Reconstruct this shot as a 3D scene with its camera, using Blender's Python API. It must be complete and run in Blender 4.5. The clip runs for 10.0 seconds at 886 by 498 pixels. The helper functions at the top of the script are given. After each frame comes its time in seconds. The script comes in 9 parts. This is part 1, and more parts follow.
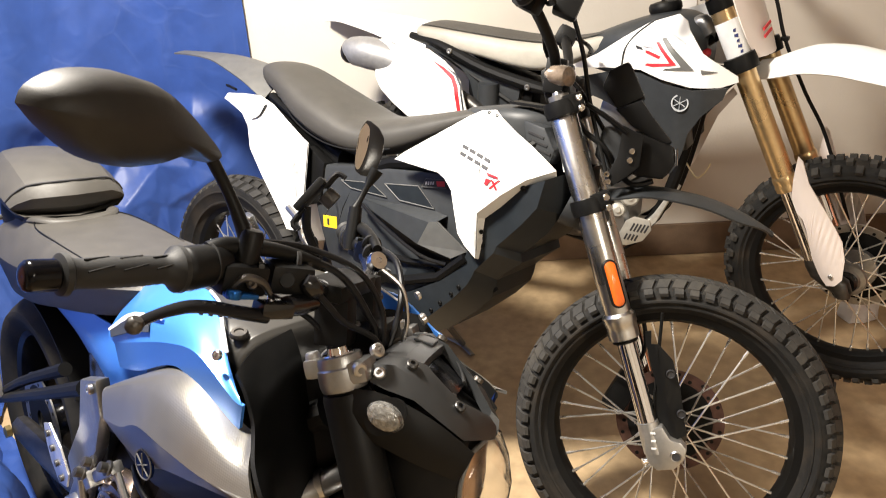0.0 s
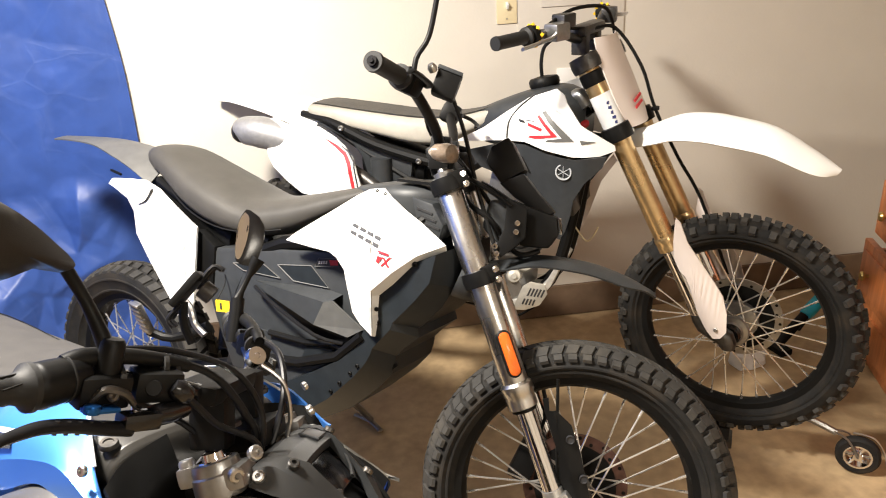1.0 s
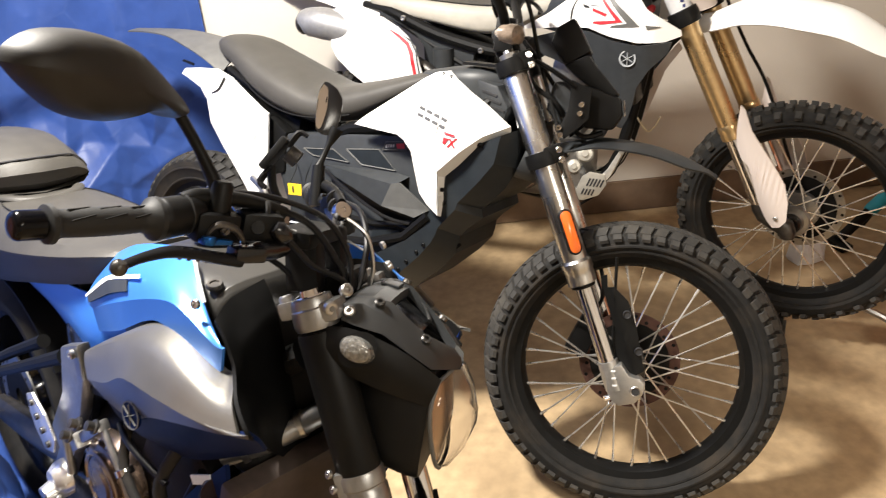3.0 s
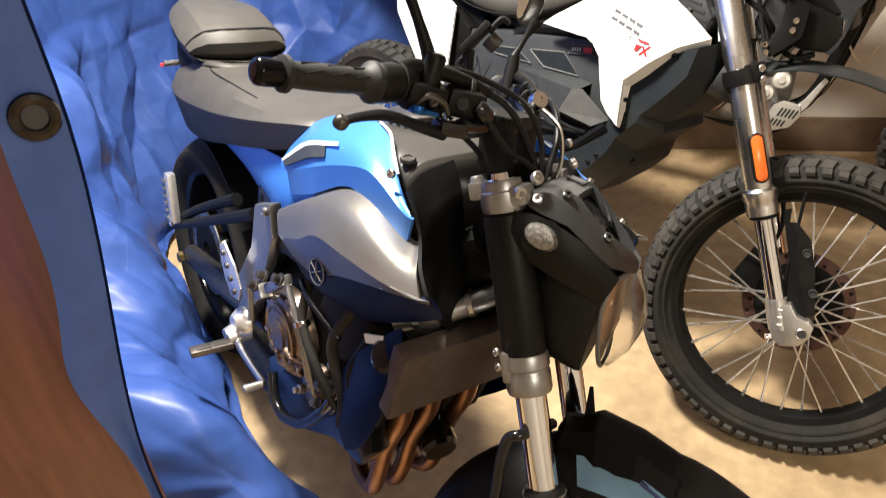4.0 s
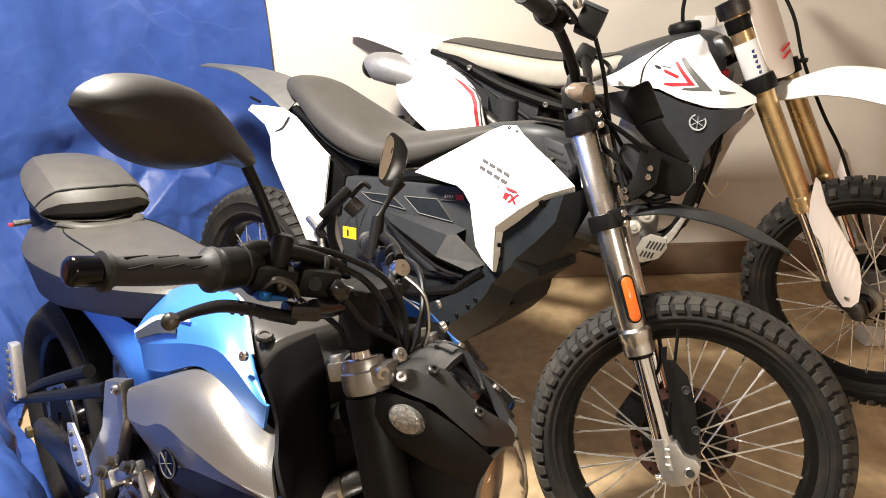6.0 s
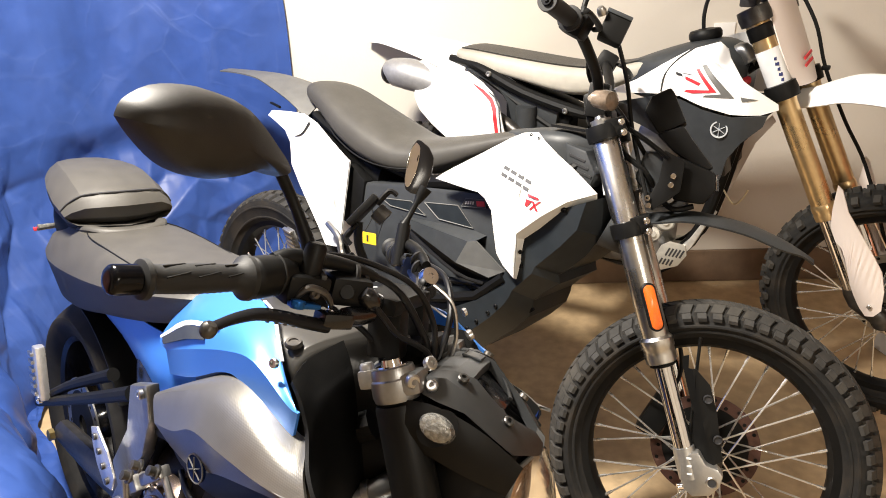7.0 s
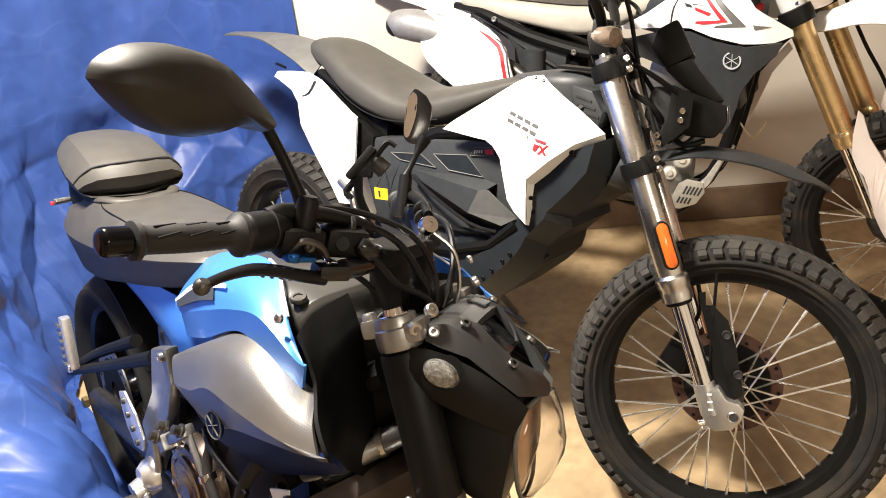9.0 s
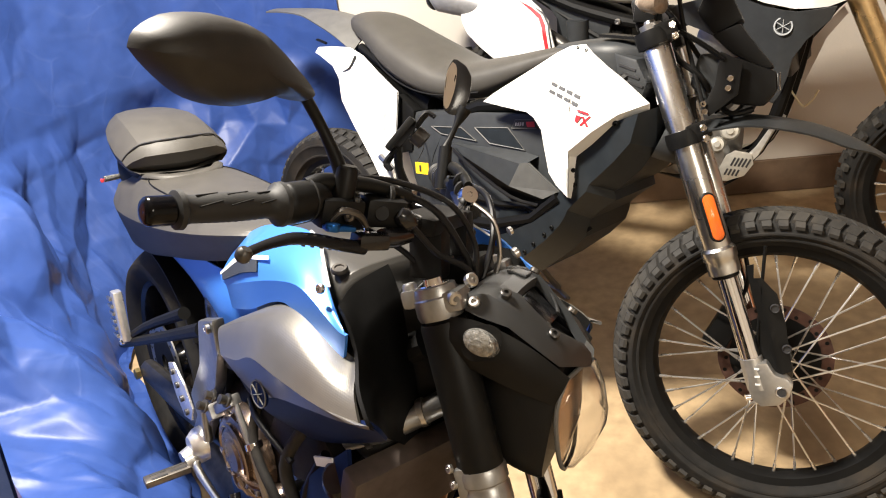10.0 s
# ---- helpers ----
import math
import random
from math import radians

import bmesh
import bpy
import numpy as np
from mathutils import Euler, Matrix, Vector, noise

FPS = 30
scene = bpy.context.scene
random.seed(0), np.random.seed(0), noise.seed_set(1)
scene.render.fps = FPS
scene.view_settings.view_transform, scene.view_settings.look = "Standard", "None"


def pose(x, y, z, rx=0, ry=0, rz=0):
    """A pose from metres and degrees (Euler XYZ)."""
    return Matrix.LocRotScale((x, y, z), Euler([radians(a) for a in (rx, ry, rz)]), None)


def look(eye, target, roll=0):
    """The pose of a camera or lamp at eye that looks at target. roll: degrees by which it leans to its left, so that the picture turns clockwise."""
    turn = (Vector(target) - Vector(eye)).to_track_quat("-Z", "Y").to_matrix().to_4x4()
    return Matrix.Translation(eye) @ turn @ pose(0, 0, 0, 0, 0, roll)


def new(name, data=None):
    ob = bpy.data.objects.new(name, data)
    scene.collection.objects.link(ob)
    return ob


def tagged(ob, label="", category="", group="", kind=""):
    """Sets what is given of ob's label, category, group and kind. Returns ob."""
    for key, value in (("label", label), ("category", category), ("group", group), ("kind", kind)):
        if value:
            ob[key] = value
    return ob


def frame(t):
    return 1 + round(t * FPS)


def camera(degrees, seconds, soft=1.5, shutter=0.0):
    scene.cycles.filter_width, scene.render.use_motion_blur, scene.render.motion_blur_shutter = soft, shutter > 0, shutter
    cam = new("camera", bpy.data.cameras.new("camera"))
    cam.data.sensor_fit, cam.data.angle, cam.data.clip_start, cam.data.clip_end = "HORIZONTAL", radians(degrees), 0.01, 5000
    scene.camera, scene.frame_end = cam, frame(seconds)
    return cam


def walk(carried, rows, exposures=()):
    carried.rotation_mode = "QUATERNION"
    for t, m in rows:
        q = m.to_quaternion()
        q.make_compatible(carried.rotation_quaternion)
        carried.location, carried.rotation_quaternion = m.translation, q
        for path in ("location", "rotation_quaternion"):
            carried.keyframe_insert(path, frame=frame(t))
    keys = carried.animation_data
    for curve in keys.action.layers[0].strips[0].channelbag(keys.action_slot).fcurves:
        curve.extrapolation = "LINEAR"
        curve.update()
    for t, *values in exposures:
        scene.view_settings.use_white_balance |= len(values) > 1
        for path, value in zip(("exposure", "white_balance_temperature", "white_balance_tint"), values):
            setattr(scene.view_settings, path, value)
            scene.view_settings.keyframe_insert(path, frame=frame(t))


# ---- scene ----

cam = camera(62.27, 10.0, soft=0.95, shutter=0.25)
PATH = [
    (0.0, 0.0000, 0.0000, 1.4646, 62.828, 2.800, -0.615),
    (0.5, 0.0118, 0.0021, 1.4848, 65.902, 3.113, -2.649),
    (0.7, 0.0295, 0.0040, 1.4890, 66.690, 3.250, -5.050),
    (1.0, 0.0461, 0.0074, 1.4899, 67.391, 2.876, -8.063),
    (1.5, 0.0490, -0.0134, 1.4884, 68.155, 3.358, -9.821),
    (2.0, 0.0372, -0.0336, 1.4766, 66.830, 3.104, -9.336),
    (2.2, 0.0324, -0.0383, 1.4676, 65.636, 3.343, -9.406),
    (3.5, -0.0252, -0.0946, 1.4509, 59.336, 3.872, 2.958),
    (3.7, -0.0405, -0.0985, 1.4435, 58.945, 3.450, 6.290),
    (4.0, -0.0523, -0.1044, 1.4363, 55.165, 3.596, 9.079),
    (4.2, -0.0560, -0.0985, 1.4310, 53.777, 3.480, 9.308),
    (4.4, -0.0485, -0.0905, 1.4305, 53.875, 3.080, 8.769),
    (4.5, -0.0373, -0.0823, 1.4362, 54.776, 2.849, 7.334),
    (4.7, -0.0270, -0.0670, 1.4420, 57.935, 2.400, 3.380),
    (5.0, -0.0059, -0.0448, 1.4569, 61.747, 2.420, 0.951),
    (5.5, -0.0040, -0.0250, 1.4623, 63.696, 2.198, 0.477),
    (7.0, -0.0357, -0.0222, 1.4719, 64.539, 2.215, 1.695),
    (7.5, -0.0352, -0.0177, 1.4578, 61.425, 2.541, 1.066),
    (8.0, -0.0215, -0.0035, 1.4531, 60.400, 3.290, 0.526),
    (8.5, -0.0105, -0.0094, 1.4511, 59.642, 4.897, 0.404),
    (9.0, 0.0006, -0.0235, 1.4591, 61.095, 6.130, 2.146),
    (9.5, 0.0114, -0.0245, 1.4549, 61.028, 7.287, 3.190),
    (10.0, 0.0030, -0.0253, 1.4485, 59.729, 8.012, 4.928),
]
# seconds, stops, kelvin, tint
LIGHTNESS = [(0.0, 0.06, 6500, 10), (1.0, 0.16, 6500, 10), (1.5, -0.04, 6200, 10), (2.2, -0.08, 6200, 10), (3.5, 0.12, 6450, 10), (4.5, 0.04, 6500, 10),
             (5.5, 0.06, 6550, 10), (7.0, 0.10, 6500, 10), (8.0, 0.18, 6700, 10), (8.5, 0.18, 6700, 10), (9.0, 0.14, 6650, 10), (10.0, 0.06, 6600, 10)]
walk(cam, [(t, pose(x, y, z, rx, ry, rz)) for t, x, y, z, rx, ry, rz in PATH], LIGHTNESS)

# ---- light: a closed garage with an unseen ceiling lamp over the bikes and a weaker added fill lamp behind ----
world = bpy.data.worlds.new("world")
scene.world = world
world.use_nodes = True
world.node_tree.nodes["Background"].inputs[0].default_value = (0.9, 0.95, 1.0, 1)
world.node_tree.nodes["Background"].inputs[1].default_value = 0.02


def area_lamp(name, eye, target, size, watts, colour):
    data = bpy.data.lights.new(name, "AREA")
    data.shape, data.size, data.size_y = "RECTANGLE", size[0], size[1]
    data.energy, data.color = watts, colour
    ob = new(name, data)
    ob.matrix_world = look(eye, target)
    return ob


LAMP_A, LAMP_B = (-0.74, 1.16, 2.38), (1.5, -1.4, 2.36)
area_lamp("lamp_main", LAMP_A, (LAMP_A[0], LAMP_A[1] + 0.01, 0), (0.30, 0.30), 157, (1.0, 0.925, 0.815))
# unseen fill, added to brighten the right side and the chest
area_lamp("fill_lamp", LAMP_B, (LAMP_B[0], LAMP_B[1] + 0.01, 0), (0.8, 0.8), 60, (1.0, 0.915, 0.78))


# ---- materials ----
def material(name, colour, rough=0.5, metal=0.0, grain=40.0, vary=0.15, bump=0.0, bump_scale=300.0,
             coat=0.0, stain=None, stain_scale=3.0, stain_amount=0.5, rough_vary=0.1, spec=0.5):
    """A surface with variation at two scales, fine relief and optional stains."""
    m = bpy.data.materials.new(name)
    m.use_nodes = True
    nt = m.node_tree
    n, ln = nt.nodes, nt.links
    b = n["Principled BSDF"]
    tc = n.new("ShaderNodeTexCoord")
    small, large = n.new("ShaderNodeTexNoise"), n.new("ShaderNodeTexNoise")
    small.inputs["Scale"].default_value, small.inputs["Detail"].default_value = grain, 4
    large.inputs["Scale"].default_value, large.inputs["Detail"].default_value = stain_scale, 5
    for tex in (small, large):
        ln.new(tc.outputs["Object"], tex.inputs["Vector"])
    ramp = n.new("ShaderNodeValToRGB")
    c = Vector(colour[:3])
    lo, hi = c * (1 - vary), c * (1 + vary * 0.7)
    ramp.color_ramp.elements[0].color = (*lo, 1)
    ramp.color_ramp.elements[1].color = (*[min(v, 0.95) for v in hi], 1)
    ramp.color_ramp.elements[0].position, ramp.color_ramp.elements[1].position = 0.3, 0.7
    ln.new(small.outputs["Fac"], ramp.inputs["Fac"])
    mix = n.new("ShaderNodeMix")
    mix.data_type = "RGBA"
    sharp = n.new("ShaderNodeMapRange")
    sharp.inputs["From Min"].default_value, sharp.inputs["From Max"].default_value = 0.48, 0.72
    sharp.inputs["To Max"].default_value = stain_amount
    ln.new(large.outputs["Fac"], sharp.inputs["Value"])
    ln.new(sharp.outputs["Result"], mix.inputs["Factor"])
    ln.new(ramp.outputs["Color"], mix.inputs["A"])
    mix.inputs["B"].default_value = (*(stain or [v * (1 - vary) for v in c]), 1)
    ln.new(mix.outputs["Result"], b.inputs["Base Color"])
    rr = n.new("ShaderNodeMapRange")
    rr.inputs["To Min"].default_value = max(0.03, rough - rough_vary)
    rr.inputs["To Max"].default_value = min(1.0, rough + rough_vary)
    ln.new(large.outputs["Fac"], rr.inputs["Value"])
    ln.new(rr.outputs["Result"], b.inputs["Roughness"])
    b.inputs["Metallic"].default_value = metal
    b.inputs["Specular IOR Level"].default_value = spec
    b.inputs["Coat Weight"].default_value = coat
    b.inputs["Coat Roughness"].default_value = 0.12
    if bump:
        fine = n.new("ShaderNodeTexNoise")
        fine.inputs["Scale"].default_value, fine.inputs["Detail"].default_value = bump_scale, 3
        ln.new(tc.outputs["Object"], fine.inputs["Vector"])
        bp = n.new("ShaderNodeBump")
        bp.inputs["Strength"].default_value, bp.inputs["Distance"].default_value = bump, 0.002
        ln.new(fine.outputs["Fac"], bp.inputs["Height"])
        ln.new(bp.outputs["Normal"], b.inputs["Normal"])
    return m


WHITE = material("white_plastic", (0.80, 0.80, 0.78), 0.34, vary=0.02, grain=8, stain=(0.70, 0.68, 0.64), stain_amount=0.25, bump=0.03, bump_scale=150)
PINKISH = material("aged_white_plastic", (0.74, 0.66, 0.62), 0.38, vary=0.03, grain=10, stain=(0.66, 0.60, 0.56), stain_amount=0.35, bump=0.05, bump_scale=120)
BLACK = material("black_plastic", (0.0045, 0.0045, 0.0045), 0.48, vary=0.2, bump=0.07, bump_scale=900, stain=(0.008, 0.0078, 0.0075), stain_scale=6, stain_amount=0.35, spec=0.17)
GLOSS = material("gloss_black", (0.006, 0.006, 0.007), 0.2, vary=0.1, coat=0.12, stain=(0.014, 0.014, 0.015), stain_amount=0.3, spec=0.35)
LACQUER = material("black_lacquer", (0.003, 0.003, 0.004), 0.14, vary=0.1, spec=0.16, rough_vary=0.05)
SATIN = material("satin_black_metal", (0.006, 0.006, 0.007), 0.40, vary=0.15, grain=80, stain=(0.018, 0.017, 0.016), stain_scale=25, stain_amount=0.3, spec=0.18)
MATTBLACK = material("matt_black_cover", (0.004, 0.004, 0.004), 0.52, vary=0.2, bump=0.12, bump_scale=700, stain=(0.007, 0.0068, 0.0065), stain_scale=6, stain_amount=0.35, spec=0.10)
GREY = material("dark_grey_plastic", (0.030, 0.033, 0.036), 0.46, vary=0.15, bump=0.07, bump_scale=900, stain=(0.036, 0.036, 0.037), stain_scale=7, stain_amount=0.3, spec=0.35)
MIDGREY = material("mid_grey_plastic", (0.10, 0.099, 0.095), 0.5, vary=0.12, bump=0.2, bump_scale=600, stain=(0.13, 0.128, 0.12), stain_scale=8, stain_amount=0.3)
LIGHTGREY = material("light_grey_plastic", (0.42, 0.44, 0.46), 0.42, vary=0.06, stain=(0.5, 0.5, 0.5))
RUBBER = material("tyre_rubber", (0.0105, 0.010, 0.0095), 0.80, vary=0.3, grain=60, bump=0.3, bump_scale=400, stain=(0.042, 0.032, 0.022), stain_scale=11, stain_amount=0.6, spec=0.3)
KNOB = material("knob_rubber", (0.025, 0.0235, 0.0215), 0.80, vary=0.3, grain=70, bump=0.3, bump_scale=500, stain=(0.066, 0.058, 0.047), stain_scale=12, stain_amount=0.6)
GRIP = material("grip_rubber", (0.0125, 0.0125, 0.0125), 0.58, vary=0.2, bump=0.15, bump_scale=1400, spec=0.35)
VINYL = material("seat_vinyl", (0.050, 0.047, 0.042), 0.52, vary=0.12, grain=25, bump=0.22, bump_scale=900, stain=(0.055, 0.051, 0.045), stain_scale=5, stain_amount=0.4, spec=0.34)
VINYL_TAN = material("seat_grey_vinyl", (0.42, 0.395, 0.34), 0.6, vary=0.1, grain=30, bump=0.35, bump_scale=900, stain=(0.25, 0.235, 0.20), stain_scale=6, stain_amount=0.5)
BLUE = material("blue_metallic_paint", (0.06, 0.235, 0.72), 0.36, metal=0.45, vary=0.06, grain=900, coat=0.25, stain=(0.05, 0.21, 0.68), stain_amount=0.2, rough_vary=0.04)
DEEPBLUE = material("deep_blue_plastic", (0.0025, 0.008, 0.040), 0.46, vary=0.15, spec=0.06)
ENGINE = material("dark_engine_paint", (0.010, 0.009, 0.0085), 0.48, metal=0.2, vary=0.3, grain=45, bump=0.2, stain=(0.030, 0.023, 0.018), stain_scale=22, stain_amount=0.5, spec=0.2)
STEEL = material("brushed_steel", (0.50, 0.495, 0.485), 0.32, metal=1.0, vary=0.1, grain=120, stain=(0.42, 0.40, 0.38), stain_scale=14, stain_amount=0.4)
CHROME = material("chrome", (0.78, 0.78, 0.80), 0.06, metal=1.0, vary=0.04, rough_vary=0.03)
ALU = material("cast_aluminium", (0.29, 0.29, 0.288), 0.36, metal=0.9, vary=0.12, grain=90, bump=0.06, bump_scale=700, stain=(0.34, 0.32, 0.30), stain_scale=18, stain_amount=0.45)
DARKMETAL = material("dark_metal", (0.07, 0.068, 0.066), 0.4, metal=0.8, vary=0.25, grain=60, bump=0.2, stain=(0.16, 0.13, 0.10), stain_scale=15, stain_amount=0.4)
BRONZE = material("bronze_engine_paint", (0.20, 0.155, 0.13), 0.27, metal=0.9, vary=0.15, grain=60, stain=(0.10, 0.075, 0.06), stain_scale=16, stain_amount=0.5)
HEADER = material("heated_steel_pipe", (0.27, 0.135, 0.075), 0.38, metal=0.95, vary=0.2, grain=30, stain=(0.20, 0.10, 0.07), stain_scale=12, stain_amount=0.6)
GOLD = material("gold_anodised", (0.62, 0.45, 0.24), 0.3, metal=0.9, vary=0.1, grain=40, stain=(0.45, 0.32, 0.18), stain_scale=12, stain_amount=0.4)
RUST = material("rusty_disc", (0.10, 0.052, 0.040), 0.5, metal=0.6, vary=0.3, grain=50, stain=(0.10, 0.045, 0.04), stain_scale=20)
ORANGE = material("orange_reflector", (0.72, 0.125, 0.008), 0.25, vary=0.15, grain=500, bump=0.6, bump_scale=700, coat=0.4)
RED = material("red_decal", (0.55, 0.03, 0.04), 0.4, vary=0.06)
INK = material("black_decal", (0.03, 0.03, 0.032), 0.4, vary=0.1)
YELLOW = material("yellow_label", (0.85, 0.55, 0.02), 0.5, vary=0.08)
BLUEANO = material("blue_anodised", (0.01, 0.08, 0.28), 0.28, metal=0.8, vary=0.1)
BRASS = material("brass", (0.55, 0.42, 0.17), 0.32, metal=1.0, vary=0.15, stain=(0.30, 0.22, 0.10), stain_scale=60)
IVORY = material("ivory_plastic", (0.72, 0.62, 0.40), 0.4, vary=0.04)
LABEL = material("paper_label", (0.72, 0.73, 0.74), 0.5, vary=0.05)
CYAN = material("cyan_plastic", (0.01, 0.30, 0.42), 0.4, vary=0.1)
NYLON = material("translucent_plastic", (0.55, 0.53, 0.50), 0.4, vary=0.12, grain=20)


VISOR = material("satin_visor_plastic", (0.020, 0.021, 0.022), 0.42, vary=0.15, bump=0.06, bump_scale=900, stain=(0.030, 0.030, 0.030), stain_scale=7, stain_amount=0.3, spec=0.5)
POLISHED = material("polished_cast_metal", (0.70, 0.69, 0.675), 0.30, metal=0.8, vary=0.10, grain=90, bump=0.05, bump_scale=500, stain=(0.55, 0.53, 0.50), stain_scale=25, stain_amount=0.35)
SPOKEWIRE = material("spoke_wire", (0.72, 0.71, 0.69), 0.28, metal=0.9, vary=0.1, grain=100)
SILENCER = material("dull_silencer", (0.34, 0.34, 0.345), 0.5, metal=0.6, vary=0.12, grain=60, stain=(0.26, 0.255, 0.25), stain_scale=14, stain_amount=0.4)
FORKSILVER = material("brushed_silver_fork", (0.60, 0.595, 0.58), 0.27, metal=1.0, vary=0.05, grain=160, stain=(0.62, 0.60, 0.57), stain_scale=10, stain_amount=0.3)
MAGENTA = material("dark_magenta_film", (0.075, 0.012, 0.045), 0.4, vary=0.12)
FLASH = material("pale_blue_film", (0.16, 0.30, 0.42), 0.35, metal=0.3, vary=0.08)
PEGMETAL = material("worn_peg_metal", (0.17, 0.155, 0.138), 0.36, metal=0.85, vary=0.15, grain=90, stain=(0.16, 0.14, 0.12), stain_scale=30, stain_amount=0.5)
# the brown is the floor's reflection, put into the base colour
RADIATOR = material("radiator_with_floor_reflection", (0.085, 0.064, 0.055), 0.55, metal=0.35, vary=0.2, grain=60, stain=(0.11, 0.085, 0.07), stain_scale=9, stain_amount=0.4)
FOOT = material("satin_cast_foot", (0.52, 0.515, 0.50), 0.34, metal=0.85, vary=0.08, grain=90, bump=0.04, bump_scale=500, stain=(0.42, 0.40, 0.37), stain_scale=20, stain_amount=0.35)
PALEGREY = material("pale_grey_plastic", (0.085, 0.085, 0.082), 0.45, vary=0.12, bump=0.1, bump_scale=600, stain=(0.11, 0.11, 0.105), stain_scale=8, stain_amount=0.3)
SIGNAL = material("signal_lens", (0.26, 0.255, 0.24), 0.16, metal=0.5, vary=0.5, grain=160, bump=0.9, bump_scale=200, coat=0.5)
AMBER = material("smoked_signal_lens", (0.20, 0.155, 0.12), 0.2, vary=0.3, grain=120, coat=0.6)
BELLY = material("charcoal_plastic", (0.013, 0.0165, 0.020), 0.5, vary=0.2, bump=0.08, bump_scale=900, stain=(0.022, 0.022, 0.021), stain_scale=6, stain_amount=0.4, spec=0.3)
NAVY = material("navy_print", (0.02, 0.03, 0.12), 0.5, vary=0.1)
SKIDWING = material("bright_scratched_metal", (0.50, 0.48, 0.43), 0.40, metal=0.55, vary=0.12, grain=70, stain=(0.50, 0.46, 0.40), stain_scale=30, stain_amount=0.5)
SKID = material("scratched_skid_plate", (0.60, 0.585, 0.55), 0.38, metal=0.5, vary=0.15, grain=60, stain=(0.36, 0.33, 0.29), stain_scale=20, stain_amount=0.5)
MIRROR_SHELL = material("mirror_shell_plastic", (0.016, 0.0145, 0.013), 0.55, vary=0.2, bump=0.1, bump_scale=900, stain=(0.024, 0.022, 0.019), stain_scale=7, stain_amount=0.4, spec=0.3)
EYELET = material("tarnished_eyelet", (0.055, 0.050, 0.045), 0.24, metal=1.0, vary=0.3, grain=90, stain=(0.06, 0.05, 0.04), stain_scale=40)
# headlight bowl: the brown it mirrors is put into its colour
BOWL = material("bowl_with_brown_reflection", (0.50, 0.36, 0.27), 0.18, metal=1.0, vary=0.3, grain=14, stain=(0.20, 0.12, 0.08), stain_scale=18)


def carbon_material():
    """Silver-grey film with a fine woven pattern."""
    m = material("carbon_weave_film", (0.150, 0.143, 0.128), 0.34, metal=0.6, vary=0.06, grain=30, coat=0.08)
    nt = m.node_tree
    n, ln = nt.nodes, nt.links
    b = n["Principled BSDF"]
    tc = n.new("ShaderNodeTexCoord")
    w1, w2 = n.new("ShaderNodeTexWave"), n.new("ShaderNodeTexWave")
    for w, axis in ((w1, "DIAGONAL"), (w2, "Z")):
        w.bands_direction = axis
        w.inputs["Scale"].default_value = 160
        ln.new(tc.outputs["Object"], w.inputs["Vector"])
    mul = n.new("ShaderNodeMath")
    mul.operation = "MULTIPLY"
    ln.new(w1.outputs["Fac"], mul.inputs[0])
    ln.new(w2.outputs["Fac"], mul.inputs[1])
    bp = n.new("ShaderNodeBump")
    bp.inputs["Strength"].default_value, bp.inputs["Distance"].default_value = 0.06, 0.001
    ln.new(mul.outputs[0], bp.inputs["Height"])
    ln.new(bp.outputs["Normal"], b.inputs["Normal"])
    return m


CARBON = carbon_material()
TANKGREY = material("satin_grey_tank_film", (0.030, 0.0285, 0.026), 0.36, metal=0.2, vary=0.08, grain=40, bump=0.03, bump_scale=500, stain=(0.038, 0.036, 0.032), stain_scale=6, stain_amount=0.3, spec=0.6)


def glass_material(name, colour, rough):
    m = bpy.data.materials.new(name)
    m.use_nodes = True
    b = m.node_tree.nodes["Principled BSDF"]
    b.inputs["Base Color"].default_value = (*colour, 1)
    b.inputs["Roughness"].default_value = rough
    b.inputs["Transmission Weight"].default_value = 1.0
    b.inputs["IOR"].default_value = 1.3
    return m


LENS = glass_material("clear_lens", (0.95, 0.95, 0.95), 0.05)


def mirror_material():
    m = bpy.data.materials.new("mirror_glass")
    m.use_nodes = True
    b = m.node_tree.nodes["Principled BSDF"]
    b.inputs["Base Color"].default_value = (0.85, 0.86, 0.87, 1)
    b.inputs["Metallic"].default_value, b.inputs["Roughness"].default_value = 1.0, 0.03
    return m


MIRROR = mirror_material()


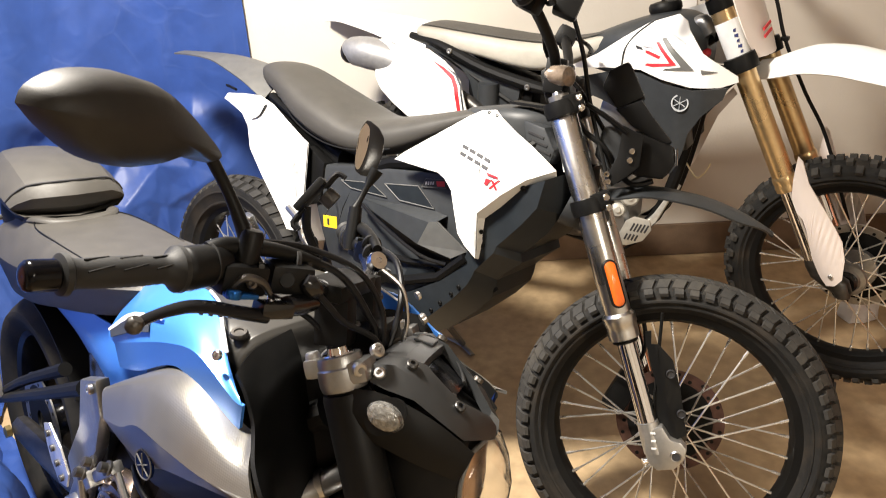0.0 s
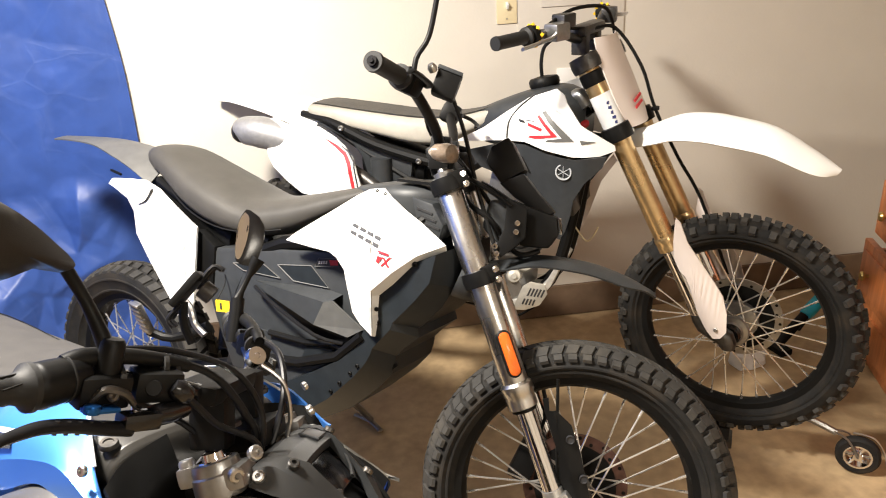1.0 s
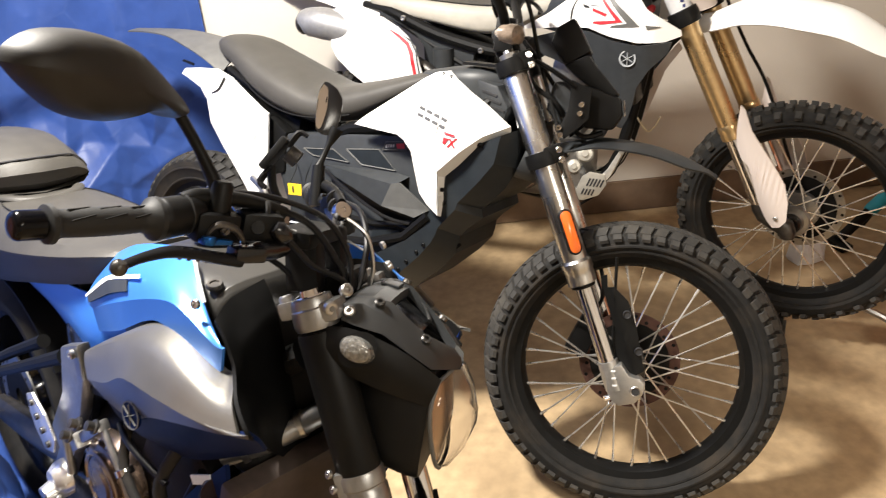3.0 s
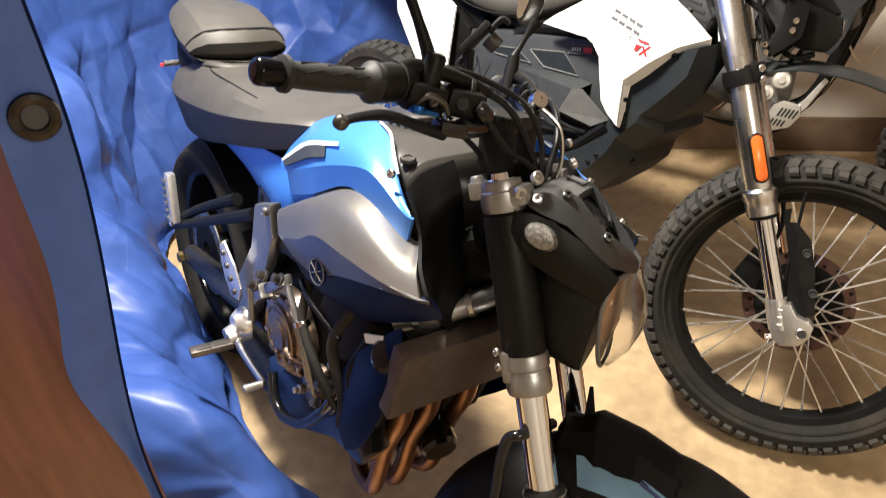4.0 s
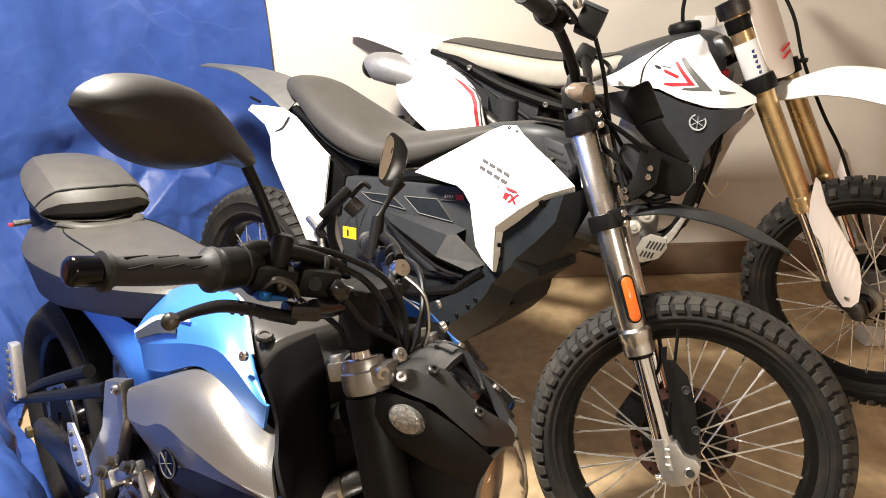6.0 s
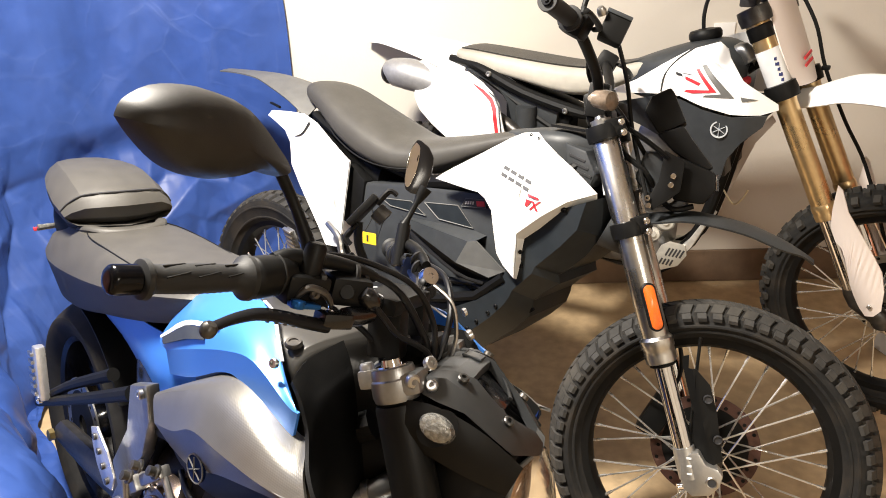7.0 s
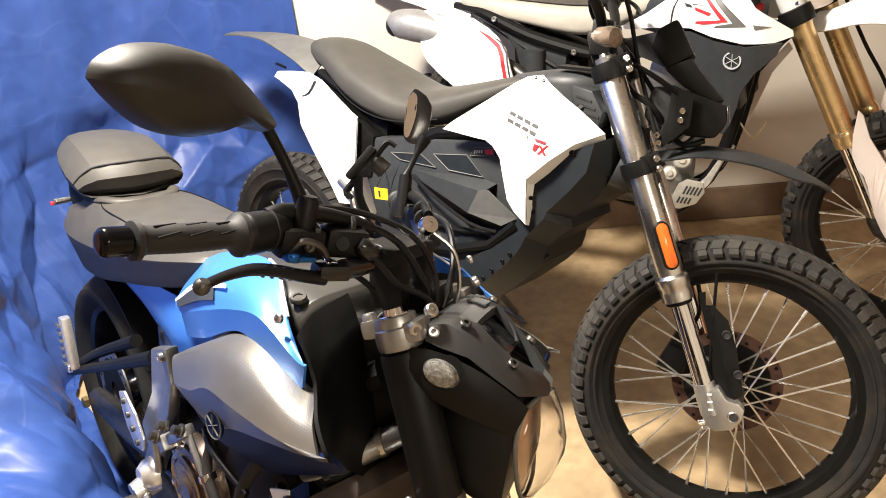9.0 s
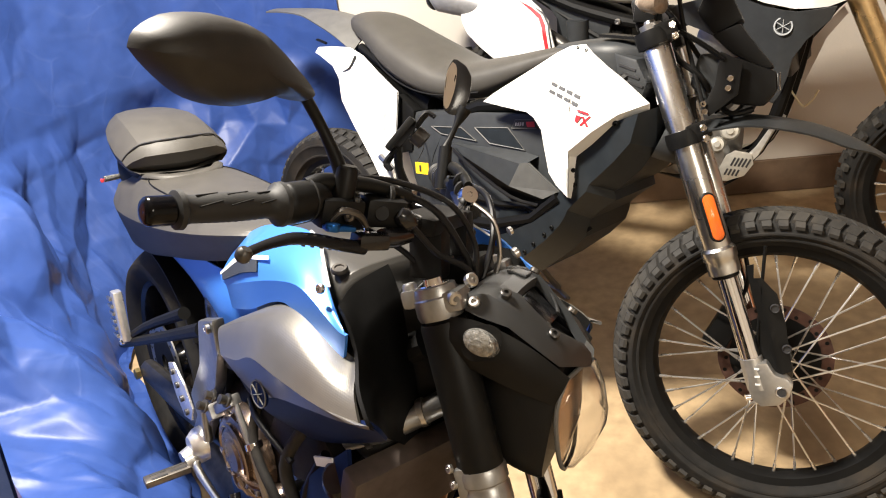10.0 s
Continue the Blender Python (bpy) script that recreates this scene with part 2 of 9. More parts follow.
def tarp_material():
    """Blue woven polythene sheet: a fine grid of tape, scuffs and creases."""
    m = material("blue_tarpaulin", (0.031, 0.071, 0.258), 0.44, vary=0.12, grain=14, stain=(0.042, 0.088, 0.285), stain_scale=2.2, stain_amount=0.5, rough_vary=0.08, spec=0.34)
    nt = m.node_tree
    n, ln = nt.nodes, nt.links
    b = n["Principled BSDF"]
    tc = n.new("ShaderNodeTexCoord")
    warp = n.new("ShaderNodeTexNoise")
    warp.inputs["Scale"].default_value, warp.inputs["Detail"].default_value = 4.0, 3
    ln.new(tc.outputs["Object"], warp.inputs["Vector"])
    add = n.new("ShaderNodeVectorMath")
    add.operation = "ADD"
    ln.new(tc.outputs["Object"], add.inputs[0])
    ln.new(warp.outputs["Color"], add.inputs[1])
    soft = n.new("ShaderNodeTexNoise")
    soft.inputs["Scale"].default_value, soft.inputs["Detail"].default_value = 5.5, 3
    ln.new(tc.outputs["Object"], soft.inputs["Vector"])
    rid = n.new("ShaderNodeTexNoise")
    rid.noise_type = "RIDGED_MULTIFRACTAL"
    rid.inputs["Scale"].default_value, rid.inputs["Detail"].default_value = 2.2, 3
    ln.new(add.outputs[0], rid.inputs["Vector"])
    b3 = n.new("ShaderNodeBump")
    b3.inputs["Strength"].default_value, b3.inputs["Distance"].default_value = 0.08, 0.03
    ln.new(rid.outputs["Fac"], b3.inputs["Height"])
    b2 = n.new("ShaderNodeBump")
    b2.inputs["Strength"].default_value, b2.inputs["Distance"].default_value = 0.10, 0.02
    ln.new(soft.outputs["Fac"], b2.inputs["Height"])
    ln.new(b3.outputs["Normal"], b2.inputs["Normal"])
    # creases: straight ridges between flat fields, scuffed pale along parts of their length
    last, masks = b2, []
    worn = n.new("ShaderNodeMapRange")
    worn.inputs["From Min"].default_value, worn.inputs["From Max"].default_value = 0.42, 0.62
    ln.new(soft.outputs["Fac"], worn.inputs["Value"])
    bend = n.new("ShaderNodeVectorMath")
    bend.operation = "MULTIPLY_ADD"
    bend.inputs[1].default_value = (0.10, 0.10, 0.10)
    ln.new(warp.outputs["Color"], bend.inputs[0])
    ln.new(tc.outputs["Object"], bend.inputs[2])
    for scale, width, strength in ((1.9, 0.030, 0.16), (4.6, 0.030, 0.08)):
        cells = n.new("ShaderNodeTexVoronoi")
        cells.feature = "DISTANCE_TO_EDGE"
        cells.inputs["Scale"].default_value = scale
        ln.new(bend.outputs[0], cells.inputs["Vector"])
        line = n.new("ShaderNodeMapRange")
        line.inputs["From Min"].default_value, line.inputs["From Max"].default_value = 0.0, width
        line.inputs["To Min"].default_value, line.inputs["To Max"].default_value = 1.0, 0.0
        ln.new(cells.outputs["Distance"], line.inputs["Value"])
        cut = n.new("ShaderNodeMath")
        cut.operation = "MULTIPLY"
        ln.new(line.outputs["Result"], cut.inputs[0])
        ln.new(worn.outputs["Result"], cut.inputs[1])
        masks.append(cut)
        b4 = n.new("ShaderNodeBump")
        b4.inputs["Strength"].default_value, b4.inputs["Distance"].default_value = strength, 0.006
        ln.new(cut.outputs[0], b4.inputs["Height"])
        ln.new(last.outputs["Normal"], b4.inputs["Normal"])
        last = b4
    # fine crackle that breaks up the shine
    crackle = n.new("ShaderNodeTexNoise")
    crackle.noise_type = "RIDGED_MULTIFRACTAL"
    crackle.inputs["Scale"].default_value, crackle.inputs["Detail"].default_value = 17.0, 4
    ln.new(bend.outputs[0], crackle.inputs["Vector"])
    b5 = n.new("ShaderNodeBump")
    b5.inputs["Strength"].default_value, b5.inputs["Distance"].default_value = 0.30, 0.006
    ln.new(crackle.outputs["Fac"], b5.inputs["Height"])
    ln.new(last.outputs["Normal"], b5.inputs["Normal"])
    ln.new(b5.outputs["Normal"], b.inputs["Normal"])
    both = n.new("ShaderNodeMath")
    both.operation = "MAXIMUM"
    ln.new(masks[0].outputs[0], both.inputs[0])
    ln.new(masks[1].outputs[0], both.inputs[1])
    part_of = n.new("ShaderNodeMath")
    part_of.operation = "MULTIPLY"
    part_of.inputs[1].default_value = 0.03
    ln.new(both.outputs[0], part_of.inputs[0])
    scuff = n.new("ShaderNodeMix")
    scuff.data_type = "RGBA"
    scuff.inputs["B"].default_value = (0.30, 0.38, 0.62, 1)
    ln.new(part_of.outputs[0], scuff.inputs["Factor"])
    ln.new(b.inputs["Base Color"].links[0].from_socket, scuff.inputs["A"])
    ln.new(scuff.outputs["Result"], b.inputs["Base Color"])
    return m


TARP = tarp_material()
TARP_BORDER = material("border_tarpaulin", (0.045, 0.105, 0.360), 0.45, vary=0.15, grain=20, bump=0.3, bump_scale=200, stain=(0.075, 0.130, 0.320), stain_scale=5, stain_amount=0.5)
WALL = material("painted_drywall", (0.64, 0.60, 0.53), 0.7, vary=0.025, grain=6, bump=0.25, bump_scale=90, stain=(0.63, 0.58, 0.52), stain_scale=1.3, stain_amount=0.35)
CEIL = material("ceiling_paint", (0.72, 0.69, 0.64), 0.8, vary=0.03, grain=10, bump=0.2, bump_scale=80)
CONCRETE = material("stained_concrete", (0.46, 0.335, 0.195), 0.48, vary=0.2, grain=22, bump=0.25, bump_scale=110, stain=(0.24, 0.165, 0.09), stain_scale=2.2, stain_amount=0.6, rough_vary=0.15)


def wood_material(name, base, dark):
    m = material(name, base, 0.4, vary=0.1, grain=5, coat=0.25, stain=dark, stain_scale=2.0, stain_amount=0.3)
    nt = m.node_tree
    n, ln = nt.nodes, nt.links
    tc, mp = n.new("ShaderNodeTexCoord"), n.new("ShaderNodeMapping")
    mp.inputs["Scale"].default_value = (30, 30, 2.5)
    ln.new(tc.outputs["Object"], mp.inputs["Vector"])
    gr = n.new("ShaderNodeTexNoise")
    gr.inputs["Scale"].default_value, gr.inputs["Detail"].default_value = 2.0, 6
    ln.new(mp.outputs["Vector"], gr.inputs["Vector"])
    mix = n.new("ShaderNodeMix")
    mix.data_type, mix.blend_type = "RGBA", "MULTIPLY"
    ramp = n.new("ShaderNodeValToRGB")
    ramp.color_ramp.elements[0].position, ramp.color_ramp.elements[1].position = 0.35, 0.65
    ramp.color_ramp.elements[0].color, ramp.color_ramp.elements[1].color = (0.6, 0.52, 0.45, 1), (1, 1, 1, 1)
    ln.new(gr.outputs["Fac"], ramp.inputs["Fac"])
    b = n["Principled BSDF"]
    old = b.inputs["Base Color"].links[0].from_socket
    mix.inputs["Factor"].default_value = 0.8
    ln.new(old, mix.inputs["A"])
    ln.new(ramp.outputs["Color"], mix.inputs["B"])
    ln.new(mix.outputs["Result"], b.inputs["Base Color"])
    return m


WOOD = wood_material("orange_stained_wood", (0.58, 0.20, 0.065), (0.46, 0.14, 0.04))
BROWNWOOD = wood_material("red_brown_board", (0.17, 0.06, 0.035), (0.09, 0.03, 0.02))


BOARD = material("weathered_board", (0.17, 0.115, 0.075), 0.7, vary=0.3, grain=9, bump=0.3, bump_scale=120, stain=(0.09, 0.055, 0.035), stain_scale=3.5, stain_amount=0.6, spec=0.3)


# ---- mesh tools ----
def catmull(pts, k):
    """Points of a smooth curve through pts, k steps a span."""
    p = [Vector(q) for q in pts]
    if len(p) < 3:
        return [p[0].lerp(p[-1], i / k) for i in range(k + 1)]
    out = []
    for i in range(len(p) - 1):
        a, b, c, d = p[max(i - 1, 0)], p[i], p[i + 1], p[min(i + 2, len(p) - 1)]
        for j in range(k):
            t = j / k
            out.append(0.5 * ((2 * b) + (c - a) * t + (2 * a - 5 * b + 4 * c - d) * t * t + (3 * b - a - 3 * c + d) * t ** 3))
    out.append(p[-1])
    return out


def tube(bm, pts, r, seg=12, smooth=4, flat=1.0):
    """A round bar along pts. r: one radius or one for each point; flat squashes it along its second axis."""
    n0 = len(pts)
    radii = list(r) if hasattr(r, "__len__") else [r] * n0
    path = catmull(pts, smooth) if smooth else [Vector(q) for q in pts]
    n = len(path)
    rad = [radii[min(int(i * (n0 - 1) / max(n - 1, 1)), n0 - 1)] * (1 - (i * (n0 - 1) / max(n - 1, 1)) % 1)
           + radii[min(int(i * (n0 - 1) / max(n - 1, 1)) + 1, n0 - 1)] * ((i * (n0 - 1) / max(n - 1, 1)) % 1) for i in range(n)]
    side, rings = None, []
    for i, c in enumerate(path):
        d = (path[min(i + 1, n - 1)] - path[max(i - 1, 0)]).normalized()
        if side is None:
            side = d.orthogonal().normalized() if abs(d.y) > 0.9 else (Vector((0, 1, 0)) - d * d.y).normalized()
        side = (side - d * side.dot(d)).normalized()
        up = d.cross(side)
        rings.append([bm.verts.new(c + rad[i] * (math.cos(a) * side + math.sin(a) * up * flat)) for a in [2 * math.pi * k / seg for k in range(seg)]])
    for i in range(n - 1):
        for k in range(seg):
            bm.faces.new((rings[i][k], rings[i][(k + 1) % seg], rings[i + 1][(k + 1) % seg], rings[i + 1][k]))
    bm.faces.new(rings[0][::-1])
    bm.faces.new(rings[-1])
    return bm


def lathe(bm, profile, o, axis, seg=32, closed=False):
    """profile: (radius, height along axis) points turned round the axis through o."""
    o, d = Vector(o), Vector(axis).normalized()
    u = d.orthogonal().normalized()
    v = d.cross(u)
    rings = []
    for r, h in profile:
        rings.append([bm.verts.new(o + d * h + r * (math.cos(a) * u + math.sin(a) * v)) for a in [2 * math.pi * k / seg for k in range(seg)]])
    m = len(rings)
    for i in range(m if closed else m - 1):
        a, b = rings[i], rings[(i + 1) % m]
        for k in range(seg):
            bm.faces.new((a[k], a[(k + 1) % seg], b[(k + 1) % seg], b[k]))
    if not closed:
        if profile[0][0] > 1e-4:
            bm.faces.new(rings[0][::-1])
        if profile[-1][0] > 1e-4:
            bm.faces.new(rings[-1])
    return bm


def box(bm, c, s, turn=(0, 0, 0), bevel=0.0, taper=1.0):
    """A block with centre c, sizes s, turned by degrees; taper narrows its top."""
    m = pose(*c, *turn)
    vs = []
    for x in (-1, 1):
        for y in (-1, 1):
            for z in (-1, 1):
                k = taper if z > 0 else 1.0
                vs.append(bm.verts.new(m @ Vector((x * s[0] / 2 * k, y * s[1] / 2 * k, z * s[2] / 2))))
    fs = [bm.faces.new([vs[i] for i in q]) for q in ((0, 1, 3, 2), (4, 6, 7, 5), (0, 4, 5, 1), (2, 3, 7, 6), (0, 2, 6, 4), (1, 5, 7, 3))]
    if bevel:
        es = list({e for f in fs for e in f.edges})
        bmesh.ops.bevel(bm, geom=es, offset=bevel, segments=2, profile=0.6, affect="EDGES")
    return bm


def loft(bm, rings, cap=True):
    """Skin over rings of equal numbers of points."""
    vr = [[bm.verts.new(Vector(p)) for p in ring] for ring in rings]
    k = len(vr[0])
    for a, b in zip(vr, vr[1:]):
        for i in range(k):
            bm.faces.new((a[i], a[(i + 1) % k], b[(i + 1) % k], b[i]))
    if cap:
        bm.faces.new(vr[0][::-1])
        bm.faces.new(vr[-1])
    return bm


def skin(bm, sections, steps=4, cap=True):
    """A symmetric body along x: sections of (x, half outline as (y, z) from the top's middle to the bottom's)."""
    rails = [catmull([(s[0], *s[1][j]) for s in sections], steps) for j in range(len(sections[0][1]))]
    rings = []
    for k in range(len(rails[0])):
        half = [r[k] for r in rails]
        rings.append(half + [Vector((p.x, -p.y, p.z)) for p in half[::-1] if p.y > 1e-5])
    return loft(bm, rings, cap)


def body(bm, sections, power=2.6, seg=28, steps=4, cap=True):
    """A rounded body along x: sections of (x, half width, bottom z, top z), each a squarish oval."""
    path = catmull([Vector((s[0], s[1], 0)) for s in sections], steps)
    lows = catmull([Vector((s[0], s[2], s[3])) for s in sections], steps)
    rings = []
    for p, q in zip(path, lows):
        zc, hh = (q.y + q.z) / 2, (q.z - q.y) / 2
        ring = []
        for i in range(seg):
            a = 2 * math.pi * i / seg
            ca, sa = math.cos(a), math.sin(a)
            ring.append((p.x, p.y * abs(ca) ** (2 / power) * (1 if ca > 0 else -1), zc + hh * abs(sa) ** (2 / power) * (1 if sa > 0 else -1)))
        rings.append(ring)
    return loft(bm, rings, cap)


def shell(bm, thick, along=None):
    """Gives an open sheet a thickness, along its normals or one direction."""
    bm.normal_update()
    faces, border = bm.faces[:], [e for e in bm.edges if e.is_boundary]
    twin = {v: bm.verts.new(v.co + (Vector(along) if along else v.normal) * thick) for v in bm.verts[:]}
    for f in faces:
        bm.faces.new([twin[v] for v in reversed(f.verts)])
    for e in border:
        a, b = e.verts
        bm.faces.new((a, b, twin[b], twin[a]))
    return bm


def panel(bm, outline, depth, thick=0.004, cuts=3, bevel=0.0012):
    """A curved plate: an outline in (x, z), whose y is depth(x, z); thick in y."""
    vs = [bm.verts.new((x, 0, z)) for x, z in outline]
    f = bm.faces.new(vs)
    bmesh.ops.triangulate(bm, faces=[f])
    bmesh.ops.subdivide_edges(bm, edges=bm.edges[:], cuts=cuts, use_grid_fill=True)
    for v in bm.verts:
        v.co.y = depth(v.co.x, v.co.z)
    inner = -1 if depth(*outline[0]) > 0 else 1
    return shell(bm, thick, (0, inner, 0))


def sheet(bm, rails, across=10, along=4, thick=0.004):
    """A smooth sheet that runs over rails, each a list of points of equal number."""
    rows = [catmull(r, along) for r in rails]
    cols = list(zip(*rows))
    grid = [catmull(c, max(1, across // max(1, len(rails) - 1))) for c in cols]
    vs = [[bm.verts.new(p) for p in col] for col in grid]
    for a, b in zip(vs, vs[1:]):
        for i in range(len(a) - 1):
            bm.faces.new((a[i], a[i + 1], b[i + 1], b[i]))
    bmesh.ops.recalc_face_normals(bm, faces=bm.faces[:])
    return shell(bm, thick) if thick else bm


def plate(bm, pts, thick=(0, 0.004, 0)):
    """A flat or folded plate through 3D corner points, thickened along one direction."""
    lo = [bm.verts.new(Vector(p)) for p in pts]
    hi = [bm.verts.new(Vector(p) + Vector(thick)) for p in pts]
    bm.faces.new(lo)
    bm.faces.new(hi[::-1])
    for i in range(len(pts)):
        j = (i + 1) % len(pts)
        bm.faces.new((lo[i], hi[i], hi[j], lo[j]))
    return bm


def prism(bm, outline, y0, y1, bevel=0.004):
    """A block whose outline in (x, z) reaches from y0 to y1."""
    lo = [bm.verts.new((x, y0, z)) for x, z in outline]
    hi = [bm.verts.new((x, y1, z)) for x, z in outline]
    k = len(outline)
    fs = [bm.faces.new(lo), bm.faces.new(hi[::-1])]
    for i in range(k):
        fs.append(bm.faces.new((lo[i], hi[i], hi[(i + 1) % k], lo[(i + 1) % k])))
    bmesh.ops.recalc_face_normals(bm, faces=fs)
    if bevel:
        es = list({e for f in fs for e in f.edges})
        bmesh.ops.bevel(bm, geom=es, offset=bevel, segments=2, profile=0.6, affect="EDGES")
    return bm


def part(name, bm, mat, parent=None, label="", xf=None, angle=35):
    """Links a bmesh as one mesh object, under a thing or a part. xf moves its points."""
    me = bpy.data.meshes.new(name)
    if xf is not None:
        bmesh.ops.transform(bm, matrix=xf, verts=bm.verts[:])
    bmesh.ops.recalc_face_normals(bm, faces=bm.faces[:])
    bm.to_mesh(me)
    bm.free()
    me.polygons.foreach_set("use_smooth", [True] * len(me.polygons))
    me.set_sharp_from_angle(angle=radians(angle))
    me.materials.append(mat)
    ob = new(name, me)
    if parent is not None:
        ob.parent = parent
    if label:
        ob["label"] = label
    return ob


def joined(bm, other):
    """Adds a second bmesh to the first."""
    me = bpy.data.meshes.new("joined")
    other.to_mesh(me)
    other.free()
    bm.from_mesh(me)
    bpy.data.meshes.remove(me)
    return bm


def B():
    return bmesh.new()


def bike_matrix(x, y, z, heading, lean):
    """From a bike's own axes (x ahead, y to its left, z up, from the rear wheel's contact) to the world."""
    return Matrix.Translation((x, y, z)) @ Matrix.Rotation(radians(heading), 4, "Z") @ Matrix.Rotation(radians(-lean), 4, "X")


def steering(foot, rake, degrees):
    """The turn round a steering axis that meets the ground at x = foot."""
    a = Vector((-math.sin(radians(rake)), 0, math.cos(radians(rake))))
    return Matrix.Translation((foot, 0, 0)) @ Matrix.Rotation(radians(degrees), 4, a) @ Matrix.Translation((-foot, 0, 0))


def fork_point(foot, rake, z, ahead=0.0, y=0.0):
    """A point beside the steering axis, at that height on the axis."""
    t = math.tan(radians(rake))
    return Vector((foot - z * t + ahead * math.cos(radians(rake)), y, z + ahead * math.sin(radians(rake))))


# ---- the room ----
WALL_Y = 2.72


def slab(name, c, s, mat, label):
    ob = part(name, box(B(), c, s), mat)
    return tagged(ob, label, name.split("_")[0], kind="structure")


def floor_mesh():
    bm = B()
    bmesh.ops.create_grid(bm, x_segments=60, y_segments=60, size=3.2)
    for v in bm.verts:
        v.co.z = 0.003 * noise.noise(v.co * 0.9) - 0.003
    return bm


ground = part("floor", floor_mesh(), CONCRETE)
tagged(ground, "stained tan concrete garage floor with dark patches", "floor", kind="structure")
slab("wall_north", (0.3, WALL_Y + 0.06, 1.2), (5.8, 0.12, 2.44), WALL, "cream painted drywall behind the dirt bike")
slab("wall_east", (3.16, -0.1, 1.2), (0.12, 5.52, 2.44), WALL, "cream painted garage side wall")
slab("wall_west", (-2.56, -0.1, 1.2), (0.12, 5.52, 2.44), WALL, "cream painted wall behind the tarpaulin")
slab("wall_south", (0.3, -2.92, 1.2), (5.6, 0.12, 2.44), WALL, "cream painted wall at the far end")
slab("ceiling", (0.3, -0.1, 2.48), (5.84, 5.76, 0.1), CEIL, "flat painted ceiling")


def baseboard():
    """A long rough plank with eased edges along the foot of the wall."""
    bm = B()
    box(bm, (1.20, WALL_Y - 0.010, 0.070), (3.72, 0.018, 0.138), bevel=0.004)
    ob = part("baseboard", bm, BOARD)
    return tagged(ob, "weathered dark brown plank along the foot of the wall", "baseboard", kind="structure")


baseboard()


def added_light_frame(at):
    """The white frame of an unseen fitting, added just round a lamp's panel."""
    root = tagged(new("added_light_frame"), "square white light fitting, unseen, added round a lamp", "lamp")
    root.matrix_world = pose(at[0], at[1], 2.43)
    bm = B()
    for x, y, w, d in ((0.27, 0, 0.03, 0.57), (-0.27, 0, 0.03, 0.57), (0, 0.27, 0.51, 0.03), (0, -0.27, 0.51, 0.03)):
        box(bm, (x, y, -0.035), (w, d, 0.07), bevel=0.004)
    part("frame", bm, WHITE, root)
    return root


for at in (LAMP_A, LAMP_B):
    added_light_frame(at)


# ---- fittings on the wall ----
def light_switch():
    root = tagged(new("light_switch"), "ivory toggle light switch on the cream wall", "switch")
    root.matrix_world = pose(0.65, WALL_Y, 1.27)
    part("plate", box(B(), (0, -0.003, 0), (0.074, 0.006, 0.118), bevel=0.002), IVORY, root)
    part("toggle", box(B(), (0, -0.012, 0.004), (0.009, 0.02, 0.02), turn=(25, 0, 0), bevel=0.002), WHITE, root)
    for z in (-0.042, 0.042):
        part("screw", lathe(B(), [(0.0, 0.0075), (0.003, 0.0072), (0.0036, 0.005)], (0, 0, z), (0, -1, 0), 12), STEEL, root)


def wall_hatch():
    root = tagged(new("wall_hatch"), "cream metal breaker panel set in the wall", "panel")
    root.matrix_world = pose(0.89, WALL_Y, 1.45)
    part("frame", box(B(), (0, -0.004, 0), (0.40, 0.008, 0.605), bevel=0.002), WALL, root)
    part("door", box(B(), (-0.003, -0.0105, 0.04), (0.222, 0.005, 0.46), bevel=0.0015), WALL, root)
    for x, z in ((0.15, -0.25), (-0.15, -0.25), (0.15, -0.17)):
        part("screw", lathe(B(), [(0.0, 0.011), (0.0035, 0.0105), (0.004, 0.008)], (x, 0, z), (0, -1, 0), 10), DARKMETAL, root)


def wall_outlet():
    root = tagged(new("wall_plate"), "small white plastic plate on the cream wall", "outlet")
    root.matrix_world = pose(0.875, WALL_Y, 1.0)
    part("plate", box(B(), (0, -0.003, 0), (0.075, 0.006, 0.075), bevel=0.002), WHITE, root)


light_switch()
wall_hatch()
wall_outlet()


# ---- the tarpaulin ----
def step(a, b, x):
    t = max(0.0, min(1.0, (x - a) / (b - a)))
    return t * t * (3 - 2 * t)


def facet(x, y, seed):
    """Heights of a crumpled sheet: flat triangles that meet in straight creases."""
    x += 0.35 * noise.noise(Vector((x * 0.7, y * 0.7, seed)))
    y += 0.35 * noise.noise(Vector((x * 0.7, y * 0.7, seed + 7.3)))
    i, j = math.floor(x), math.floor(y)
    fx, fy = x - i, y - j
    h = lambda p, q: noise.cell(Vector((p + 0.5, q + 0.5, seed + 0.5)))
    if noise.cell(Vector((i + 0.5, j + 0.5, seed + 3.5))) > 0.0:
        fx = 1 - fx
        i0, i1 = i + 1, i
    else:
        i0, i1 = i, i + 1
    if fx + fy < 1:
        return h(i0, j) + (h(i1, j) - h(i0, j)) * fx + (h(i0, j + 1) - h(i0, j)) * fy
    return h(i1, j + 1) + (h(i0, j + 1) - h(i1, j + 1)) * (1 - fx) + (h(i1, j) - h(i1, j + 1)) * (1 - fy)


TARP_PLAN = [Vector((q.x, q.y)) for q in catmull([(-0.70, 2.700, 0), (-1.00, 2.66, 0), (-1.32, 2.52, 0), (-1.52, 2.22, 0), (-1.57, 1.90, 0),
                                                  (-1.52, 1.62, 0), (-1.48, 1.36, 0), (-1.51, 1.10, 0), (-1.60, 0.84, 0), (-1.66, 0.68, 0)], 8)]


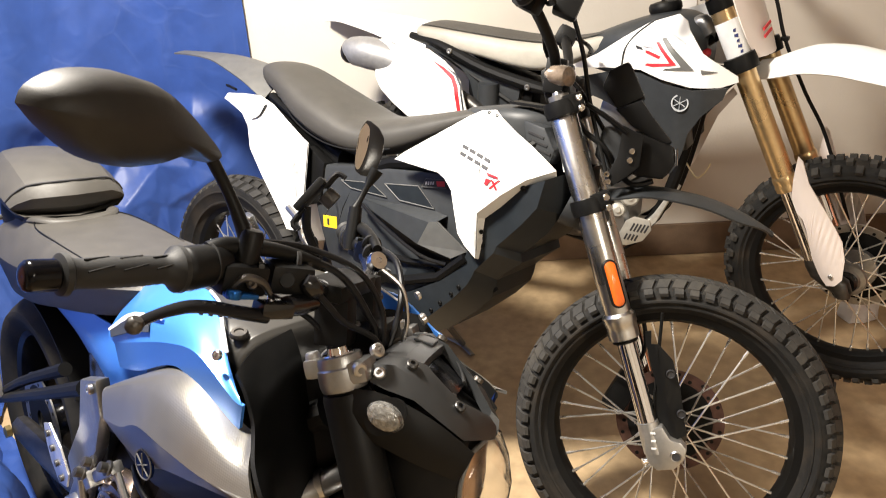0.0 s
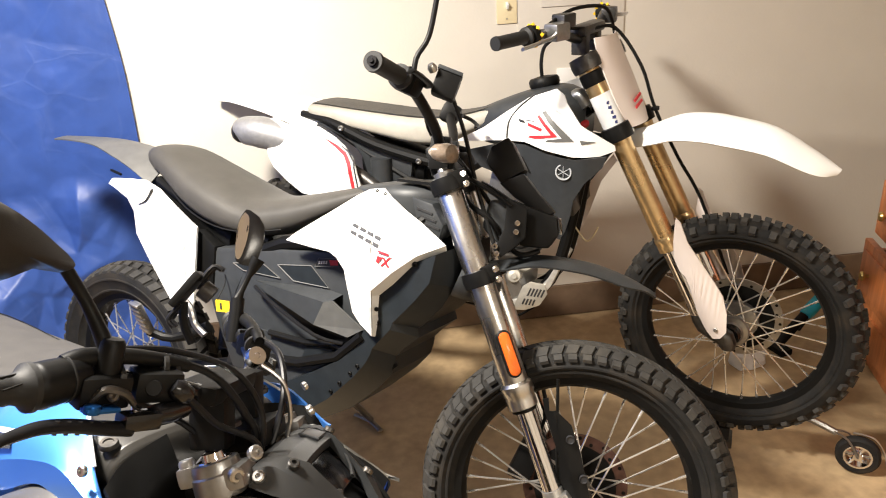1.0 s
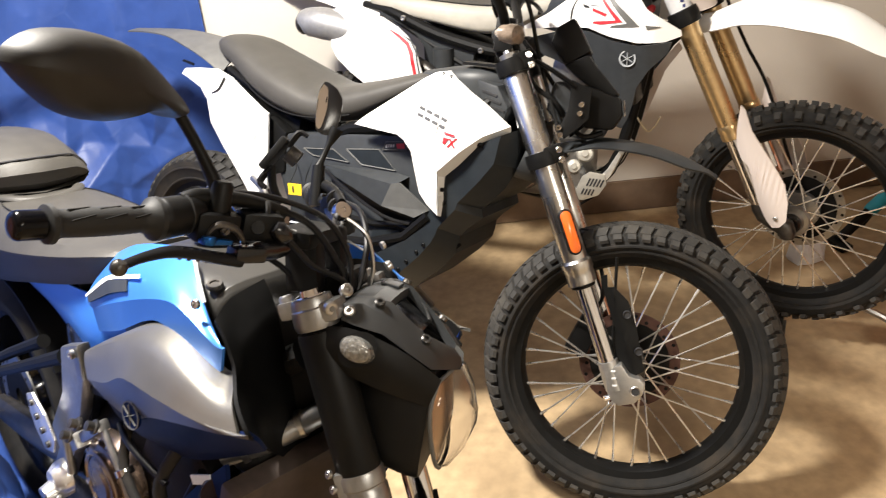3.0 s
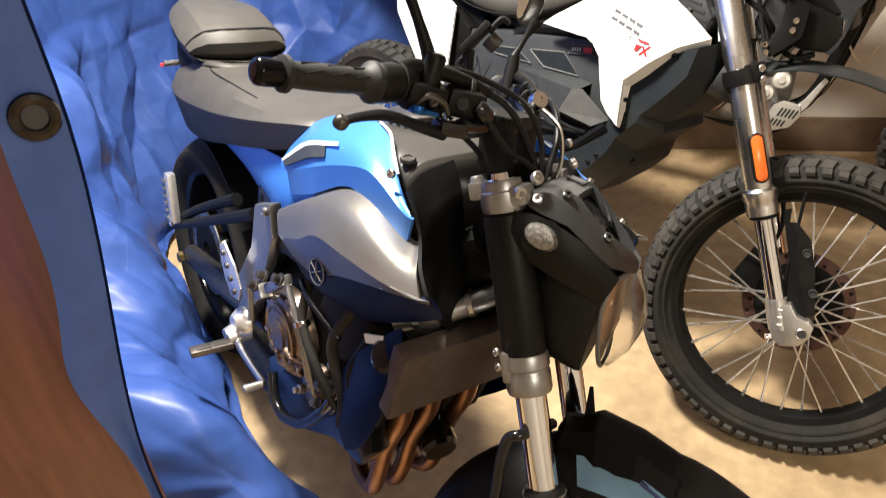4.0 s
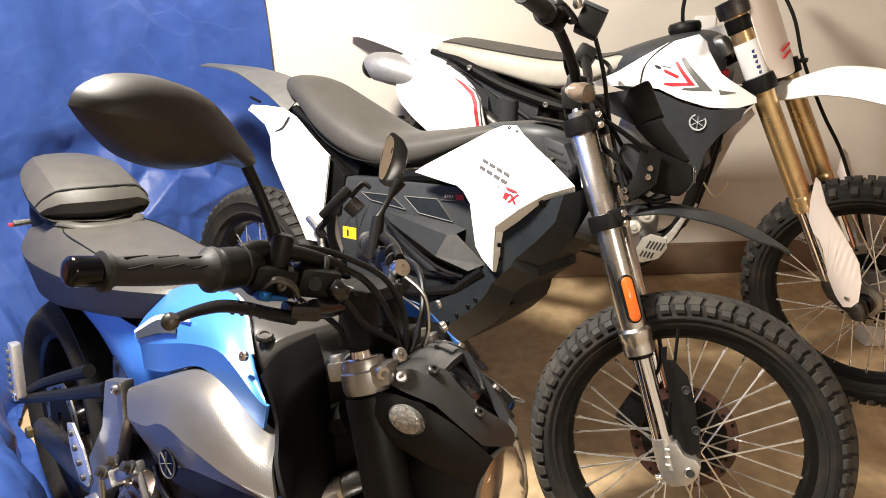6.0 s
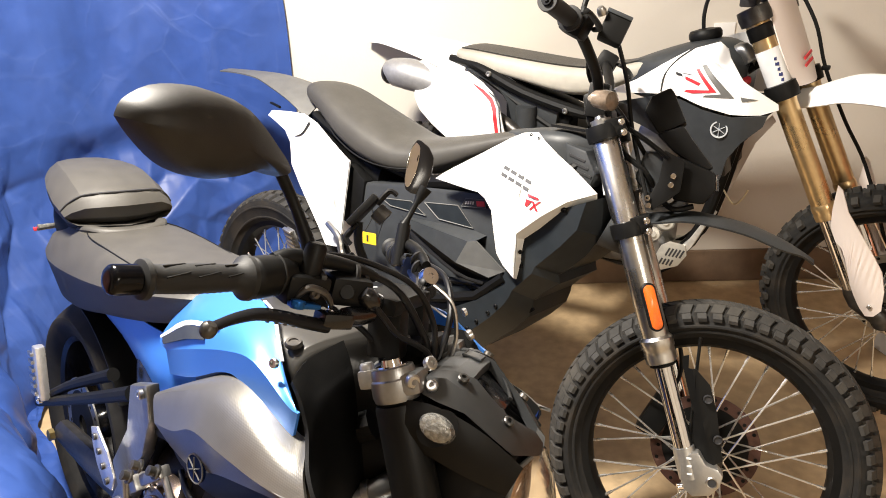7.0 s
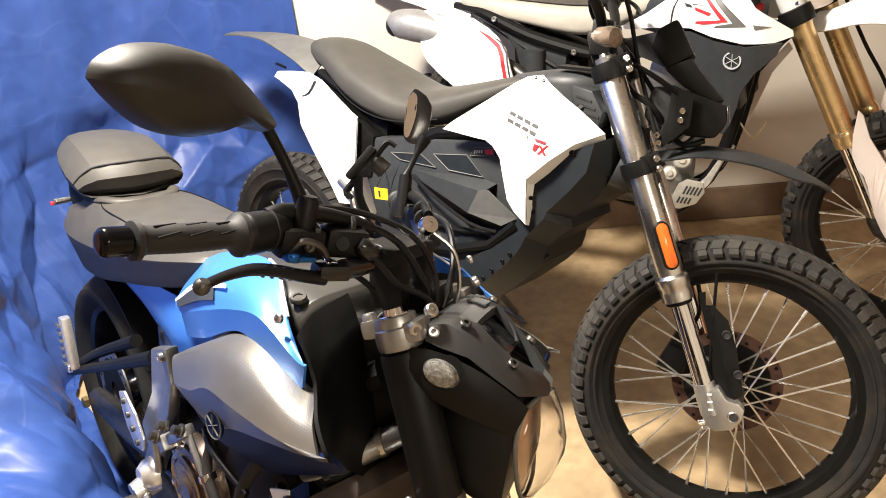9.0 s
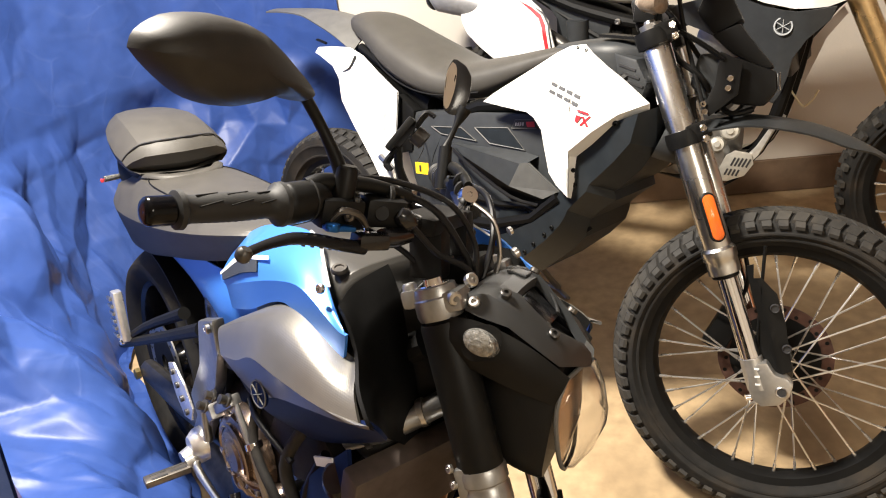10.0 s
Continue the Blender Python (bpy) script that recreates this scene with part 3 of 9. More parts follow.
def spread(y):
    """How far the foot of the sheet trails over the floor, by its place along the sheet."""
    stops = ((9, 0.06), (1.75, 0.08), (1.55, 0.24), (1.40, 0.36), (1.27, 0.47), (1.11, 0.60), (0.96, 0.78), (0.88, 0.95), (0.84, 1.06), (0.68, 1.20), (0.4, 1.3))
    for (y0, a0), (y1, a1) in zip(stops, stops[1:]):
        if y >= y1:
            return a1 + (a0 - a1) * (y - y1) / (y0 - y1)
    return 1.05


def tarp_point(u, v):
    """u runs along the sheet, from the back wall to its free edge; v from the top down on to the floor."""
    plan = TARP_PLAN
    i = min(int(u * (len(plan) - 1)), len(plan) - 2)
    t = u * (len(plan) - 1) - i
    p = plan[i].lerp(plan[i + 1], t)
    d = (plan[min(i + 3, len(plan) - 1)] - plan[max(i - 2, 0)]).normalized()
    u *= 1.125
    inward = Vector((-d.y, d.x)).lerp(Vector((1.0, 0.0)), step(0.55, 0.75, u)).normalized()
    top, drop = 2.30, 2.27
    s = v * (drop + 0.10)
    z = top - min(s, drop)
    calm = min(1.0, u * 10)
    x = u * 3.5
    # gentle hanging folds above
    off = 0.030 * noise.noise(Vector((u * 9, z * 0.8, 0))) + 0.010 * noise.noise(Vector((u * 20 + z * 2, z * 1.4, 4)))
    line = 0.77 + 0.025 * facet(x * 2.2, 0.5, 6.0)
    low = step(line + 0.02, line - 0.08, z)
    # a ledge, then a crumpled slope that runs out over the floor
    far = spread(p.y)
    slope = max(0.0, (line - z) / line)
    ledge = 0.05 * low * step(0.26, 0.45, u)
    off += ledge + (far - 0.05) * (0.75 * slope + 0.25 * step(0.35, 0.65, slope) + 0.10 * facet(x * 3.0, z * 4.0, 8.0) * slope * (1 - slope))
    off *= calm
    if s > drop:
        off += (s - drop) * 0.5 * calm
        z = 0.012 + 0.018 * abs(noise.noise(Vector((u * 26, s * 9, 0))))
    p = Vector((p.x, p.y)) + inward * off
    p.x += 0.02 * (1 - step(0.0, 0.06, u)) * (noise.noise(Vector((0, 0, z * 2.2))) - 1.6 * step(1.1, 1.7, z))
    # the end of the sheet falls to the floor
    z -= z * step(1.0, 1.11, u) * step(0.0, 0.25, slope)
    rise = 0.05 * slope * (1 - slope) * (1 + facet(x * 5 + z, z * 6 - x, 11.0)) * step(0.5, 0.7, u)
    return Vector((p.x, min(p.y, WALL_Y - 0.010), max(z + rise, 0.012)))


def border_edge_point(z):
    """The loose border that hangs near the viewer's end of the sheet, swinging out on its way down."""
    swing = 0.056 * step(1.22, 0.72, z) + 0.10 * step(0.66, 0.40, z)
    return Vector((-0.495 - 0.777 * swing, 0.437 - 0.63 * swing, z))


def tarpaulin():
    root = tagged(new("tarpaulin"), "creased blue tarpaulin hung round the bikes and trailing on the floor", "tarpaulin")
    bm = B()
    nu, nv = 540, 310
    base = [[tarp_point(i / nu, j / nv) for j in range(nv + 1)] for i in range(nu + 1)]
    grid = []
    for i in range(nu + 1):
        col, run = [], 0.0
        for j in range(nv + 1):
            q = base[i][j]
            run += (q - base[i][j - 1]).length if j else 0.0
            du = base[min(i + 9, nu)][j] - base[max(i - 9, 0)][j]
            dv = base[i][min(j + 9, nv)] - base[i][max(j - 9, 0)]
            n = du.cross(dv).normalized()
            if 0.5 * n.x - 0.4 * n.y + n.z < 0:
                n = -n
            x, low = 3.9375 * i / nu, step(0.80, 0.66, q.z)
            fold = (0.018 + 0.075 * low) * facet(x * 2.6 + 0.9 * run, run * 2.3 - 0.7 * x, 1.0) + (0.007 + 0.038 * low) * facet(x * 6.2 - 2.0 * run, run * 5.4 + x, 2.0) + (0.0012 + 0.0075 * low) * facet(x * 13 + 5 * run, run * 11 - 4 * x, 5.0)
            q = q + n * (fold * min(1.0, i / 48) * (1 - 0.6 * step(0.10, 0.02, q.z)))
            col.append(bm.verts.new((q.x, min(q.y, WALL_Y - 0.010), max(q.z, 0.010))))
        grid.append(col)
    for i in range(nu):
        for j in range(nv):
            bm.faces.new((grid[i][j], grid[i + 1][j], grid[i + 1][j + 1], grid[i][j + 1]))
    part("sheet", bm, TARP, root, angle=60)
    # the border strip beyond its inner edge, with its wavy free edge
    bm = B()
    shade_edge = [border_edge_point(2.30 - 1.70 * j / 150) for j in range(151)]
    out = Vector((-0.777, -0.63, 0))
    rows = []
    for k, p in enumerate(shade_edge):
        w = 0.010 + 0.042 * step(0.72, 0.95, p.z) + 0.0045 * math.sin(p.z * 22.0 + 1.2) * step(0.8, 0.95, p.z)
        rows.append([bm.verts.new(p + out * (w * t) + Vector((0.63, -0.777, 0)) * (0.006 + 0.007 * math.sin(t * 3.1 + p.z * 7)) * t) for t in (0, 0.2, 0.4, 0.6, 0.8, 1.0)])
    for a, b in zip(rows, rows[1:]):
        for i in range(5):
            bm.faces.new((a[i], a[i + 1], b[i + 1], b[i]))
    shell(bm, 0.002)
    part("border_strip", bm, TARP_BORDER, root, "scuffed grey-blue reinforced border")
    # dark blue tube that draws the shade line where the border overlaps the sheet
    part("shade_edge", tube(B(), [p + Vector((0.63, -0.777, 0)) * 0.002 for p in shade_edge[::3]], 0.0016, 6, 1), DEEPBLUE, root, "dark line drawn for the shade along the border's edge")
    k = min(range(len(shade_edge)), key=lambda i: abs(shade_edge[i].z - 1.185))
    c = shade_edge[k] + out * 0.024
    n = Vector((0.64, -0.74, 0.15)).normalized()
    part("grommet", lathe(B(), [(0.0105, 0.000), (0.0118, 0.0038), (0.0155, 0.0055), (0.0200, 0.0038), (0.0215, 0.0004), (0.019, -0.002), (0.0105, -0.002)], c + n * 0.009, n, 36, True), EYELET, root, "tarnished dark brass eyelet")
    part("eyelet_hole", lathe(B(), [(0.0, 0.0007), (0.0106, 0.0007), (0.0106, -0.0007), (0.0, -0.0007)], c + n * 0.0085, n, 28), INK, root)
    return root


tarpaulin()


def wooden_cabinet():
    """A narrow cabinet whose front is local -y."""
    root = tagged(new("wooden_cabinet"), "red-brown wooden cabinet standing behind the tarpaulin edge", "cabinet")
    root.matrix_world = pose(-0.678, 0.471, 0, 0, 0, 47.5)
    part("door", box(B(), (-0.075, 0.010, 0.66), (0.265, 0.02, 1.22), bevel=0.003), BROWNWOOD, root)
    part("body", box(B(), (-0.075, 0.12, 0.65), (0.27, 0.20, 1.26), bevel=0.004), BROWNWOOD, root)
    part("top", box(B(), (-0.075, 0.11, 1.297), (0.28, 0.24, 0.03), bevel=0.006), BROWNWOOD, root)
    part("plinth", box(B(), (-0.075, 0.12, 0.009), (0.25, 0.18, 0.018)), BROWNWOOD, root)
    return root


wooden_cabinet()


# ---- chest of drawers ----
def chest_of_drawers():
    """Its front is local -x; the drawers stand out by different lengths."""
    root = tagged(new("chest_of_drawers"), "orange-stained wooden chest with partly open drawers and brass knobs", "chest")
    root.matrix_world = pose(1.832, 2.14, 0, 0, 0, -19)
    w, d, h = 1.0, 0.46, 0.90
    part("carcass", box(B(), (d / 2 + 0.03, -w / 2, h / 2 + 0.02), (d, w, h - 0.06), bevel=0.004), WOOD, root)
    part("top", box(B(), (d / 2, -w / 2, h + 0.005), (d + 0.07, w + 0.05, 0.026), bevel=0.008), WOOD, root)
    part("moulding", box(B(), (d / 2 + 0.01, -w / 2, h - 0.018), (d + 0.03, w + 0.02, 0.018), bevel=0.006), WOOD, root)
    part("plinth", box(B(), (d / 2 + 0.02, -w / 2, 0.04), (d + 0.02, w + 0.01, 0.08), bevel=0.006), WOOD, root)
    for z0, z1, out in ((0.71, 0.86, 0.010), (0.50, 0.69, 0.030), (0.28, 0.48, 0.055), (0.09, 0.26, 0.035)):
        dr = part("drawer", box(B(), (-out + 0.012, -w / 2, (z0 + z1) / 2), (0.024, w - 0.03, z1 - z0), bevel=0.005), WOOD, root)
        bm = B()
        for y in (-0.03, -w + 0.03):
            box(bm, (-out / 2 + 0.02, y, (z0 + z1) / 2 - 0.01), (out + 0.02, 0.014, z1 - z0 - 0.05))
        box(bm, (-out / 2 + 0.02, -w / 2, z0 + 0.03), (out + 0.02, w - 0.08, 0.008))
        part("drawer_box", bm, WOOD, dr)
        part("bead", box(B(), (-out - 0.003, -w / 2, (z0 + z1) / 2), (0.008, w - 0.09, z1 - z0 - 0.06), bevel=0.003), WOOD, dr)
        for y in (-0.12, -w + 0.2):
            part("knob", lathe(B(), [(0.006, 0), (0.006, 0.012), (0.015, 0.016), (0.017, 0.022), (0.013, 0.028), (0.0, 0.030)], (-out - 0.006, y, (z0 + z1) / 2), (-1, 0, 0), 16), BRASS, dr, "round brass knob")
    return root


chest_of_drawers()


def caster_dolly():
    root = tagged(new("wheel_dolly"), "chrome-legged trolley with a black caster wheel on the concrete", "dolly")
    at = Vector((1.415, 1.570, 0))
    root.matrix_world = pose(*at) @ Matrix.Scale(1.06, 4)
    f = Vector((0.80, -0.60, 0)).normalized()
    side = Vector((f.y, -f.x, 0))
    c = Vector((0, 0, 0.056))
    wheel = part("caster_wheel", lathe(B(), [(0.034, -0.013), (0.050, -0.014), (0.056, -0.008), (0.056, 0.008), (0.050, 0.014), (0.034, 0.013)], c, side, 32, True), RUBBER, root, "black rubber caster tyre")
    bm = B()
    for k in range(6):
        a = k * math.pi / 3
        tube(bm, [c, c + 0.034 * (math.cos(a) * f + math.sin(a) * Vector((0, 0, 1)))], 0.006, 6, 0)
    lathe(bm, [(0.012, -0.015), (0.012, 0.015)], c, side, 16)
    lathe(bm, [(0.031, -0.0145), (0.036, -0.0150), (0.036, 0.0150), (0.031, 0.0145)], c, side, 32, True)
    part("rim", bm, CHROME, wheel)
    bm = B()
    for sg in (-1, 1):
        tube(bm, [c + side * 0.018 * sg, c + side * 0.018 * sg - f * 0.03 + Vector((0, 0, 0.05)), -f * 0.075 + Vector((0, 0, 0.115))], 0.006, 8, 3, 0.5)
    part("fork", bm, ALU, root)
    part("leg", tube(B(), [-f * 0.06 + Vector((0, 0, 0.11)), -f * 0.13 + Vector((0, 0, 0.135)), -f * 0.20 + Vector((0, 0, 0.14))], 0.010, 8, 2), ALU, root, "steel leg")
    part("wheel_guard", tube(B(), [c - f * 0.02 + Vector((0, 0, 0.066)), c + f * 0.03 + Vector((0, 0, 0.062)), c + f * 0.062 + Vector((0, 0, 0.02)), c + f * 0.072 + Vector((0, 0, -0.015))], 0.003, 8, 4), STEEL, root)
    return root


caster_dolly()


# ---- wheels ----
def piece_mesh(name, bm, mat):
    me = bpy.data.meshes.new(name)
    bmesh.ops.recalc_face_normals(bm, faces=bm.faces[:])
    bm.to_mesh(me)
    bm.free()
    me.polygons.foreach_set("use_smooth", [True] * len(me.polygons))
    me.set_sharp_from_angle(angle=radians(40))
    me.materials.append(mat)
    return me


def blocks(rows, tread_r, half, crown):
    """Tread blocks as plain vertices and faces. rows: (count, y, width, length, height, skew, phase)."""
    vs, fs = [], []
    for count, y0, wid, ln, hgt, skew, ph in rows:
        for k in range(count):
            a0 = 2 * math.pi * (k + ph) / count
            base = len(vs)
            for top in (0, 1):
                for sy in (-1, 1):
                    for sa in (-1, 1):
                        kk = 1.0 if not top else 0.92
                        y = y0 + sy * wid / 2 * kk
                        s = sa * ln / 2 * kk + skew * (y - y0)
                        drop = crown * (abs(y) / half) ** 2.2
                        nrm = min(1.0, abs(y) / half) ** 2 * 0.75
                        h = -0.004 + top * (hgt + 0.004)
                        r = tread_r - drop + h * (1 - nrm * 0.6)
                        yy = y + math.copysign(h * nrm, y)
                        a = a0 + s / tread_r
                        vs.append((r * math.cos(a), yy, r * math.sin(a)))
            b = base
            fs += [(b + 4, b + 5, b + 7, b + 6), (b, b + 4, b + 6, b + 2), (b + 1, b + 3, b + 7, b + 5), (b, b + 1, b + 5, b + 4), (b + 2, b + 6, b + 7, b + 3)]
    return vs, fs


def spoked_wheel(parent, name, centre, xf, radius, half, rim_r, tread, hub, rim_mat, n_spokes=36, spokes=True):
    """A wire wheel with its tyre; its axle runs along y. xf turns it with the steering."""
    m = xf @ Matrix.Translation(centre)
    base = tread["height"]
    tr = radius - base
    crown = tread["crown"]
    prof = []
    for i in range(13):
        y = half * (i / 6 - 1)
        prof.append((tr - crown * abs(y / half) ** 2.2, y))
    side = [(tr - crown, half), (tr - crown - 0.010, half * 1.05), (tr - crown - 0.016, half * 1.06), (tr - crown - 0.018, half * 1.09), (tr - crown - 0.022, half * 1.09), (tr - crown - 0.024, half * 1.05), (rim_r + 0.020, half * 0.92), (rim_r + 0.018, half * 0.95), (rim_r + 0.014, half * 0.93), (rim_r + 0.012, half * 0.80), (rim_r + 0.002, half * 0.60), (rim_r - 0.006, half * 0.5)]
    prof = [(r, -y) for r, y in side[::-1]] + prof[1:-1] + side
    wheel = part(name, lathe(B(), [(rim_r - 0.014, -half * 0.50), (rim_r + 0.006, -half * 0.62), (rim_r + 0.010, -half * 0.56), (rim_r - 0.002, -half * 0.40), (rim_r - 0.012, 0), (rim_r - 0.002, half * 0.40),
                                   (rim_r + 0.010, half * 0.56), (rim_r + 0.006, half * 0.62), (rim_r - 0.014, half * 0.50), (rim_r - 0.022, half * 0.2), (rim_r - 0.022, -half * 0.2)], (0, 0, 0), (0, 1, 0), 72, True), rim_mat, parent, tread["label"], xf=m)
    part("tyre", lathe(B(), prof, (0, 0, 0), (0, 1, 0), 96, True), RUBBER, wheel, "black rubber tyre with dusty sidewalls", xf=m)
    me = bpy.data.meshes.new("tread")
    me.from_pydata(*((lambda q: (q[0], [], q[1]))(blocks(tread["rows"], tr, half, crown))))
    me.transform(m)
    me.materials.append(KNOB)
    ob = new("tread", me)
    ob.parent = wheel
    bm = B()
    lathe(bm, hub["profile"], (0, 0, 0), (0, 1, 0), 32)
    part("hub", bm, hub["mat"], wheel, xf=m)
    if spokes:
        bm = B()
        tube(bm, [(0, 0, 0), (0, 0, 0.90)], 0.0022, 6, 0)
        tube(bm, [(0, 0, 0.90), (0, 0, 1.0)], 0.0034, 6, 0)
        me = piece_mesh("spoke", bm, SPOKEWIRE)
        fl, fr = hub["flange"]
        for k in range(n_spokes):
            a1 = 2 * math.pi * k / n_spokes
            sgn = 1 if k % 2 else -1
            lead = (1 if (k // 2) % 2 else -1) * 1.05
            p0 = Vector((fr * math.cos(a1 - lead), sgn * fl, fr * math.sin(a1 - lead)))
            p1 = Vector(((rim_r - 0.016) * math.cos(a1), sgn * half * 0.12, (rim_r - 0.016) * math.sin(a1)))
            d = p1 - p0
            ob = new("spoke", me)
            ob.parent = wheel
            ob.matrix_basis = m @ Matrix.Translation(p0) @ d.to_track_quat("Z", "Y").to_matrix().to_4x4() @ Matrix.Diagonal((1, 1, d.length, 1))
    return wheel


def brake_disc(parent, centre, xf, y, r_out, r_in, mat, holes=24):
    bm = B()
    lathe(bm, [(r_in, -0.002), (r_in, 0.002), (r_out, 0.002), (r_out, -0.002)], (0, y, 0), (0, 1, 0), 60, True)
    disc = part("brake_disc", bm, mat, parent, xf=xf @ Matrix.Translation(centre))
    part("disc_carrier", lathe(B(), [(0.028, -0.003), (0.028, 0.003), (r_in * 0.72, 0.0025), (r_in + 0.003, 0.0026), (r_in + 0.003, -0.0026), (r_in * 0.72, -0.0025)], (0, y, 0), (0, 1, 0), 40, True), BLACK, disc, xf=xf @ Matrix.Translation(centre))
    bm = B()
    for k in range(holes):
        a = 2 * math.pi * k / holes
        r = r_in + (r_out - r_in) * (0.35 if k % 2 else 0.68)
        lathe(bm, [(0.0045, -0.0028), (0.0045, 0.0028)], (r * math.cos(a), y, r * math.sin(a)), (0, 1, 0), 8)
    part("hole", bm, BLACK, disc, xf=xf @ Matrix.Translation(centre))
    return disc


def bolt(parent, at, axis, r=0.006, mat=None, xf=None):
    bm = B()
    lathe(bm, [(r, 0), (r, r * 0.7), (r * 0.8, r * 0.9), (r * 0.45, r * 0.9), (r * 0.42, r * 0.45), (0, r * 0.45)], at, axis, 14)
    return part("bolt", bm, mat or STEEL, parent, xf=xf)


def fins(w, n, pitch, depth):
    """A zigzag core of n folds, w wide along y, that climbs along z."""
    bm = B()
    rows = []
    for k in range(2 * n + 1):
        x, h = (depth if k % 2 else 0.0), (k / 2 - n / 2) * pitch
        rows.append([bm.verts.new((x, -w / 2, h)), bm.verts.new((x, w / 2, h))])
    for a, b in zip(rows, rows[1:]):
        bm.faces.new((a[0], a[1], b[1], b[0]))
    return bm


# ---- the white electric dual-sport bike ----
ZF, ZR = 1.532, 25.4
ZM = bike_matrix(-0.7196, 2.0856, 0.0, -38.14, 11.67)
ZS = steering(ZF, ZR, 21.0)
DUAL = dict(height=0.0075, crown=0.025, label="black spoked rim with a dual-sport tyre",
            rows=[(64, -0.0115, 0.020, 0.029, 0.0065, 0.75, 0.0), (64, 0.0115, 0.020, 0.029, 0.0065, -0.75, 0.5), (64, -0.0335, 0.019, 0.027, 0.0070, -0.45, 0.3), (64, 0.0335, 0.019, 0.027, 0.0070, 0.45, 0.8), (64, -0.0485, 0.009, 0.021, 0.0085, 0.1, 0.3), (64, 0.0485, 0.009, 0.021, 0.0085, -0.1, 0.8)])
DUAL_REAR = dict(height=0.007, crown=0.022, label="black spoked rear rim with a dual-sport tyre",
                 rows=[(46, -0.016, 0.028, 0.030, 0.007, 0.5, 0.0), (46, 0.016, 0.028, 0.030, 0.007, -0.5, 0.5), (46, -0.044, 0.024, 0.028, 0.007, -0.3, 0.25), (46, 0.044, 0.024, 0.028, 0.007, 0.3, 0.75)])


def zero_bike():
    z = tagged(new("motorcycle"), "white and black electric dual-sport motorcycle leaning on its side stand", "motorcycle", "parked motorcycles")
    z.matrix_world = ZM
    fp = lambda h, ahead=0.0, y=0.0: fork_point(ZF, ZR, h, ahead, y)
    hub_f = dict(profile=[(0.0, -0.062), (0.020, -0.062), (0.024, -0.050), (0.036, -0.040), (0.038, -0.032), (0.022, -0.026), (0.020, 0.026), (0.038, 0.032), (0.040, 0.044), (0.020, 0.060), (0.0, 0.062)], mat=DARKMETAL, flange=(0.034, 0.033))
    wc = (1.438, 0, 0.348)
    wheel = spoked_wheel(z, "front_wheel", wc, ZS, 0.350, 0.048, 0.268, DUAL, hub_f, BLACK)
    brake_disc(wheel, wc, ZS, 0.056, 0.120, 0.092, RUST)
    bm = B()
    box(bm, (-0.115, 0.062, 0.045), (0.055, 0.05, 0.11), turn=(0, 20, 0), bevel=0.008)
    tube(bm, [(-0.10, 0.075, 0.08), (-0.085, 0.085, 0.16), (-0.12, 0.09, 0.26)], 0.005, 8)
    part("brake_caliper", bm, BLACK, z, xf=ZS @ Matrix.Translation(wc))
    hub_r = dict(profile=[(0.0, -0.08), (0.022, -0.08), (0.045, -0.045), (0.03, -0.03), (0.03, 0.03), (0.045, 0.045), (0.0, 0.08)], mat=DARKMETAL, flange=(0.04, 0.04))
    spoked_wheel(z, "rear_wheel", (0, 0, 0.325), Matrix.Identity(4), 0.325, 0.058, 0.225, DUAL_REAR, hub_r, BLACK)
    # fork legs: thick silver upper tube, collar, slim chrome lower tube, cast foot
    for y in (-0.098, 0.098):
        leg = part("fork_leg", lathe(B(), [(0.0275, 0), (0.0285, 0.004), (0.0285, 0.46), (0.026, 0.464)], fp(0.565, 0.034, y), (-math.sin(radians(ZR)), 0, math.cos(radians(ZR))), 28), FORKSILVER, z, "silver upper fork tube", xf=ZS)
        a = Vector((-math.sin(radians(ZR)), 0, math.cos(radians(ZR))))
        top = fp(0.565, 0.034, y)
        part("collar", lathe(B(), [(0.028, -0.03), (0.032, -0.028), (0.033, -0.012), (0.0325, 0.0), (0.035, 0.004), (0.035, 0.022), (0.030, 0.028)], top, a, 28), FORKSILVER, leg, xf=ZS)
        part("seal", lathe(B(), [(0.024, -0.038), (0.027, -0.036), (0.027, -0.029)], top, a, 24), BLACK, leg, xf=ZS)
        part("lower_tube", lathe(B(), [(0.0195, -0.285), (0.0195, -0.03)], top, a, 24), CHROME, leg, "polished lower fork tube", xf=ZS)
        foot = top + a * -0.235
        s = 1 if y > 0 else -1
        bm = B()
        tube(bm, [foot + a * 0.022, foot - a * 0.012, foot - a * 0.045], [0.0225, 0.0245, 0.0245], 20, 2)
        lug = [(1.382, 0.372), (1.417, 0.390), (1.437, 0.367), (1.460, 0.365), (1.474, 0.354), (1.472, 0.328), (1.458, 0.305), (1.424, 0.292), (1.404, 0.304), (1.393, 0.324)]
        joined(bm, prism(B(), lug, y - s * 0.014, y + s * 0.023, 0.006))
        part("axle_foot", bm, FOOT, leg, "cast aluminium axle foot", xf=ZS)
        ax = Vector((1.455, y + s * 0.0235, 0.334))
        part("axle_hole", lathe(B(), [(0.0, 0.0006), (0.0085, 0.0006), (0.0085, -0.002), (0.0, -0.002)], ax, (0, s, 0), 20), INK, leg, xf=ZS)
        part("axle_bore", lathe(B(), [(0.0088, -0.002), (0.0088, 0.0016), (0.0105, 0.0022), (0.0125, 0.0005), (0.0125, -0.002)], ax, (0, s, 0), 24, True), STEEL, leg, xf=ZS)
        part("pinch_bolt", lathe(B(), [(0.0068, 0), (0.0068, 0.012), (0, 0.013)], (1.402, y + s * 0.012, 0.306), (-0.8, s * 0.3, -0.3), 14), CHROME, leg, xf=ZS)
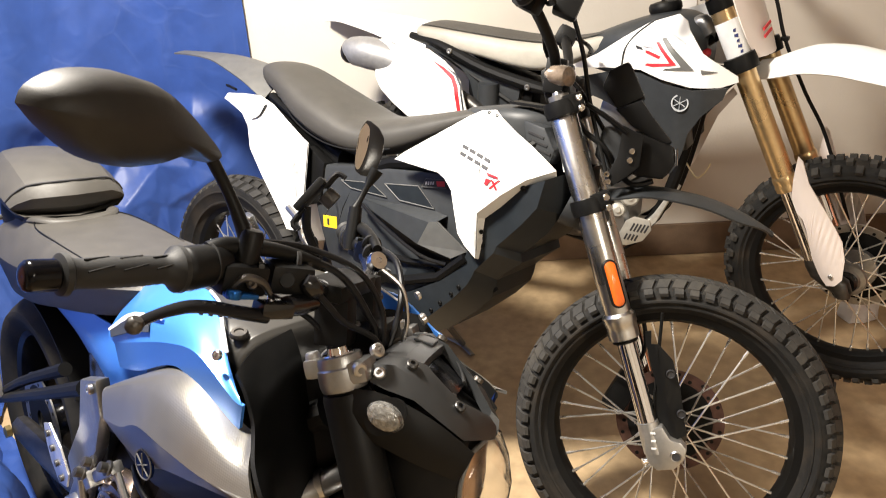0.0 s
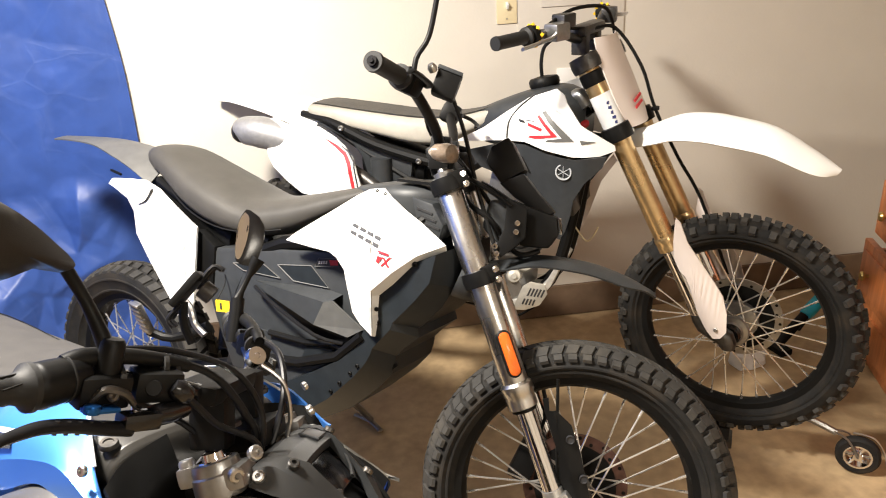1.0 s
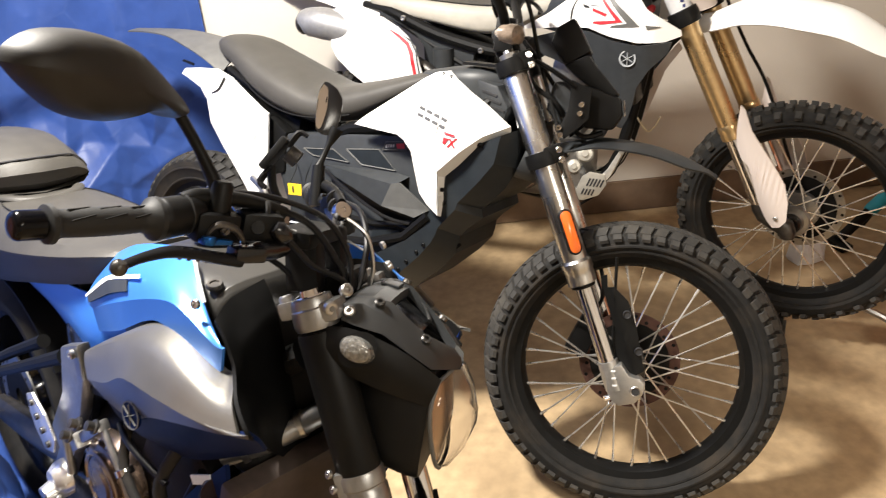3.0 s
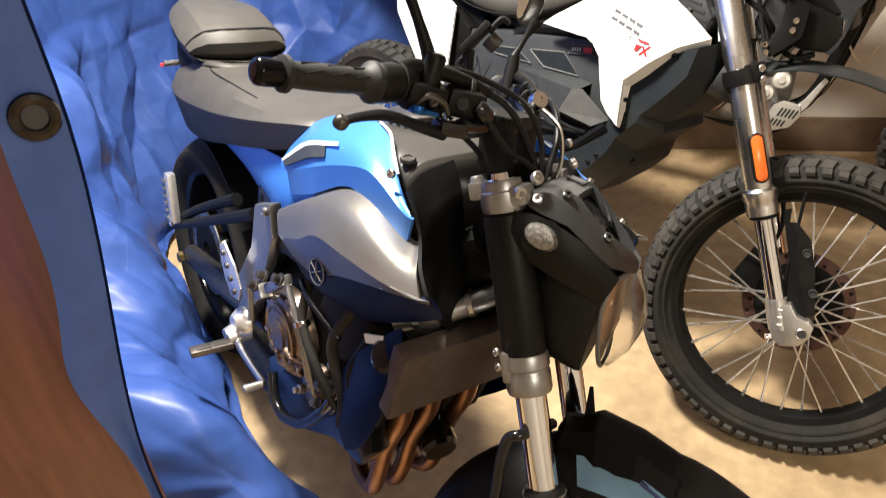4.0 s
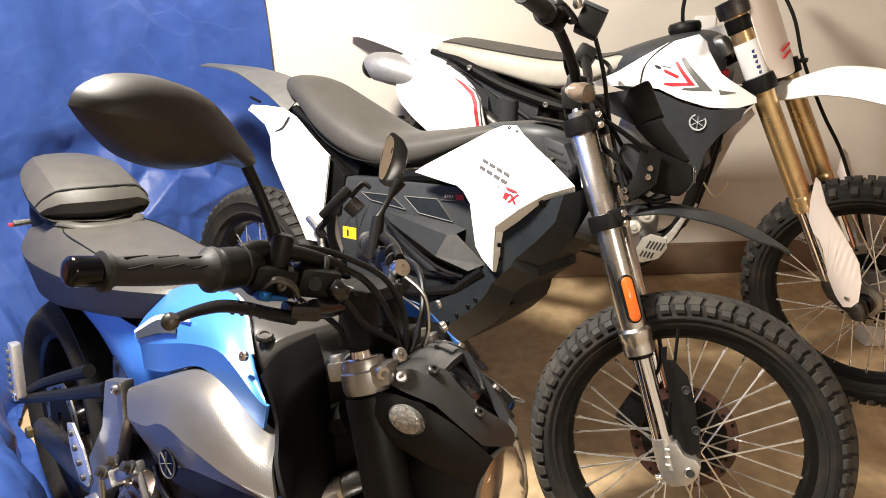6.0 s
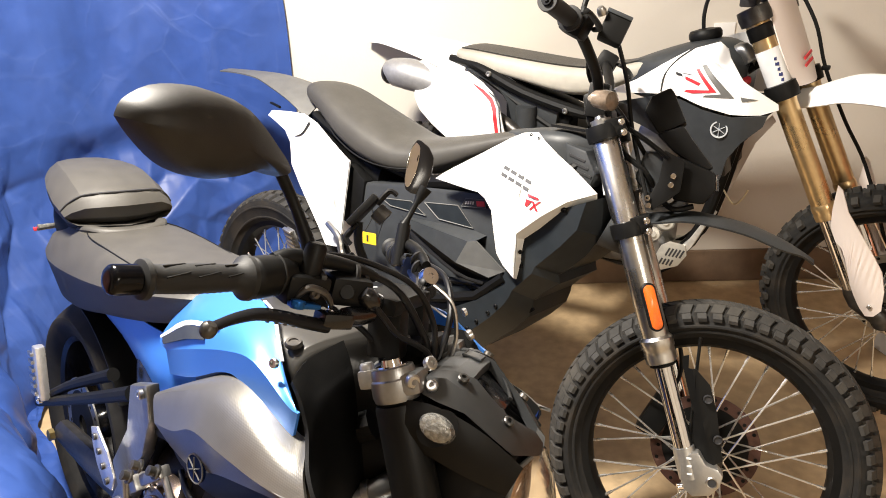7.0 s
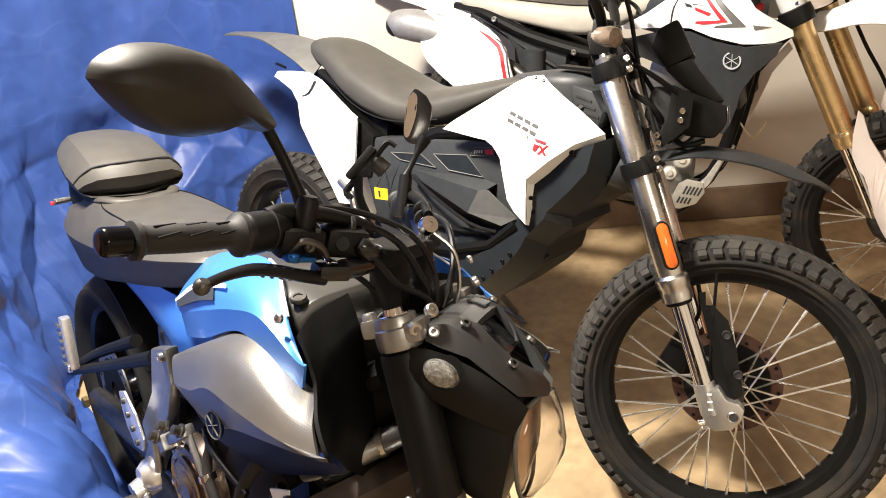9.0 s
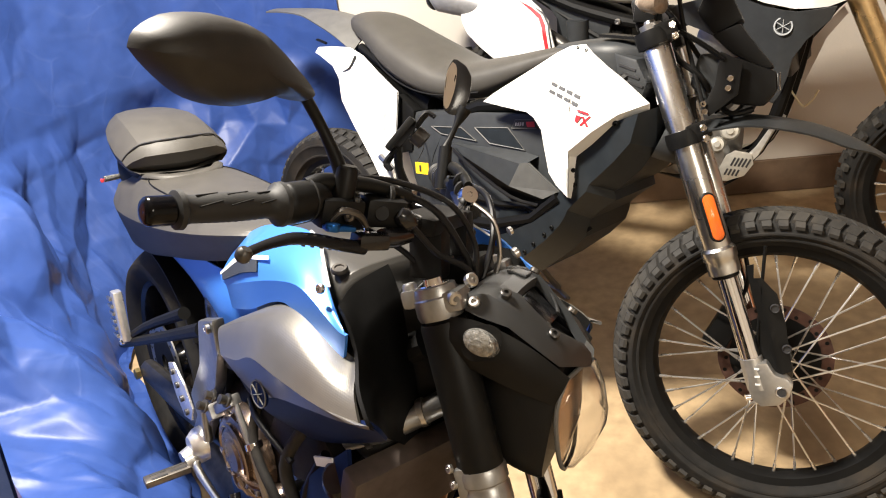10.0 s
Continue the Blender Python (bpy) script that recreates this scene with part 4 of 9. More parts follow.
        for k in range(3):
            part("cast_mark", box(B(), (1.401 + 0.004 * k, y + s * 0.0240, 0.372 - 0.016 * k), (0.010, 0.0012, 0.004), turn=(0, -10, 0)), LABEL, leg, xf=ZS)
    # orange reflector on the near leg
    a = Vector((-math.sin(radians(ZR)), 0, math.cos(radians(ZR))))
    n = Vector((0.42, -0.90, 0.0))
    n = (n - a * n.dot(a)).normalized()
    u = a.cross(n)
    c = fp(0.565, 0.034, -0.098) + a * 0.092 + n * 0.0285
    def pill(w, h, off):
        return [c + n * off + u * (w * math.cos(t)) + a * (w * math.sin(t) + math.copysign(h - w, math.sin(t))) for t in [2 * math.pi * (i + 0.5) / 28 for i in range(28)]]
    holder = part("reflector_holder", loft(B(), [pill(0.0155, 0.0520, -0.010), pill(0.0155, 0.0520, 0.003), pill(0.0135, 0.0500, 0.0045)]), BLACK, z, xf=ZS)
    part("reflector", loft(B(), [pill(0.0118, 0.0475, 0.0035), pill(0.0118, 0.0475, 0.0062), pill(0.0095, 0.0450, 0.0075)]), ORANGE, holder, "orange fork reflector", xf=ZS)
    # fork guard
    edge = [(1.345, 0.575), (1.357, 0.582), (1.362, 0.553), (1.376, 0.556), (1.411, 0.527), (1.437, 0.472), (1.457, 0.409), (1.468, 0.376), (1.446, 0.362), (1.410, 0.377), (1.392, 0.409), (1.392, 0.461), (1.366, 0.517), (1.350, 0.555)]
    guard = part("fork_guard", panel(B(), edge, lambda x, h: -0.092 - 0.012 * max(0.0, 1 - abs(x - 1.405 + (h - 0.47) * 0.42) / 0.03), 0.005, 3), BLACK, z, "black plastic fork guard", xf=ZS)
    for x, h in ((1.412, 0.500), (1.449, 0.421)):
        part("guard_hole", lathe(B(), [(0.0, 0.0), (0.0068, 0.0), (0.0080, 0.003), (0.0095, 0.0), (0.0095, -0.003)], (x, -0.1035, h), (0, -1, 0), 18), INK, guard, xf=ZS)
    part("guard_strap", tube(B(), [(1.372, -0.085, 0.62), (1.384, -0.09, 0.50), (1.396, -0.09, 0.40)], 0.007, 8, 2, 0.5), BLACK, guard, xf=ZS)
    # clamps
    for h, name in ((0.99, "upper_clamp"), (0.80, "lower_clamp")):
        bm = B()
        for y in (-0.098, 0.098):
            lathe(bm, [(0.0285, -0.017), (0.036, -0.016), (0.0375, 0), (0.036, 0.016), (0.0285, 0.017)], fp(h, 0.034, y), a, 28)
        tube(bm, [fp(h, 0.034, -0.098), fp(h, 0.012, 0), fp(h, 0.034, 0.098)], 0.022, 12, 3, 0.7)
        cl = part(name, bm, BLACK, z, xf=ZS)
        tab = fp(h, 0.070, -0.120)
        part("clamp_tab", box(B(), tab + Vector((-0.008, 0.006, 0)), (0.040, 0.018, 0.038), turn=(0, -ZR, 18), bevel=0.004), BLACK, cl, xf=ZS)
        for dz in (-0.010, 0.012):
            bolt(cl, tab + Vector((0.006, -0.006, 0)) + a * dz, (0.45, -0.9, 0.1), 0.0075, CHROME, ZS)
    part("fork_cap", lathe(B(), [(0.022, 0), (0.022, 0.012), (0.012, 0.014), (0.010, 0.02), (0, 0.021)], fp(1.005, 0.034, -0.098), a, 20), ALU, z, xf=ZS)
    part("fork_cap", lathe(B(), [(0.022, 0), (0.022, 0.012), (0.012, 0.014), (0.010, 0.02), (0, 0.021)], fp(1.005, 0.034, 0.098), a, 20), CHROME, z, xf=ZS)
    # handlebar and its fittings
    hb = lambda x, y, h: (1.042 + x, y, h - 0.002)
    bars = [hb(-0.045, -0.40, 1.20), hb(-0.025, -0.24, 1.195), hb(0.012, -0.13, 1.13), hb(0.02, -0.06, 1.09), hb(0.02, 0.06, 1.09), hb(0.012, 0.13, 1.13), hb(-0.025, 0.24, 1.195), hb(-0.045, 0.40, 1.20)]
    bar = part("handlebar", tube(B(), bars, 0.0115, 14, 4), BLACK, z, xf=ZS)
    bm = B()
    for y in (-0.05, 0.05):
        box(bm, hb(0.018, y, 1.075), (0.045, 0.03, 0.075), bevel=0.006)
    part("bar_riser", bm, BLACK, bar, xf=ZS)
    for s in (-1, 1):
        g0, g1 = Vector(hb(-0.047, s * 0.405, 1.20)), Vector(hb(-0.027, s * 0.275, 1.197))
        d = (g1 - g0).normalized()
        grip = part("grip", lathe(B(), [(0.0, -0.004), (0.018, -0.004), (0.019, 0.004), (0.0165, 0.008), (0.017, 0.115), (0.024, 0.118), (0.024, 0.126), (0.015, 0.130)], g0, d, 24), GRIP, bar, xf=ZS)
        part("bar_end", lathe(B(), [(0.0, -0.012), (0.004, -0.012), (0.0045, -0.009), (0.009, -0.009), (0.010, -0.003)], g0, d, 20), GLOSS, grip, xf=ZS)
        bm = B()
        box(bm, g1 + d * 0.035, (0.05, 0.055, 0.05), turn=(0, 20, 8 * s), bevel=0.012)
        part("switch_housing", bm, BLACK, bar, xf=ZS)
        bm = B()
        tube(bm, [g1 + d * 0.05 + Vector((0.03, 0, -0.004)), g1 + Vector((0.055, 0, -0.008)), g0 + Vector((0.075, 0, -0.012)), g0 + d * -0.01 + Vector((0.068, 0, -0.012))], [0.007, 0.007, 0.006, 0.008], 8, 3, 0.7)
        part("brake_lever", bm, BLACK, bar, xf=ZS)
        if s < 0:
            st = g1 + d * 0.06
            part("mirror_stalk", tube(B(), [st, st + Vector((0.0, 0, 0.05)), st + Vector((0.02, -s * 0.008, 0.10)), st + Vector((0.032, s * 0.004, 0.20))], 0.0055, 10, 4), BLACK, bar, xf=ZS)
            bm = B()
            mc = st + Vector((0.036, s * 0.045, 0.222))
            loft(bm, [[mc + Vector((dx, 0.078 * k * math.cos(t), 0.050 * k * math.sin(t))) for t in [2 * math.pi * i / 24 for i in range(24)]] for dx, k in ((-0.012, 0.93), (-0.006, 1.0), (0.008, 0.93), (0.02, 0.55))])
            head = part("mirror_head", bm, BLACK, bar, xf=ZS)
            bm = B()
            loft(bm, [[mc + Vector((dx, 0.07 * math.cos(t), 0.044 * math.sin(t))) for t in [2 * math.pi * i / 24 for i in range(24)]] for dx in (-0.013, -0.0125)])
            part("mirror_glass", bm, MIRROR, head, xf=ZS)
    rb = Vector(hb(0.03, -0.175, 1.195))
    res = part("brake_reservoir", box(B(), rb + Vector((0.01, 0, 0.008)), (0.05, 0.062, 0.050), turn=(0, 15, 10), bevel=0.006), BLACK, bar, xf=ZS)
    part("reservoir_lid", box(B(), rb + Vector((0.016, 0, 0.035)), (0.052, 0.064, 0.008), turn=(0, 15, 10), bevel=0.002), GREY, res, xf=ZS)
    part("banjo_bolt", lathe(B(), [(0.009, 0), (0.010, 0.008), (0.006, 0.016), (0, 0.017)], rb + Vector((-0.012, -0.035, 0.03)), (-0.3, -0.6, 0.7), 14), STEEL, res, xf=ZS)
    part("brake_hose", tube(B(), [rb + Vector((0.02, 0.03, -0.01)), rb + Vector((0.05, 0.05, -0.08)), fp(0.98, 0.09, -0.07), fp(0.84, 0.085, -0.09)], 0.0045, 8, 5), BLACK, bar, xf=ZS)
    part("cable", tube(B(), [rb + Vector((-0.03, 0.0, -0.03)), fp(1.10, 0.03, -0.055), fp(1.02, 0.075, -0.06), fp(0.90, 0.11, -0.04)], 0.005, 8, 5), BLACK, bar, xf=ZS)
    bm = B()
    box(bm, fp(1.045, 0.03, 0.0), (0.06, 0.10, 0.075), turn=(0, -20, 0), bevel=0.012)
    part("instrument", bm, BLACK, bar, xf=ZS)
    for s in (-1, 1):
        bm = B()
        loft(bm, [[Vector((1.088 + dx, s * 0.12, 1.070)) + Vector((0.012 * k * math.cos(t), 0.027 * k * math.cos(t), 0.022 * k * math.sin(t))) for t in [2 * math.pi * i / 16 for i in range(16)]] for dx, k in ((-0.035, 0.3), (-0.02, 0.85), (0.0, 1.0), (0.012, 0.9), (0.018, 0.4))])
        part("indicator", bm, AMBER if s < 0 else BLACK, z, "smoked clear turn signal", xf=ZS)
    # headlight, its black mask and bracket
    lamp = part("headlight", prism(B(), [(1.245, 0.985), (1.330, 0.962), (1.338, 0.925), (1.320, 0.892), (1.255, 0.890)], -0.066, 0.066, 0.010), BLACK, z, "square black headlight", xf=ZS)
    part("lens", prism(B(), [(1.331, 0.958), (1.337, 0.960), (1.344, 0.925), (1.338, 0.924)], -0.055, 0.055, 0.002), LENS, lamp, xf=ZS)
    mask = part("mask", prism(B(), [(1.161, 1.065), (1.170, 1.099), (1.206, 1.123), (1.218, 1.108), (1.252, 1.055), (1.201, 1.020)], -0.052, 0.052, 0.008), BLACK, lamp, "black plastic headlight mask", xf=ZS)
    part("mask_fin", prism(B(), [(1.196, 1.022), (1.247, 1.048), (1.279, 1.014), (1.325, 0.970), (1.306, 0.960), (1.236, 0.992)], -0.058, 0.058, 0.007), BLACK, mask, xf=ZS)
    part("headlight_shell", prism(B(), [(1.180, 0.985), (1.225, 0.990), (1.250, 0.975), (1.252, 0.905), (1.215, 0.885), (1.170, 0.92)], -0.060, 0.060, 0.012), GREY, lamp, xf=ZS)
    for s in (-1, 1):
        br = part("bracket", prism(B(), [(1.222, 0.990), (1.266, 0.974), (1.269, 0.911), (1.248, 0.888), (1.221, 0.862), (1.208, 0.884), (1.222, 0.925)], s * 0.082, s * 0.088, 0.0015), BLACK, lamp, "bolted black headlight bracket", xf=ZS)
        part("arm", tube(B(), [(1.140, s * 0.085, 1.022), (1.180, s * 0.086, 1.004), (1.232, s * 0.085, 0.975)], 0.009, 8, 2, 0.6), BLACK, lamp, xf=ZS)
        for x, h in ((1.249, 0.940), (1.248, 0.921), (1.207, 0.886), (1.212, 0.871)):
            bolt(br, (x, s * 0.089, h), (0, s, 0), 0.0062, CHROME, ZS)
    part("loom", tube(B(), [(1.10, -0.05, 1.02), (1.14, -0.07, 0.97), (1.19, -0.075, 0.94), (1.22, -0.05, 0.90), (1.26, -0.06, 0.872), (1.30, -0.05, 0.885)], 0.006, 8, 4), BLACK, lamp, xf=ZS)
    # high front fender
    bm = B()
    spine = [(1.17, 0.835), (1.242, 0.856), (1.305, 0.870), (1.407, 0.866), (1.483, 0.848), (1.53, 0.829), (1.556, 0.816)]
    wid = [0.050, 0.072, 0.076, 0.070, 0.054, 0.030, 0.006]
    sheet(bm, [[(x, k * w, h - (0.020 * abs(k) ** 1.6 if w > 0.04 else 0.008 * abs(k))) for (x, h), w in zip(spine, wid)] for k in (-1, -0.8, -0.4, 0, 0.4, 0.8, 1)], 12, 4, 0.004)
    part("front_fender", bm, GREY, z, "black plastic high front fender", xf=ZS)
    # frame and body
    bm = B()
    for s in (-1, 1):
        tube(bm, [(1.10, s * 0.03, 0.93), (1.02, s * 0.085, 0.90), (0.85, s * 0.105, 0.86), (0.62, s * 0.10, 0.80), (0.52, s * 0.10, 0.62), (0.55, s * 0.09, 0.46)], 0.018, 10, 3)
        tube(bm, [(0.62, s * 0.08, 0.82), (0.40, s * 0.09, 0.86), (0.20, s * 0.07, 0.93)], 0.012, 8, 3)
    lathe(bm, [(0.034, -0.09), (0.036, 0.10)], fp(0.89), a, 20)
    part("frame", bm, BLACK, z)
    box_out = [(0.412, 0.735), (0.428, 0.772), (0.466, 0.786), (0.606, 0.808), (0.86, 0.836), (0.96, 0.84), (0.96, 0.62), (0.93, 0.56), (0.80, 0.46), (0.66, 0.42), (0.52, 0.47), (0.46, 0.60)]
    battery = part("battery_box", prism(B(), box_out, -0.118, 0.118, 0.010), GREY, z, "dark grey battery housing")
    for s in (-1, 1):
        y = lambda d: (lambda x, h: s * d)
        for out in ([(0.531, 0.757), (0.636, 0.770), (0.689, 0.744), (0.566, 0.743)], [(0.681, 0.777), (0.787, 0.792), (0.840, 0.747), (0.732, 0.745)]):
            part("inset", panel(B(), out, y(0.1205), 0.003, 1), BELLY, battery)
            part("inset_rim", tube(B(), [(q[0], s * 0.1205, q[1]) for q in out + out[:1]], 0.0016, 6, 0), MIDGREY, battery)
        badge = [(0.799, 0.793), (0.810, 0.815), (0.872, 0.824), (0.872, 0.804)]
        part("badge", panel(B(), badge, y(0.122), 0.003, 0), INK, battery)
        part("badge_rim", tube(B(), [(q[0], s * 0.122, q[1]) for q in badge + badge[:1]], 0.0009, 6, 0), MIDGREY, battery)
        for k in range(4):
            x, h = 0.811 + 0.007 * k, 0.8045 + 0.0012 * k
            part("badge_bar", panel(B(), [(x, h + 0.004), (x + 0.004, h + 0.0048), (x + 0.0032, h - 0.003), (x - 0.0008, h - 0.004)], y(0.1236), 0.001, 0), NYLON, battery)
        part("badge_strip", panel(B(), [(0.842, 0.815), (0.866, 0.819), (0.868, 0.807), (0.846, 0.803)], y(0.1236), 0.001, 0), RED, battery)
        # folded wedge cover: a dark long face, a pale end facet and a black underside
        ridge = [(0.850, s * 0.152, 0.722), (0.872, s * 0.150, 0.728), (0.955, s * 0.140, 0.673), (0.918, s * 0.147, 0.649), (0.822, s * 0.154, 0.662)]
        t = (0, -s * 0.006, 0)
        wedge = part("wedge_cover", plate(B(), [(0.615, s * 0.128, 0.726), ridge[0], ridge[4], (0.650, s * 0.132, 0.704)], t), GREY, battery, "grey angular side cover")
        part("wedge_facet", plate(B(), ridge, t), PALEGREY, wedge, "paler grey end facet")
        part("wedge_top", plate(B(), [(0.615, s * 0.128, 0.727), (0.84, s * 0.121, 0.742), (0.880, s * 0.121, 0.738), ridge[1], ridge[0]], t), GREY, wedge)
        part("wedge_under", plate(B(), [(0.650, s * 0.131, 0.703), ridge[4], ridge[3], (0.893, s * 0.128, 0.634), (0.812, s * 0.126, 0.618), (0.757, s * 0.127, 0.650)], t), BLACK, wedge)
        part("side_hose", tube(B(), [(0.625, s * 0.140, 0.716), (0.70, s * 0.158, 0.690), (0.83, s * 0.160, 0.640), (0.90, s * 0.140, 0.628)], 0.0045, 8, 3), SATIN, battery)
        bm = B()
        tube(bm, [(0.66, s * 0.126, 0.600), (0.78, s * 0.130, 0.602), (0.86, s * 0.132, 0.616), (0.905, s * 0.134, 0.612)], 0.008, 8, 0)
        tube(bm, [(0.60, s * 0.12, 0.52), (0.76, s * 0.128, 0.545), (0.88, s * 0.134, 0.590), (0.955, s * 0.138, 0.660)], 0.013, 8, 0)
        part("side_rail", bm, BLACK, battery)
        low = [(0.62, 0.60), (0.80, 0.596), (0.872, 0.604), (0.845, 0.565), (0.78, 0.52), (0.70, 0.475), (0.62, 0.50)]
        part("lower_cover", panel(B(), low, y(0.122), 0.005, 1), GREY, battery)
        part("lower_step", plate(B(), [(0.78, s * 0.128, 0.590), (0.862, s * 0.130, 0.600), (0.835, s * 0.128, 0.562), (0.76, s * 0.126, 0.548)], t), BELLY, battery)
    # belly fairing: flat sides, a broad chamfer and a stepped lower edge
    edge = [(1.150, 0.885), (1.158, 0.80), (1.13, 0.75), (1.087, 0.703), (1.069, 0.688), (1.076, 0.668), (1.035, 0.632), (1.015, 0.609), (1.013, 0.589), (1.006, 0.563), (0.967, 0.516), (0.888, 0.443), (0.79, 0.385), (0.66, 0.36), (0.60, 0.42), (0.80, 0.53), (0.89, 0.585), (0.945, 0.64), (0.962, 0.68), (0.975, 0.76), (1.03, 0.80), (1.09, 0.855)]
    side = [(1.138, 0.878), (1.126, 0.815), (1.092, 0.770), (1.052, 0.725), (1.036, 0.708), (1.030, 0.690), (1.000, 0.655), (0.984, 0.636), (0.978, 0.618), (0.965, 0.594), (0.930, 0.55), (0.86, 0.48), (0.78, 0.42), (0.66, 0.385)] + edge[14:]
    bm = loft(B(), [[(x, y, h) for x, h in ring] for ring, y in ((side, -0.142), (edge, -0.088), (edge, 0.088), (side, 0.142))])
    skid = part("belly_fairing", bm, BELLY, z, "dark charcoal angular belly fairing", angle=15)
    for x, h in ((0.945, 0.585), (0.925, 0.562), (0.895, 0.53), (0.87, 0.503), (1.00, 0.70)):
        bolt(skid, (x, -0.142, h), (0, -1, 0), 0.005, BLACK)
    for k in range(5):
        x, h = 1.018 - 0.022 * k, 0.585 - 0.022 * k
        part("belly_tab", box(B(), (x - 0.012, -0.086, h), (0.016, 0.010, 0.020), turn=(0, -45, 0), bevel=0.003), BLACK, skid)
    part("side_lug", tube(B(), [(1.155, -0.07, 0.815), (1.19, -0.05, 0.80), (1.20, 0.0, 0.79)], [0.040, 0.036, 0.030], 14, 2), GREY, z, "grey steering head cover")
    out = [(0.741, 0.854), (0.771, 0.876), (0.862, 0.936), (0.920, 0.977), (0.950, 0.994), (0.984, 1.000), (1.008, 0.984), (1.050, 0.962), (1.090, 0.938), (1.127, 0.913), (1.150, 0.897), (1.099, 0.872), (1.049, 0.830), (0.980, 0.766), (0.990, 0.720), (1.000, 0.676), (0.968, 0.698), (0.947, 0.722), (0.932, 0.777), (0.922, 0.816), (0.900, 0.840), (0.880, 0.850)]
    for s in (-1, 1):
        depth = lambda x, h, s=s: s * (0.172 - 0.42 * max(0, h - 0.87) - 0.35 * max(0, x - 1.05) - 0.12 * max(0, 0.85 - x) - 0.03 * max(0, 0.80 - h))
        pn = part("side_panel", panel(B(), out, depth, 0.005, 4), WHITE, z, "glossy white side panel")
        # the folded lower edge turns in under the panel
        crease = [(1.150, 0.897), (1.099, 0.872), (1.049, 0.830), (0.980, 0.766), (0.990, 0.720), (1.000, 0.676)]
        under = [(1.142, 0.880), (1.098, 0.850), (1.036, 0.797), (1.000, 0.764), (0.998, 0.720), (0.990, 0.664)]
        bm = B()
        a0 = [bm.verts.new((x, depth(x, h), h)) for x, h in crease]
        a1 = [bm.verts.new((x, depth(x, h) - s * 0.030, h)) for x, h in under]
        for k in range(5):
            bm.faces.new((a0[k], a0[k + 1], a1[k + 1], a1[k]))
        shell(bm, 0.004, (0, -s, 0))
        part("lower_edge", bm, WHITE, pn, "folded lower edge of the panel", angle=12)
        if s < 0:
            for k in range(4):
                bx, bz = 0.931 + 0.0213 * k, 0.920 - 0.0055 * k
                for j in range(2):
                    cx, cz = bx - 0.001 * j, bz - 0.0150 * j
                    q = [(cx, cz), (cx + 0.0155, cz - 0.004), (cx + 0.0152, cz - 0.0105), (cx - 0.0003, cz - 0.0065)]
                    part("lettering_bar", panel(B(), q, lambda x, h: depth(x, h) - 0.0016, 0.002, 1), INK, pn, "dark lettering bar")
            for q in ([(1.012, 0.874), (1.040, 0.870), (1.040, 0.866), (1.012, 0.870)], [(1.011, 0.862), (1.024, 0.860), (1.014, 0.846), (1.008, 0.848)], [(1.024, 0.861), (1.030, 0.860), (1.043, 0.841), (1.037, 0.841)], [(1.043, 0.864), (1.047, 0.863), (1.024, 0.840), (1.020, 0.842)]):
                part("red_mark", panel(B(), q, lambda x, h: depth(x, h) - 0.0016, 0.002, 1), RED, pn, "small red mark")
        bolt(pn, (1.090, depth(1.09, 0.858) - s * 0.014, 0.852), (0.3, s, -0.5), 0.0065, BLACK)
        bolt(pn, (0.999, depth(1.0, 0.735) - s * 0.019, 0.735), (0.6, s, 0), 0.005, BLACK)
        for x, h in ((0.970, 0.992), (0.992, 0.988)):
            bolt(pn, (x, depth(x, h) - s * 0.002, h), (0, s, 0.6), 0.004, BLACK)
    bm = B()
    body(bm, [(0.86, 0.05, 0.90, 0.985), (0.95, 0.085, 0.88, 1.002), (1.03, 0.085, 0.88, 1.008), (1.09, 0.05, 0.90, 1.000), (1.11, 0.03, 0.92, 0.985)], 5, 24, 3)
    top = part("top_cover", bm, GREY, z, "dark grey cover before the seat")
    part("lid", panel(B(), [(0.0, 0.0), (0.07, 0.01), (0.085, 0.04), (0.0, 0.045)], lambda x, h: 0.0, 0.006, 1), BLACK, top, xf=Matrix.Translation((0.99, -0.03, 1.012)) @ Matrix.Rotation(radians(90), 4, "X") @ Matrix.Rotation(0, 4, "Z"))
    part("harness", tube(B(), [(1.10, -0.05, 0.955), (1.06, -0.085, 0.93), (1.04, -0.10, 0.86), (1.07, -0.09, 0.80)], 0.011, 8, 3), BLACK, z)
    part("warning_label", plate(B(), [(1.103, -0.060, 0.974), (1.122, -0.060, 0.980), (1.134, -0.060, 0.945), (1.116, -0.060, 0.937)], (0, 0.002, 0)), LABEL, z, "white paper label")
    part("warning_label", plate(B(), [(1.124, -0.058, 0.912), (1.138, -0.058, 0.917), (1.148, -0.058, 0.890), (1.134, -0.058, 0.884)], (0, 0.002, 0)), LABEL, z, "white paper label")
    grille = part("vent_box", prism(B(), [(1.035, 0.985), (1.090, 0.975), (1.120, 0.930), (1.110, 0.895), (1.060, 0.900)], -0.085, -0.035, 0.006), GREY, z, "dark slotted plastic duct")
    for k in range(3):
        part("vent_slot", box(B(), (1.072 + 0.010 * k, -0.0855, 0.957 - 0.016 * k), (0.040, 0.003, 0.005), turn=(0, 12, 0)), INK, grille)
    bm = B()
    body(bm, [(0.135, 0.045, 0.992, 1.008), (0.165, 0.075, 0.962, 1.022), (0.24, 0.100, 0.930, 1.018), (0.34, 0.122, 0.872, 0.986), (0.45, 0.132, 0.836, 0.950), (0.56, 0.128, 0.826, 0.921), (0.68, 0.108, 0.846, 0.938), (0.80, 0.082, 0.905, 0.966), (0.90, 0.060, 0.960, 0.990), (0.925, 0.04, 0.972, 0.990)], 2.7, 32, 4)
    for v in bm.verts:
        v.co.z -= 0.5 * v.co.y ** 2
